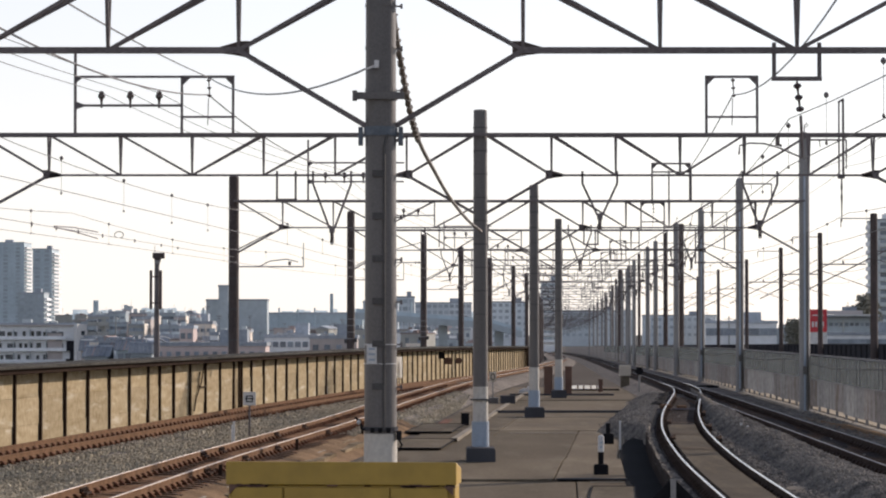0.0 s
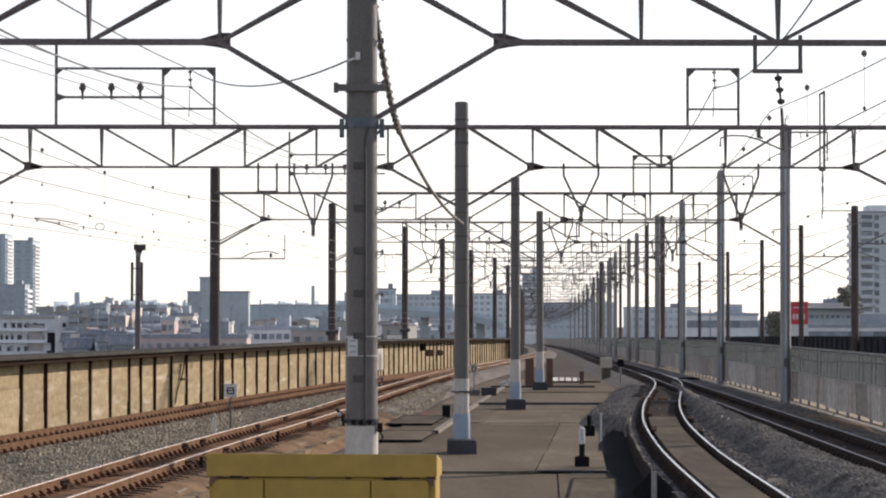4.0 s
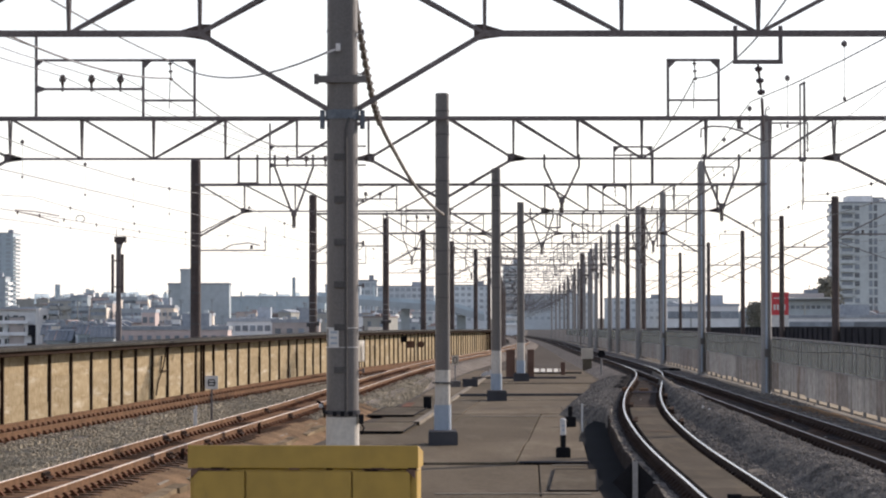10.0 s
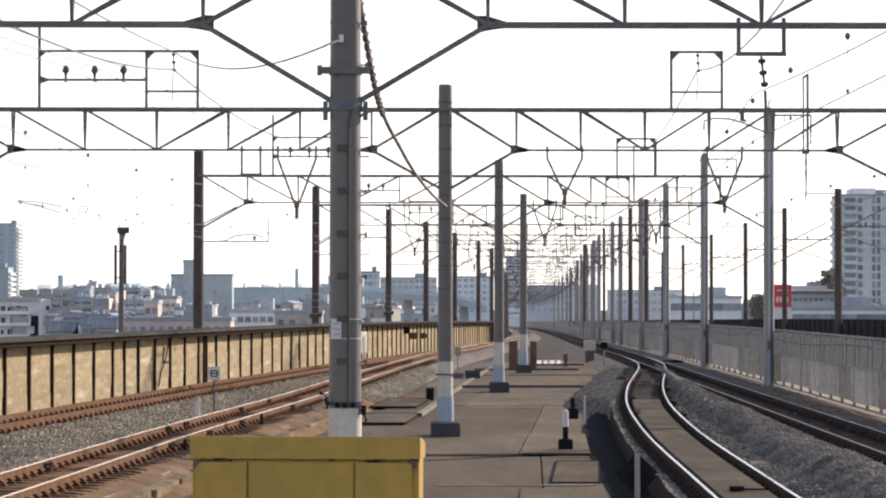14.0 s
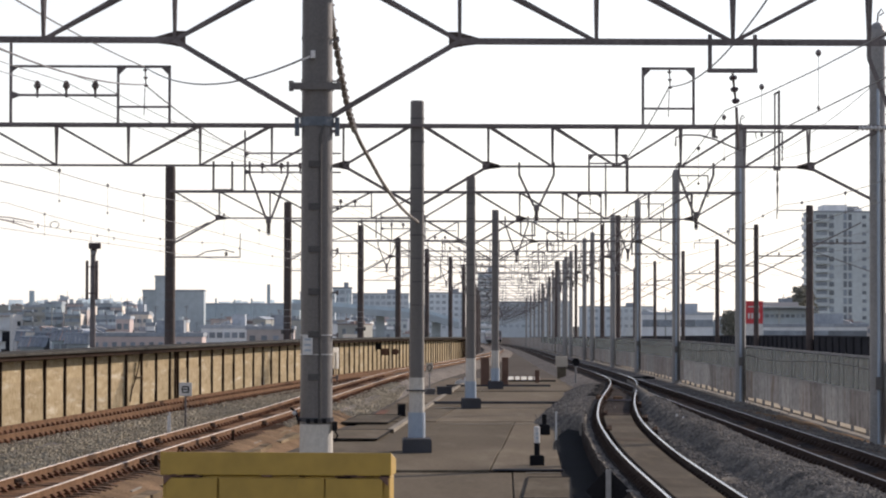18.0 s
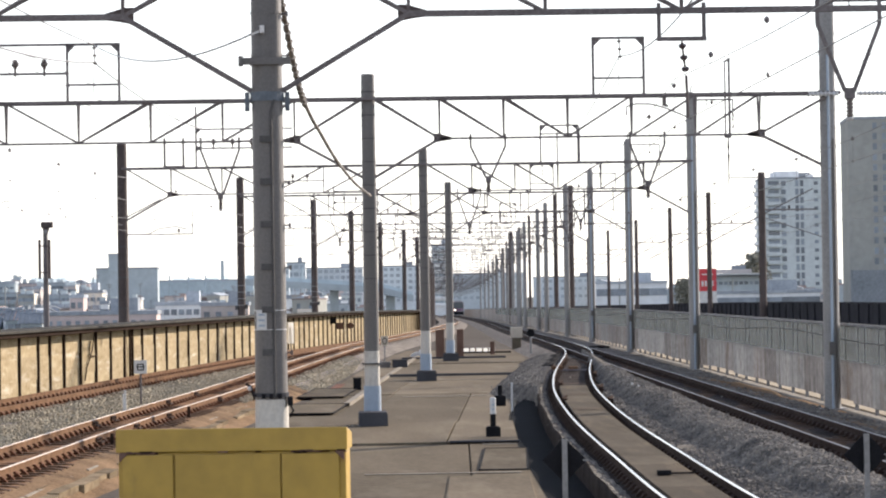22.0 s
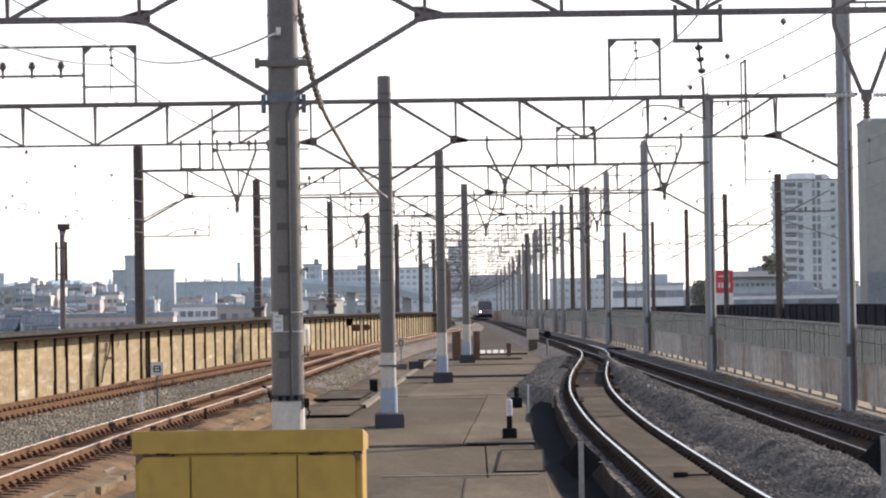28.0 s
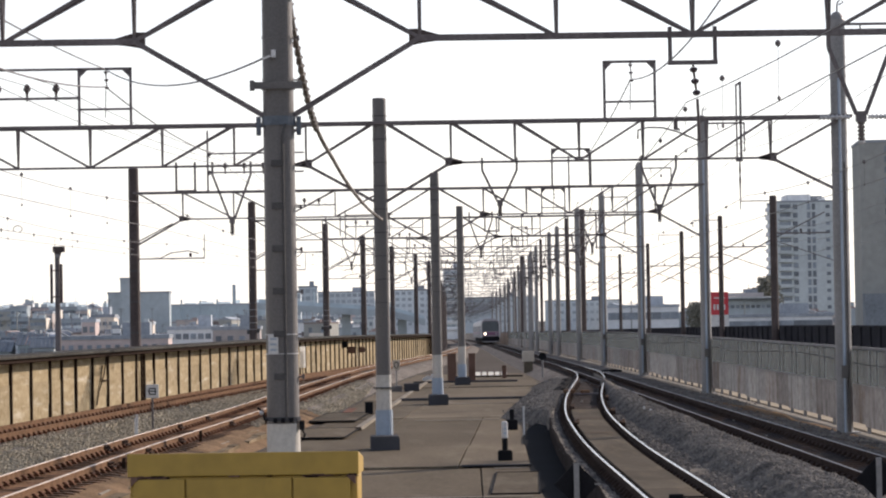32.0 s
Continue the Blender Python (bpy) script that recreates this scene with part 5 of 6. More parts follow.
barrier = thing("barrier", "low dark barrier rail with white blocks", "barrier", "", (7.4, 143, DECK_Z + grade(143)))
part("rail", box(0, 0, 0.08, 3.6, 0.12, 0.2), M_BLACK, barrier)
for i in range(5):
    part("white_block", box(-0.55 + i * 0.34, -0.07, 0.27, 0.22 if i % 2 else 0.28, 0.012, 0.18), M_SHEET, barrier, "backlit white plastic sheet")

relay = thing("relay_box", "cream trackside relay box on a concrete stand", "box", "trackside boxes", (10.5, 158.0, DECK_Z + grade(158)))
part("stand", box(0, 0, 0.33, 0.5, 0.4, 0.68), M_SLAB, relay, bevel=0.02)
part("cabinet", box(0, 0, 0.97, 0.66, 0.45, 0.60), M_CREAM, relay, "cream steel cabinet", bevel=0.02)
part("panel", box(0.04, -0.235, 0.97, 0.40, 0.02, 0.34), M_CREAM, relay)
zero = thing("distance_sign", "pale sign plate with a zero on a thin post", "sign", "", (2.29, 126.0, DECK_Z + grade(126)))
part("post", box(0, 0.03, 0.55, 0.05, 0.05, 1.1), M_GALV, zero)
zb = part("plate", box(0, 0, 1.06, 0.32, 0.03, 0.44), M_CREAM, zero, bevel=0.006)
part("numeral", tube([(0.085 * math.sin(a * math.pi / 8), -0.022, 1.06 + 0.145 * math.cos(a * math.pi / 8)) for a in range(17)], 0.022, 5), M_BLACK, zb, "black zero")
rubble = thing("concrete_lump", "pale broken lump of concrete by the track", "rubble", "", (4.04, 137.0, DECK_Z + grade(137)))
part("lump", join(moved(prism([(-0.3, 0), (0.32, 0), (0.28, 0.2), (0.05, 0.34), (-0.22, 0.22)], 0.3), 0, 0), moved(prism([(0.1, 0), (0.42, 0), (0.38, 0.36), (0.2, 0.42)], 0.2), 0, 0.2)), M_WHITE, rubble)

dwarf = thing("dwarf_signal", "round black dwarf signal on a short post", "signal", "", (9.75, 136.0, -0.4 + grade(136)))
part("post", lathe([(0.05, 0), (0.05, 0.9)], 8), M_GALV, dwarf)
part("head", moved(tube([(0, -0.08, 0), (0, 0.08, 0)], 0.19, 16), 0, 0, 1.02), M_BLACK, dwarf)
part("hood", box(0, -0.12, 1.2, 0.3, 0.16, 0.03), M_BLACK, dwarf)

machine = thing("point_machine", "rusty point machine and rods between the rails", "machine", "", (8.15, 96.0, -0.15))
part("case", box(-0.35, 0, 0.02, 0.35, 0.7, 0.2), M_RAIL, machine, bevel=0.02)
part("cover", box(0.25, 0.4, 0.0, 0.3, 0.5, 0.16), M_RAIL, machine, bevel=0.02)
for i in range(3):
    part("rod", tube([(-1.2, -0.6 + i * 0.5, -0.03), (0.8, -0.6 + i * 0.5, -0.03)], 0.025, 6), M_STEEL, machine)
for x, y, h in ((7.89, 72.5, 0.16), (7.83, 70.4, 0.16)):
    k = thing("marker_stake", "thin white marker stake on the ballast heap", "stake", "white stakes", (x, y, -0.12))
    part("stake", box(0, 0, h / 2 + 0.05, 0.05, 0.05, h + 0.1), M_WHITE, k)
rods = thing("rodding", "dark bent signal rods in the ballast beside the rail", "rods")
for ya, yb in ((98.5, 104.5), (105.0, 111.0), (111.5, 117.0)):
    pts, side = [], 1
    while ya < yb:
        pts.append((INNER(ya) - 1.02 + 0.20 * side, ya, grade(ya) - 0.07 + 0.03 * side))
        ya, side = ya + 0.9, -side
    part("rod", tube(pts, 0.034, 6), M_BLACK, rods)
gear = thing("switch_gear", "low black switch gear with rods beside the fence kerb", "machine", "", (12.75, 130.5, -0.2))
part("case", box(0.1, 0, 0.07, 0.5, 0.8, 0.10), M_BLACK, gear, bevel=0.02)
part("lid", box(0.0, 0.1, 0.13, 0.3, 0.5, 0.05), M_RAILDARK, gear, bevel=0.01)
for dy in (-0.5, 0.1):
    part("rod", tube([(-0.9, dy, 0.06), (-0.3, dy + 0.1, 0.10), (0.0, dy + 0.1, 0.10)], 0.035, 6), M_BLACK, gear)
beacon = thing("track_beacon", "small black device on a rod between the rails", "device", "", (4.85, 39.5, -0.07))
part("case", box(-0.1, 0, 0.03, 0.2, 0.12, 0.07), M_BLACK, beacon, bevel=0.01)
part("rod", tube([(0, 0, 0.02), (0.32, 0, 0.02), (0.36, 0, 0.03)], 0.015, 6), M_BLACK, beacon)


# cable ducts and hatches
duct_line = lambda y: 0.25 + 0.064 * (y - 76)
duct = thing("cable_duct", "pale concrete cable duct with lids along the walkway", "duct", kind="structure")
y = 77.0
while y < 141:
    part("lid", sheet([(duct_line, -0.09, DECK_Z + 0.04), (duct_line, -0.085, DECK_Z + 0.14), (duct_line, 0.085, DECK_Z + 0.14), (duct_line, 0.09, DECK_Z + 0.04)], y, y + 0.97, 0.97), M_KERB, duct)
    y += 1.0


def hatch(x, y, w, d, label, plate=None, up_by=0.02):
    p = thing("hatch", label, "hatch", "floor hatches", (x, y, DECK_Z + 0.07 + grade(y)), -4)
    part("plate", box(0, 0, up_by, w, d, 0.03), plate or M_DECK, p, bevel=0.006)
    for s in (-1, 1):
        part("frame", box(s * w / 2, 0, up_by + 0.008, 0.03, d + 0.03, 0.035), M_BLACK, p)
        part("frame", box(0, s * d / 2, up_by + 0.008, w + 0.03, 0.05, 0.035), M_BLACK, p)


hatch(-0.65, 74.5, 1.6, 6.0, "dark framed cover plate sunk in the walkway", M_SLAB)
hatch(-0.2, 86.5, 1.4, 7.0, "dark framed cover plate sunk in the walkway", M_SLAB)
hatch(3.16, 51.1, 0.85, 6.5, "thin framed cover plate sunk in the walkway", M_SLAB, 0.0)
step = thing("step_slab", "raised weathered concrete slab on the walkway", "slab", "", (2.45, 43.4, DECK_Z + 0.025), -3)
part("slab", box(0, 0, 0.0, 1.4, 5.4, 0.13), M_SLAB, step, bevel=0.04)
# dark stones carry the shadow line in front of the raised slabs
kerb = thing("kerb", "low dark kerb across the walkway", "kerb", kind="structure")
for yk, xa, xb in ((102.9, 2.0, 6.9), (131.5, 3.2, 8.2), (56.5, 2.35, 3.8)):
    part("kerb_stone", box((xa + xb) / 2, yk, DECK_Z + 0.09 + grade(yk), xb - xa, 0.16, 0.08 if yk < 60 else 0.16), M_FOOT, kerb, bevel=0.01)

seams = thing("seam", "pale mortar seams across the walkway", "seam", kind="structure")
for ys, xa, xb in ((64.0, 1.25, 2.8), (55.9, 3.0, 3.7), (97.9, 1.95, 6.5), (107.0, 4.3, 7.0), (82.3, 2.0, 4.6), (47.1, 0.5, 3.2)):
    part("seam_strip", box((xa + xb) / 2, ys, DECK_Z + 0.085 + grade(ys), xb - xa, 0.14, 0.012), M_KERB, seams)
for yd, zd, wd, hd, mat, look_of in ((166.5, 1.0, 0.34, 0.40, M_BLACK, "small black junction box on the tan wall"), (170.5, 0.62, 0.46, 0.42, M_RUST, "rusty junction box on the tan wall")):
    d = thing("junction_box", look_of, "box", "wall boxes", (WALL(yd) + 0.22, yd, zd))
    part("case", box(0, 0, 0, wd, 0.16, hd), mat, d, bevel=0.02)
    part("bracket", box(-0.15, 0, 0, 0.3, 0.05, 0.05), M_STEEL, d)
d = thing("hand_wheel", "rusty round hand wheel on the tan wall", "wheel", "", (WALL(177) + 0.32, 177, 0.55))
part("rim", moved(tube([(0, -0.05, 0), (0, 0.05, 0)], 0.21, 14), 0, 0), M_RUST, d)
part("axle", tube([(-0.3, 0, 0), (0, 0, 0)], 0.05, 8), M_STEEL, d)
mark = thing("paint_mark", "faded red paint streak on the walkway", "paint mark", "", (0.03, 91.5, DECK_Z + 0.09 + grade(91)), -3)
part("streak", box(0, 0, 0, 0.3, 7.0, 0.006), material("faded_red_paint", (0.17, 0.088, 0.062), 0.9, vary=0.5, fine=8, coarse=1.2), mark)
lamp = thing("pole_lamp", "small white lamp on a hooked bracket at the pole foot", "lamp", "", (-1.02, 35.4, 1.42))
part("bracket", tube([(0.05, 0, -0.1), (-0.03, 0, -0.09), (-0.05, 0, 0.02), (-0.12, 0, 0.06)], 0.018, 6), M_BLACK, lamp)
part("bulb", lathe([(0.01, -0.03), (0.032, 0), (0.01, 0.03)], 10, (-0.07, -0.02, 0.0)), M_INSW, lamp)
socket = thing("cable_clip", "dark cable clip box on the pole foot", "clip", "", (-0.57, 35.4, 1.25))
part("case", box(0, 0, 0, 0.07, 0.08, 0.12), M_BLACK, socket, bevel=0.01)
part("tail", tube([(0, 0, -0.05), (0.04, 0, -0.12), (0.0, 0, -0.2)], 0.014, 6), M_BLACK, socket)

# whip antenna mast behind the tan wall
mast = thing("antenna_mast", "slim mast with floodlight box and two antenna tubes", "mast", "", (-13.6, 130.0, -9.0))
part("pole", lathe([(0.15, 0), (0.14, 11.5), (0.125, 12.0), (0.115, 14.9)], 12), M_STEEL, mast)
part("head", box(0.08, 0, 15.1, 0.55, 0.4, 0.28), M_DARKPOLE, mast, bevel=0.02)
part("head_bracket", prism([(-0.10, 14.62), (0.10, 14.62), (0.2, 14.98), (-0.12, 14.98)], 0.2), M_DARKPOLE, mast)
for x in (-0.27, 0.19):
    part("antenna_tube", lathe([(0.06, 12.55), (0.068, 12.6), (0.068, 14.35), (0.06, 14.4)], 8, (x, -0.12, 0)), M_DARKPOLE, mast)
    for z in (12.85, 14.1):
        part("antenna_bracket", span((0, -0.1, z), (x, -0.12, z), 0.05), M_DARKPOLE, mast)
part("whip", tube([(-0.1, 0, 15.0), (-0.1, 0, 15.6)], 0.012, 5), M_DARKPOLE, mast)
part("lamp_bracket", box(0.02, -0.1, 14.78, 0.22, 0.1, 0.16), M_GALV, mast)

# dark poles by the fence and along the parallel line
for x, y, z, r in ((15.9, 182.6, 9.64, 0.18), (17.33, 213, 10.1, 0.17), (22.3, 344, 10.0, 0.31), (19.5, 272, 10.1, 0.14), (23.4, 370, 9.4, 0.15), (24.8, 400, 9.0, 0.15), (26.7, 450, 8.6, 0.15)):
    k = 1.07 if y < 200 else 1.055       # they stand just behind the fence
    dark_pole(x * k, y * k, EYE + (z - EYE) * k - carry(y * k), r * k, "dark poles by the fence")
for x, y in ((24.9, 158), (26.2, 190), (27.8, 225), (29.2, 263), (31.0, 308), (32.6, 350), (34.3, 395)):
    p = dark_pole(x, y, 9.3 - carry(y), 0.21 if y < 160 else 0.17, "catenary poles of the parallel line")
    zt = 9.3 - carry(y)
    part("bracket_arm", join(span((0, 0, zt - 0.3), (-1.9, 0, zt - 0.3), 0.06), span((-1.9, 0, zt - 0.3), (-1.9, 0, zt - 0.8), 0.05),
                             span((0, 0, zt - 2.2), (3.2, 0, zt - 2.2), 0.09), span((-4.2, 0, zt - 4.6), (3.0, 0, zt - 1.0), 0.07), span((0, 0, zt - 2.6), (4.0, 0, zt - 4.0), 0.05)), M_STEEL, p)
    part("insulator", lathe([(0.04, 0), (0.09, 0.05), (0.04, 0.1), (0.09, 0.15), (0.04, 0.2)], 8, (1.6, 0, zt - 2.15)), M_INS, p)
for off, z in ((0.9, 6.6), (0.9, 7.4), (4.0, 6.4)):
    pts = [(24.9 + 0.041 * (yy - 158) + off, yy, z - 0.25 * math.sin((yy - 158) / 35 * math.pi) ** 2) for yy in range(90, 396, 4)]
    wire("overhead_wire", "overhead wire of the parallel line", pts, 0.012)


k = thing("marker_stake", "white marker stake in the ballast", "stake", "", (-5.0, 65.5, -0.25))
part("stake", box(0, 0, 0.33, 0.045, 0.045, 0.66), M_WHITE, k)
part("foot", box(0, 0, 0.02, 0.12, 0.12, 0.06), M_FOOT, k)

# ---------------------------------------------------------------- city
# these even paints are lightened to stand in for distance haze
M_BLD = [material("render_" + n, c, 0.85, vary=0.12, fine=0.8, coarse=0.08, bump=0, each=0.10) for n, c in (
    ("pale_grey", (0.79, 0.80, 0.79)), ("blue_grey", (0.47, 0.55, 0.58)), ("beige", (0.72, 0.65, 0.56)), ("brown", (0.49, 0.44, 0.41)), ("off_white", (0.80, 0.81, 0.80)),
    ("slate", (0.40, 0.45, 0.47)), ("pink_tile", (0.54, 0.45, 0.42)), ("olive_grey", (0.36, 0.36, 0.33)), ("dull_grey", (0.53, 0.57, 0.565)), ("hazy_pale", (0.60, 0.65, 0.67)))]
M_ROOF = [material("roof_" + n, c, 0.8, vary=0.2, fine=2, coarse=0.2, bump=0, each=0.2) for n, c in (("grey", (0.36, 0.39, 0.42)), ("brown", (0.32, 0.26, 0.24)), ("blue", (0.23, 0.25, 0.265)))]
CITY_Z = -9.0
PANE = {}


def pane(w, h, far=False):
    key = (round(w, 1), round(h, 1), far)
    if key not in PANE:
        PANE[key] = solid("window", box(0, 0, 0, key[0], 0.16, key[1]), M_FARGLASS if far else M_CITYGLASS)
    return PANE[key]


def building(name, label, x0, x1, y, top, mat, depth=14.0, rows=0, cols=0, balconies=False, parapet=0.5, pane_w=1.6, pane_h=1.3, z_low=-6.0, turn=0.0, penthouse=True):
    b = thing(name, label, "building", "city buildings", ((x0 + x1) / 2, y, CITY_Z), turn)
    w, h = x1 - x0, top - CITY_Z
    part("wall", box(0, depth / 2, h / 2, w, depth, h), mat, b)
    slabs = [box(0, depth / 2, h + parapet / 2, w + 0.3, depth + 0.3, parapet)]
    if penthouse:
        slabs.append(box(w * 0.2, depth / 2, h + parapet + 0.8, min(4.0, w * 0.25), 4, 1.6))
    part("roof", join(*slabs), M_ROOF[0], b)
    if rows:
        lo = z_low - CITY_Z
        for r in range(rows):
            z = lo + (h - lo) * (r + 0.5) / rows
            if balconies:
                part("balcony", join(box(0, -0.6, z - 0.9, w * 0.96, 1.2, 0.18), box(0, -1.15, z - 0.45, w * 0.96, 0.1, 0.8)), mat, b)
            for c in range(cols):
                x = -w / 2 + w * (c + 0.5) / cols
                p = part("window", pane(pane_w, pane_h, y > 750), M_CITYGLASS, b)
                p.matrix_basis = pose(x, -0.04, z + 0.1)
    return b


def side_balconies(b, x, depth, z0, z1, n, out=1.4):
    """White balcony slabs standing proud along a tower's side."""
    for i in range(n):
        part("balcony", box(x, depth / 2, z0 + (z1 - z0) * (i + 0.5) / n, out, depth - 1, (z1 - z0) / n * 0.5), M_BLD[4], b, "white balcony front")


def at(px, y):
    return (px - 784) / 4841 * y


def up(py, y):
    return EYE + (582 - py) / 4841 * y


B = building
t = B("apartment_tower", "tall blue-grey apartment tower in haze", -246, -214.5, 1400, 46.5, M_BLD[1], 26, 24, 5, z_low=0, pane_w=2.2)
side_balconies(t, 16.4, 26, 9, 54, 24, 1.3)
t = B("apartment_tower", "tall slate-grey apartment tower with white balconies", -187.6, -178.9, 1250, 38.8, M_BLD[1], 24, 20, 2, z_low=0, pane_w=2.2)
side_balconies(t, 4.9, 24, 9, 46.8, 22, 1.3)
t = B("apartment_block", "mid-rise grey apartment block with white balconies", -171, -160.5, 1100, 16.7, M_BLD[5], 14, 8, 3, z_low=-4)
side_balconies(t, 5.8, 14, 8, 24.5, 8, 1.2)
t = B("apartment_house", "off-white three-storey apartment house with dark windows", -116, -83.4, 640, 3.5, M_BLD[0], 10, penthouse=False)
r9 = random.Random(9)
dark = {w: solid("window", box(0, 0, 0, w, 0.14, 1.25), M_WINDOW) for w in (0.7, 1.1, 1.9)}
for k in range(4):
    z = 10.3 - 2.72 * k
    part("balcony", join(box(-1.6, -0.6, z - 1.15, 26.5, 1.2, 0.16), box(-1.6, -1.15, z - 0.75, 26.5, 0.1, 0.65)), M_BLD[4 if k % 2 else 0], t, "pale balcony parapet")
    for xd in (-12.0, -8.2, -4.4, -0.6, 3.2, 7.0):
        part("party_wall", box(xd, -0.55, z, 0.12, 1.1, 2.2), M_BLD[8], t)
    x = -15.8
    while x < 11.0:
        w = r9.choice((0.7, 1.1, 1.1, 1.9))
        p = part("window", dark[w], M_WINDOW, t)
        p.matrix_basis = pose(x + w / 2, -0.04, z + r9.choice((-0.05, 0.12)))
        x += w + r9.choice((0.5, 0.9, 1.3))
part("eaves", box(-1.5, 3.4, 12.42, 30.0, 8.6, 0.3), M_BLD[3], t, "brown flat roof edge")
# solid dark blocks stand for the shade inside the stairwell
part("stairwell", join(box(12.9, -0.2, 7.6, 2.4, 0.5, 2.4), box(13.4, -0.25, 5.6, 1.8, 0.5, 2.2), box(12.7, -0.2, 3.3, 2.6, 0.5, 2.6)), M_DARKWALL, t, "dark open stairwell")
tower = part("stair_tower", box(0, 0, 6.3, 4.4, 0.9, 12.8), M_WHITE, t, "sunlit white stair tower")
tower.matrix_basis = pose(15.4, -2.4, 0, 0, 0, 62)
for z in (10.6, 7.4, 4.6):
    part("window", box(0.1, -0.47, z, 1.3, 0.08, 1.0), M_WINDOW, tower)
for x, w, h in ((-12, 1.6, 1.0), (-6.5, 0.8, 0.7), (-5.4, 0.8, 0.7), (2.0, 2.2, 1.3), (8.6, 0.9, 0.8)):
    part("roof_tank", box(x, 3.0, 12.55 + h / 2, w, 1.4, h), M_BLD[8], t)
# terraced flats stepping up and down behind the low roofs
for p0, p1, ptop, y, m, lab in ((153, 172, 568, 640, 5, "slate-grey low block of flats"), (168, 190, 561, 690, 0, "pale grey flats with a flat roof"), (186, 219, 557, 660, 5, "slate-grey terraced flats with balconies"),
                                (217, 233, 549, 665, 3, "brown stair block of terraced flats"), (231, 262, 556, 655, 6, "pinkish terraced flats with balconies"), (258, 279, 562, 600, 3, "brown terraced flats with balconies"),
                                (278, 312, 556, 650, 5, "slate-grey terraced flats with balconies"), (308, 329, 562, 620, 3, "brown terraced flats with balconies"), (196, 226, 573, 585, 5, "slate-grey stepped block of flats"),
                                (228, 256, 576, 575, 7, "olive-grey stepped block of flats"), (283, 318, 577, 560, 5, "slate-grey stepped flats with balconies"), (326, 348, 566, 680, 5, "slate-grey flats with rooftop tanks")):
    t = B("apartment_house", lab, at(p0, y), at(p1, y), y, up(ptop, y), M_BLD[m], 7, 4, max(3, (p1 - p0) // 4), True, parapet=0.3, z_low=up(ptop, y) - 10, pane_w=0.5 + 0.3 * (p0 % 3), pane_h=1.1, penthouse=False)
    h, w = up(ptop, y) - CITY_Z, at(p1, y) - at(p0, y)
    # the right-hand end is painted paler, as the side in sun
    part("end_wall", box(w / 2 + 0.08, 2.0, h / 2, 0.16, 6.4, h + 0.7), M_BLD[4 if p0 % 2 else 2], t, "sunlit pale end wall")
    part("roof_tank", join(box(-w * 0.3, 3, h + 0.8, 0.9, 1.0, 1.0), box(w * 0.12, 3.4, h + 0.65, 1.5, 1.2, 0.7), box(w * 0.34, 2.2, h + 1.3, 0.08, 0.08, 2.2)), M_BLD[8], t)
B("apartment_house", "beige apartment house with balconies", -43, -38.0, 450, 3.0, M_BLD[2], 9, 4, 4, True, z_low=-8)
B("office_block", "blue-grey windowless block with annex", -60.6, -45.0, 700, 9.7, M_BLD[5], 7, penthouse=False)
B("annex", "blue-grey stair annex of a block", -57.3, -54.8, 698, 13.3, M_BLD[5], 6, penthouse=False)
B("factory", "long low blue-grey factory hall", -51, -23.5, 800, 6.9, M_BLD[1], 30, 1, 14, z_low=-2, pane_w=1.8, pane_h=0.8, penthouse=False)
B("shop_building", "low off-white building with a window band", -26.1, -18.5, 400, 1.3, M_BLD[4], 10, 2, 7, z_low=-3, pane_w=0.75, pane_h=0.8)
B("row_house", "low pink tiled row of houses", -36.8, -22.7, 350, 0.4, M_BLD[6], 8, 2, 12, z_low=-4, pane_w=0.6, pane_h=0.6)
B("row_house", "low brown row of houses", -18.5, -12, 380, 1.2, M_BLD[3], 8, 2, 4, z_low=-4, pane_w=0.8, pane_h=0.8)
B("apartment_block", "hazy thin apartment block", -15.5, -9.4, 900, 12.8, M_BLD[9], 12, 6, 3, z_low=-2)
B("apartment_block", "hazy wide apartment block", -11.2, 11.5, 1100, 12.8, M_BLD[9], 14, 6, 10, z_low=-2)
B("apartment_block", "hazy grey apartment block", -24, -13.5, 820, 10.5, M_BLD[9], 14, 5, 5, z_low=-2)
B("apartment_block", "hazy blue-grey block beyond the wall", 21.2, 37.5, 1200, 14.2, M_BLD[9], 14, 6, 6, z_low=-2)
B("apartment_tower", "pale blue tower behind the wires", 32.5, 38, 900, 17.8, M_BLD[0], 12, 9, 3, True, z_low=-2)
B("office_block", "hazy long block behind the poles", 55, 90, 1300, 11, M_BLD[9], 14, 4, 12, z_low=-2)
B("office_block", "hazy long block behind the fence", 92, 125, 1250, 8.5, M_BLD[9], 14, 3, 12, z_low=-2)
B("warehouse", "blue-grey warehouse behind the fence", 48, 61, 500, 3.6, M_BLD[0], 14, 2, 8, z_low=-3)
B("warehouse", "grey flat-roofed shop beyond the parallel line", 59, 75, 420, 1.6, M_BLD[0], 14, 1, 8, z_low=-1, pane_w=2.0)
def tower_windows(t, w, h, floors, columns, z0):
    """columns: place across, pane width, pane height, and whether a balcony runs before it."""
    for r in range(floors):
        z = z0 + (h - z0) * (r + 0.5) / floors
        for x, pw, ph, balcony in columns:
            p = part("window", pane(pw, ph), M_CITYGLASS, t)
            p.matrix_basis = pose(x * w, -0.05, z + 0.2)
            if balcony:
                part("balcony", box(x * w, -0.7, z - 0.75, pw + 1.0, 0.9, 1.0), M_BLD[8], t)


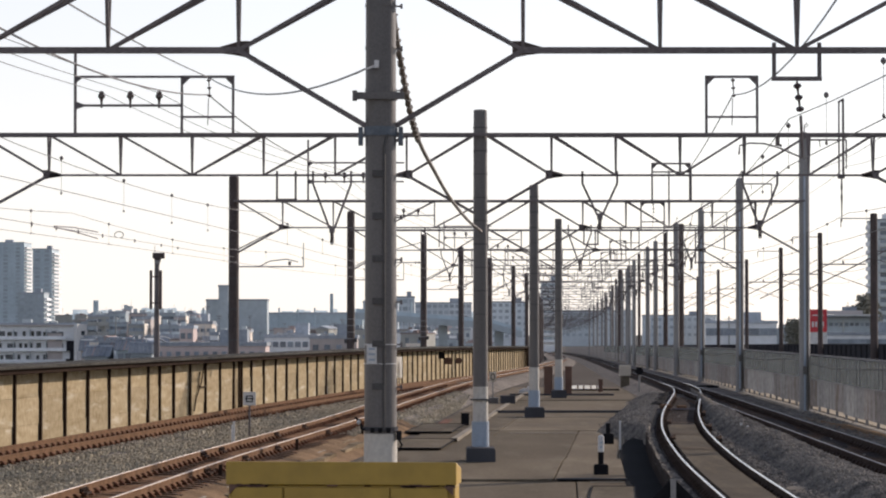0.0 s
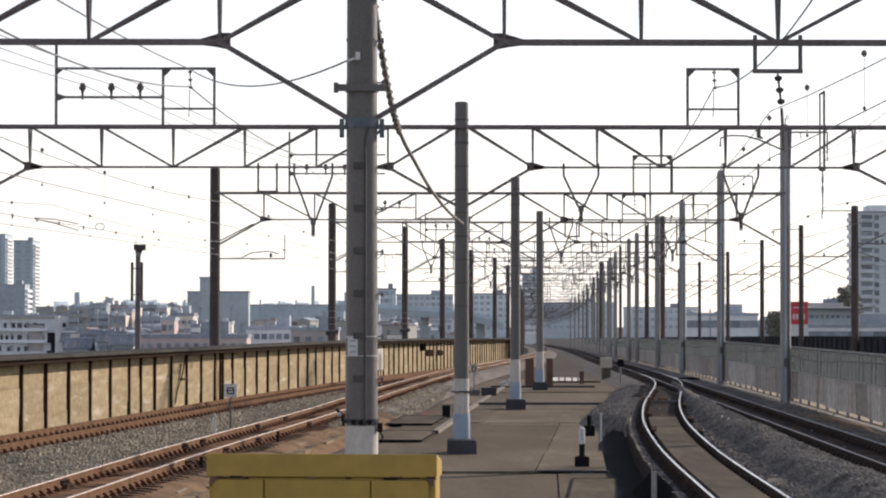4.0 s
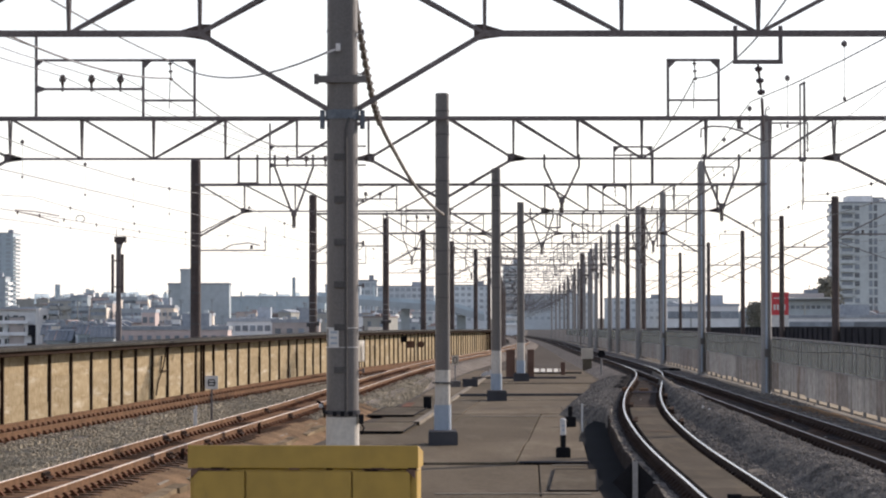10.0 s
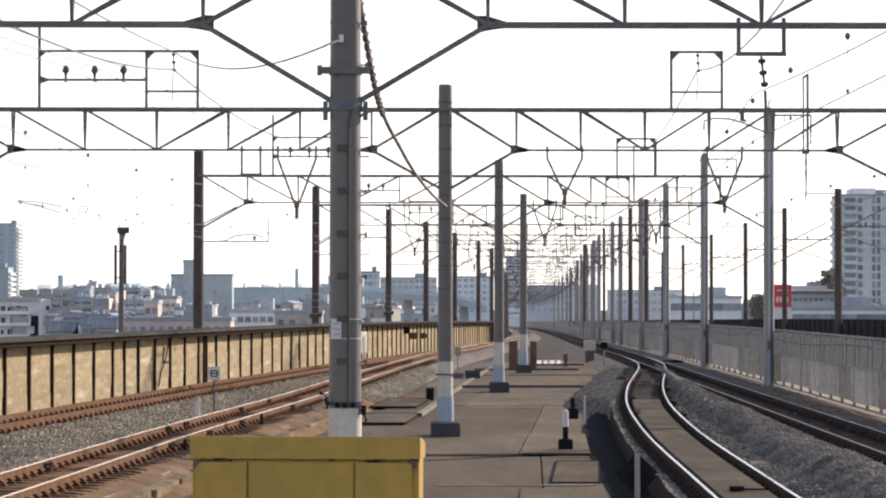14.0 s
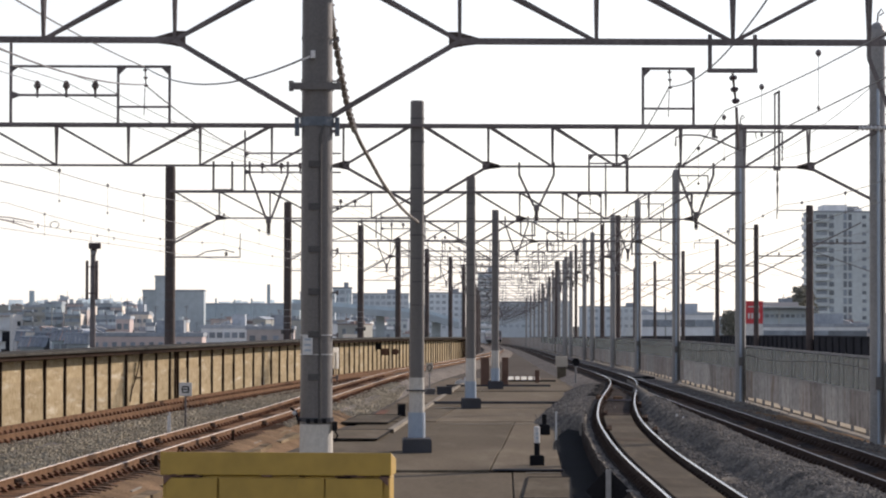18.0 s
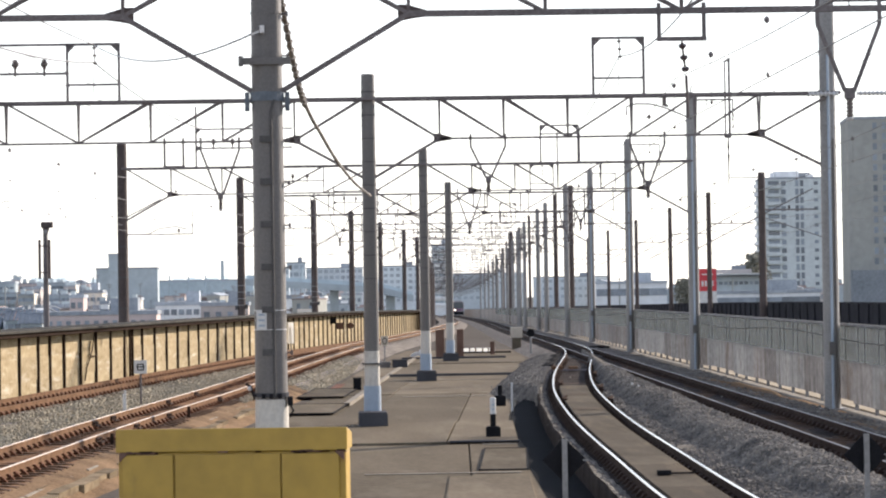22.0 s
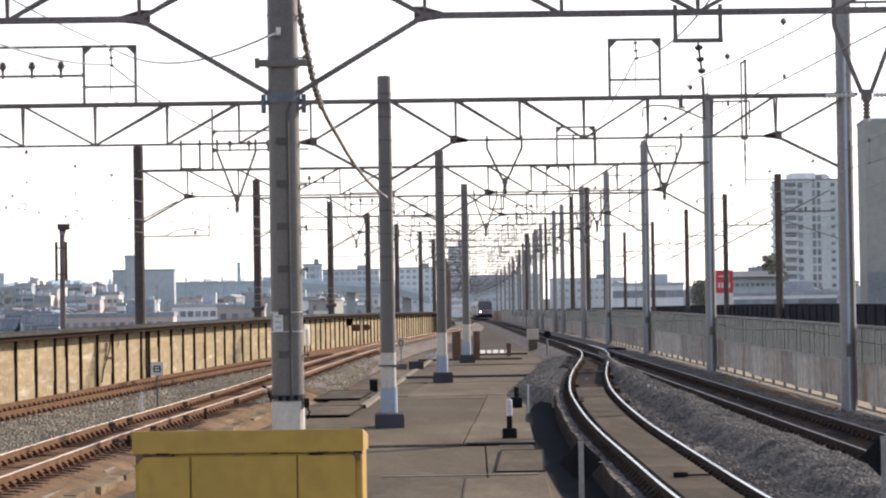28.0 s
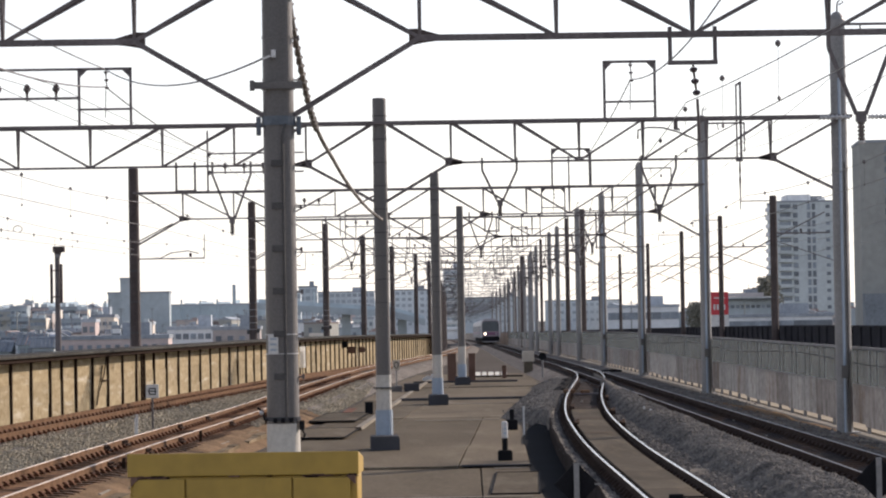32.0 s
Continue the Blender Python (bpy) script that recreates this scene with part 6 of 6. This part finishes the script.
t = B("apartment_tower", "tall pale grey apartment tower with balconies", 127.0, 145.2, 800, 34.3, M_BLD[8], 18)
tower_windows(t, 18.2, 43, 15, ((-0.36, 3.2, 1.5, True), (-0.20, 1.4, 1.4, False), (0.02, 1.0, 1.8, False), (0.10, 1.0, 1.8, False), (0.33, 1.2, 1.0, False)), 6)
side_balconies(t, -9.4, 18, 6, 43, 15, 0.7)
part("penthouse", join(box(-2, 6, 44.5, 7, 6, 2.4), box(-6.5, 3, 44.2, 1.2, 1.2, 2.0), box(5, 5, 44.0, 2, 2, 1.4)), M_BLD[0], t)
t = B("apartment_tower", "tall olive-grey apartment tower with flush windows", 98.9, 119, 520, 34.5, M_BLD[7], 18, turn=-6)
tower_windows(t, 20, 43, 14, ((-0.25, 0.8, 1.2, False), (-0.16, 0.7, 1.2, False), (0.02, 0.9, 1.3, False), (0.22, 1.2, 1.3, False), (0.40, 0.8, 1.2, False)), 15)
part("rib", box(-0.9, -0.15, 22, 0.5, 0.4, 43), M_BLD[7], t)
part("podium", box(-1, -2.5, 7.0, 18, 5, 15.0), M_ROOF[2], t, "slate-blue podium")
hall = B("hall", "low hall with long white-edged flat roof", 69.5, 78.0, 500, 4.6, M_BLD[5], 16, 3, 9, z_low=-3, pane_w=0.7, pane_h=0.6)
part("canopy", box(0.6, -0.8, 14.0, 10.2, 3.0, 0.35), M_ROOF[0], hall)
part("roof_edge", box(1.4, -2.4, 14.1, 8.0, 0.2, 0.22), M_WHITE, hall)
part("brow", box(-0.5, 3.0, 14.6, 7.0, 5.0, 0.7), M_BLD[3], hall)
red = thing("billboard", "red roadside billboard with pale lettering bars", "billboard", "", (at(1447, 300), 300, CITY_Z))
part("board", box(0, 0, 12.5, 2.0, 0.25, 2.5), M_RED, red)
part("skirt", box(0, 0, 10.5, 2.0, 0.2, 1.5), M_WHITE, red)
for i in range(4):
    part("bar", box(-0.55 + 0.36 * i, -0.14, 12.1, 0.22, 0.02, 0.6), M_WHITE, red)
part("bar", box(0, -0.14, 13.1, 1.2, 0.02, 0.12), M_WHITE, red)
for s in (-1, 1):
    part("leg", box(s * 0.7, 0, 5.0, 0.15, 0.15, 10), M_STEEL, red)
for px, py, y, r in ((587, 520, 900, 0.55), (170, 532, 900, 0.9), (360, 545, 800, 0.3), (527, 547, 800, 0.25), (557, 545, 800, 0.25), (494, 545, 800, 0.25), (728, 535, 850, 0.3), (640, 550, 900, 0.3)):
    c = thing("chimney", "thin distant chimney stack in haze", "chimney", "chimneys", (at(px, y), y, CITY_Z))
    part("shaft", lathe([(r * 1.25, 0), (r, up(py, y) - CITY_Z)], 10), M_BLD[1], c)

over = thing("overpass", "hazy grey road ramp descending between the houses", "overpass", "", (0, 440, CITY_Z))
part("deck", prism([(-14, 13.2), (7.5, 11.6), (12.6, 10.2), (12.6, 11.2), (7.5, 12.6), (-14, 14.2)], 8), M_BLD[5], over)
part("parapet", prism([(-14, 14.2), (7.5, 12.6), (12.6, 11.2), (12.6, 11.7), (7.5, 13.2), (-14, 14.9)], 0.3), M_BLD[1], over)
for x, h in ((-10, 13.0), (0, 12.2), (9, 11.2)):
    part("pier", box(x, 0, h / 2, 1.4, 2.5, h), M_BLD[5], over)
for x0, x1, y, top, m, lab in ((-72, -68.5, 590, 5.9, 5, "grey stair tower on a terraced apartment house"), (-66, -62.5, 585, 4.6, 3, "brown stepped wing of an apartment house"), (-61, -56.5, 580, 3.0, 5, "grey stepped wing of an apartment house"), (-83, -77.5, 640, 5.4, 7, "olive-grey apartment house with balconies")):
    B("apartment_house", lab, x0, x1, y, top, M_BLD[m], 7, 5, 3, True, z_low=-6, pane_w=0.8, pane_h=0.9, penthouse=False)
for p0, p1, ptop, y, m, lab in ((318, 342, 582, 430, 6, "orange-brown tiled shop house"), (343, 375, 574, 445, 2, "beige balcony flats over a shop"), (372, 386, 594, 400, 4, "small white house with dark windows"),
                              (391, 406, 593, 402, 4, "small white house with dark windows"), (428, 442, 588, 470, 2, "narrow cream rendered house with windows"), (266, 320, 598, 480, 0, "grey flat-roofed office with windows"),
                              (560, 612, 600, 500, 8, "dull grey flat-roofed block"), (742, 790, 590, 620, 5, "slate-grey block of flats"), (796, 832, 585, 660, 8, "dull grey block of flats")):
    b = B("town_building", lab, at(p0, y), at(p1, y), y, up(ptop, y), M_BLD[m], 7, 3, max(2, (p1 - p0) // 9), m == 2, z_low=up(ptop, y) - 7.5, pane_w=0.7, pane_h=0.9, penthouse=False)
    h = up(ptop, y) - CITY_Z
    wide = at(p1, y) - at(p0, y)
    for k in range(3 if wide > 4 else 1):
        part("roof_unit", box((k - 1) * wide * 0.3, 2.0, h + 0.75, 0.8 + 0.3 * k, 1.0, 0.6), M_BLD[8], b)
    part("aerial", join(box(0.6, 1.5, h + 1.7, 0.06, 0.06, 2.6), box(0.6, 1.5, h + 2.8, 0.9, 0.06, 0.06), box(0.6, 1.5, h + 2.5, 0.6, 0.06, 0.06)), M_STEEL, b)
rng = random.Random(11)


def house(x, y, w, d, h, mat, roof, flat):
    t = thing("house", "small town house with tiled roof" if not flat else "small flat-roofed town house with rooftop tanks", "house", "town houses", (x, y, CITY_Z), rng.uniform(-16, 16))
    part("wall", box(0, 0, h / 2, w, d, h), mat, t)
    if flat:
        bits = [box(0, 0, h + 0.1, w + 0.2, d + 0.2, 0.2)]
        for _ in range(rng.randint(1, 4)):
            bits.append(box(rng.uniform(-0.4, 0.4) * w, rng.uniform(-0.3, 0.3) * d, h + 0.4, rng.uniform(0.4, 1.3), rng.uniform(0.4, 1.3), rng.uniform(0.4, 0.9)))
    else:
        bits = [prism([(-w / 2 - 0.3, h), (w / 2 + 0.3, h), (rng.uniform(-0.1, 0.1) * w, h + w * 0.22)], d + 0.6)]
    if rng.random() < 0.45:
        ax = rng.uniform(-0.4, 0.4) * w
        bits += [box(ax, 0, h + 1.2, 0.07, 0.07, 2.6), box(ax, 0, h + 2.3, 0.8, 0.07, 0.07), box(ax, 0, h + 2.0, 0.5, 0.07, 0.07)]
    part("roof", join(*bits), roof, t)
    panes = []
    for r in range(2):
        for c in range(max(2, int(w / 1.7))):
            if rng.random() < 0.75:
                n = max(2, int(w / 1.7))
                panes.append((-w / 2 + w * (c + 0.5) / n, h - 1.2 - 2.4 * r, rng.choice((0.6, 0.9, 1.2)), rng.choice((0.7, 1.1))))
    if y < 560:
        for px, pz, pw, ph in panes[:5]:
            p = part("window", pane(pw, ph), M_CITYGLASS, t)
            p.matrix_basis = pose(px, -d / 2 - 0.03, pz)
    elif y < 900 and panes:
        tagged(part("glazing", join(*[box(px, -d / 2 - 0.02, pz, pw, 0.1, ph) for px, pz, pw, ph in panes]), M_CITYGLASS, t), kind="stuff")
    if rng.random() < 0.4:
        part("balcony", box(rng.uniform(-0.1, 0.1) * w, -d / 2 - 0.4, h - 1.9, w * 0.7, 0.8, 0.7), rng.choice((M_BLD[0], M_BLD[3], M_BLD[2])), t)


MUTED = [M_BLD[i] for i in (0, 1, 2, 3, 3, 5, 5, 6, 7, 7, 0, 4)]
# (count, from, to across, nearest, farthest, highest and lowest roof seen against the skyline)
for count, p0, p1, y0, y1, hi, lo in ((70, 150, 370, 430, 560, 599, 622), (34, 365, 640, 400, 560, 604, 622), (40, 640, 850, 460, 760, 584, 612),
                                      (26, 90, 380, 950, 1500, 557, 576), (24, 610, 850, 950, 1500, 562, 580), (20, -60, 100, 450, 900, 580, 620),
                                      (44, 1250, 1800, 480, 1400, 566, 592), (22, 480, 640, 640, 760, 580, 598)):
    for _ in range(count):
        y, px, py = rng.uniform(y0, y1), rng.uniform(p0, p1), rng.uniform(hi, lo)
        if px < 170 and y < 640:
            continue
        if at(px, y) > WALL(y) - 14 and px < 1000 or at(px, y) < DARKWALL(y) + 14 and px > 1000:
            continue
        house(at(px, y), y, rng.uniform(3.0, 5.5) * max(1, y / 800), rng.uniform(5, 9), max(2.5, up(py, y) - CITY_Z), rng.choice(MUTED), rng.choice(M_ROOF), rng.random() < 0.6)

# pitched dark roofs in the dip before the terraced flats
def tiled_house(px, y, py, w, m):
    t = thing("tiled_house", "low house under a dark blue tiled roof", "house", "tiled houses", (at(px, y), y, CITY_Z), rng.uniform(-14, 14))
    h = up(py, y) - CITY_Z - 1.5
    part("wall", box(0, 0, h / 2, w, 6.0, h), M_BLD[m], t)
    roof = part("roof", prism([(-3.5, h - 0.1), (3.5, h - 0.1), (0, h + 1.5)], w + 0.8, "x"), M_ROOF[2], t)
    x = -w / 2
    while x < w / 2:
        part("tile_rib", span((x, -3.5, h - 0.06), (x, -0.1, h + 1.5), 0.14), M_ROOF[rng.choice((1, 2, 2))], roof)
        x += 0.62
    part("ridge", box(0, 0, h + 1.52, w + 0.9, 0.5, 0.22), M_ROOF[0], roof)
    for k in range(3):
        p = part("window", pane(0.9, 0.9), M_CITYGLASS, t)
        p.matrix_basis = pose(-w * 0.3 + w * 0.3 * k, -3.03, h - 1.0)


for px, y, py, w, m in ((176, 430, 613, 3.6, 5), (203, 436, 606, 4.2, 3), (233, 424, 602, 3.8, 1), (252, 415, 607, 3.2, 5), (162, 470, 604, 3.0, 3), (268, 440, 603, 2.8, 7), (216, 470, 598, 3.4, 2), (192, 500, 596, 3.2, 3)):
    tiled_house(px, y, py, w, m)

# distant skyline; its haze is put into the pale translucent colour
far = random.Random(31)
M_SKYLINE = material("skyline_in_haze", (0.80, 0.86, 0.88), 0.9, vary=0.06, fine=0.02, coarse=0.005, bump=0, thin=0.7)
bits = []
for _ in range(150):
    px, yb = far.uniform(110, 860), far.uniform(2600, 3200)
    hb = up(far.choice((548, 552, 555, 558, 560)) + far.uniform(-3, 4), yb) - CITY_Z
    bits.append(moved(box(0, 0, hb / 2, far.uniform(4, 16), 8, hb), at(px, yb), yb, CITY_Z))
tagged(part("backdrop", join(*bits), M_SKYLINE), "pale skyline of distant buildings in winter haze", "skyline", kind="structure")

# utility poles between the roofs
for px, y, py in ((205, 520, 560), (262, 600, 566), (318, 640, 552), (352, 560, 575), (395, 460, 590), (440, 520, 578), (640, 520, 575), (668, 600, 566), (735, 640, 570), (1290, 500, 560), (1338, 560, 556), (1492, 480, 566)):
    u = thing("utility_pole", "thin grey utility pole between the houses", "utility pole", "utility poles", (at(px, y), y, CITY_Z))
    top = up(py, y) - CITY_Z
    part("shaft", lathe([(0.16, 0), (0.10, top)], 8), M_BLD[7], u)
    for k in range(2):
        part("crossarm", box(0, 0, top - 0.5 - 0.7 * k, 1.7, 0.1, 0.1), M_BLD[7], u)


def tree(x, y, h, spread, seed):
    r = random.Random(seed)
    t = thing("tree", "dark leafy tree among the houses", "tree", "trees", (x, y, CITY_Z))
    limbs = [tube([(0, 0, 0), (0.1, 0, h * 0.3), (0, 0.1, h * 0.6)], [0.35, 0.28, 0.14], 7)]
    for _ in range(5):
        a = r.uniform(0, 6.28)
        limbs.append(tube([(0, 0, h * r.uniform(0.25, 0.5)), (math.cos(a) * spread * 0.5, math.sin(a) * spread * 0.5, h * r.uniform(0.6, 0.85))], [0.14, 0.05], 5))
    part("trunk", join(*limbs), M_POLE, t)
    v, fc = [], []
    for _ in range(1100):
        a, q, b = r.uniform(0, 6.28), r.random() ** 0.5, r.uniform(-1, 1)
        lump = 0.75 + 0.35 * noise.noise(Vector((math.cos(a) * 2 + seed, math.sin(a) * 2, b * 2)))
        c = Vector((math.cos(a) * spread * q * lump * math.sqrt(1 - b * b * 0.8), math.sin(a) * spread * q * lump * math.sqrt(1 - b * b * 0.8), h * 0.66 + b * h * 0.36 * lump))
        s = r.uniform(0.25, 0.7)
        o = len(v)
        for _k in range(4):
            v.append(tuple(c + Vector((r.uniform(-s, s), r.uniform(-s, s), r.uniform(-s, s)))))
        fc += [(o, o + 1, o + 2), (o, o + 2, o + 3), (o, o + 1, o + 3), (o + 1, o + 2, o + 3)]
    part("crown", (v, fc), M_LEAF, t)


for i, (px, y, top, sp) in enumerate(((1526, 700, 12.0, 3.8), (1510, 710, 9.6, 3.4), (1540, 705, 12.0, 4.0), (1405, 820, 6.2, 4.0), (1418, 830, 5.6, 3.6))):
    tree(at(px, y), y, top - CITY_Z, sp, i + 1)


# ---------------------------------------------------------------- train
PRISM = prism


def train_car(front):
    c = thing("train_car", "stainless commuter train car with dark front window and lit headlight" if front else "stainless commuter train car with dark side windows", "train car", "train")
    L = 19.6
    wide = 1.07              # wide-bodied stock

    def prism(outline, thick, axis="y", plain=PRISM):
        return plain([(x * wide, 0.95 + (z - 0.95) * wide) for x, z in outline], thick, axis)

    prof = [(-1.40, 0.95), (1.40, 0.95), (1.475, 1.6), (1.46, 2.9), (1.36, 3.42), (0.95, 3.66), (0.0, 3.75), (-0.95, 3.66), (-1.36, 3.42), (-1.46, 2.9), (-1.475, 1.6)]
    part("body", moved(prism(prof, L), 0, L / 2), M_STAINLESS, c)
    part("underframe", box(0, L / 2, 0.62, 2.3, L - 1.5, 0.66), M_BLACK, c)
    for s in (-1, 1):
        part("side_band", box(s * 1.58, L / 2, 1.75, 0.02, L - 0.4, 0.25), M_MAROON, c, "dark red side stripe")
        for k in range(4):
            y = 2.4 + k * 4.9
            part("door", box(s * 1.565, y, 2.0, 0.04, 1.3, 1.85), M_STAINLESS, c)
            part("side_window", box(s * 1.563, y + 2.4, 2.45, 0.04, 2.4, 0.85), M_WINDOW, c)
    for y in (3.2, 16.4):
        w = part("bogie", box(0, y, 0.5, 2.1, 2.6, 0.45), M_BLACK, c)
        for s in (-1, 1):
            for dy in (-1.05, 1.05):
                part("wheel", moved(tube([(s * 0.50, 0, 0), (s * 0.62, 0, 0)], 0.43, 16), 0, y + dy, 0.43), M_STEEL, w)
    part("roof_unit", box(0, L / 2, 3.9, 1.9, 4.0, 0.42), M_STAINLESS, c, bevel=0.05)
    if front:
        part("front_mask", moved(prism([(-1.38, 0.98), (1.38, 0.98), (1.44, 1.7), (1.42, 2.9), (1.30, 3.38), (0.9, 3.6), (-0.9, 3.6), (-1.30, 3.38), (-1.42, 2.9), (-1.44, 1.7)], 0.16), 0, -0.06), M_MASK, c, "purple-grey front surround")
        part("windscreen", moved(prism([(-1.22, 1.92), (1.22, 1.92), (1.24, 2.9), (1.14, 3.3), (0.8, 3.46), (-0.8, 3.46), (-1.14, 3.3), (-1.24, 2.9)], 0.08), 0, -0.13), M_WINDOW, c, "dark windscreen")
        part("front_band", box(0, -0.15, 1.62, 2.5, 0.06, 0.5), M_MAROON, c, "dark red front band")
        part("skirt", prism([(-1.25, 0.25), (1.25, 0.25), (1.35, 1.15), (-1.35, 1.15)], 0.34), M_BLACK, c, "black front skirt")
        part("bumper", box(0, -0.2, 0.33, 2.5, 0.1, 0.12), M_STAINLESS, c)
        part("headlight", moved(tube([(0, -0.06, 0), (0, 0.02, 0)], 0.18, 12), -0.88, -0.18, 1.60), M_LAMP, c, "lit headlight")
        part("headlight", moved(tube([(0, -0.06, 0), (0, 0.02, 0)], 0.15, 12), 0.92, -0.18, 1.60), M_STAINLESS, c, "unlit headlight")
        for s in (-1, 1):
            # white here paints the sunlit edge of the train front
            part("corner_pillar", moved(prism([(s * 1.30, 0.95), (s * 1.45, 0.95), (s * 1.47, 1.7), (s * 1.45, 2.95), (s * 1.33, 3.4), (s * 1.22, 3.3), (s * 1.30, 2.9), (s * 1.32, 1.7)], 0.12), 0, -0.14), M_WHITE, c, "white corner pillar")
    return c


lead = train_car(True)
cars = [lead, train_car(False), train_car(False), train_car(False), train_car(False)]


def motions():
    for i, c in enumerate(cars):
        rows = []
        for t in range(0, 33):
            y = 440.0 + 26.5 * (32 - t) + 20.0 * i
            slope = (OUTER(y + 19) - OUTER(y)) / 19.0
            rows.append((float(t), pose(OUTER(y), y, grade(y), math.degrees(math.atan((grade(y + 19) - grade(y)) / 19.0)), 0, -math.degrees(math.atan(slope)))))
        walk(c, rows)


motions()
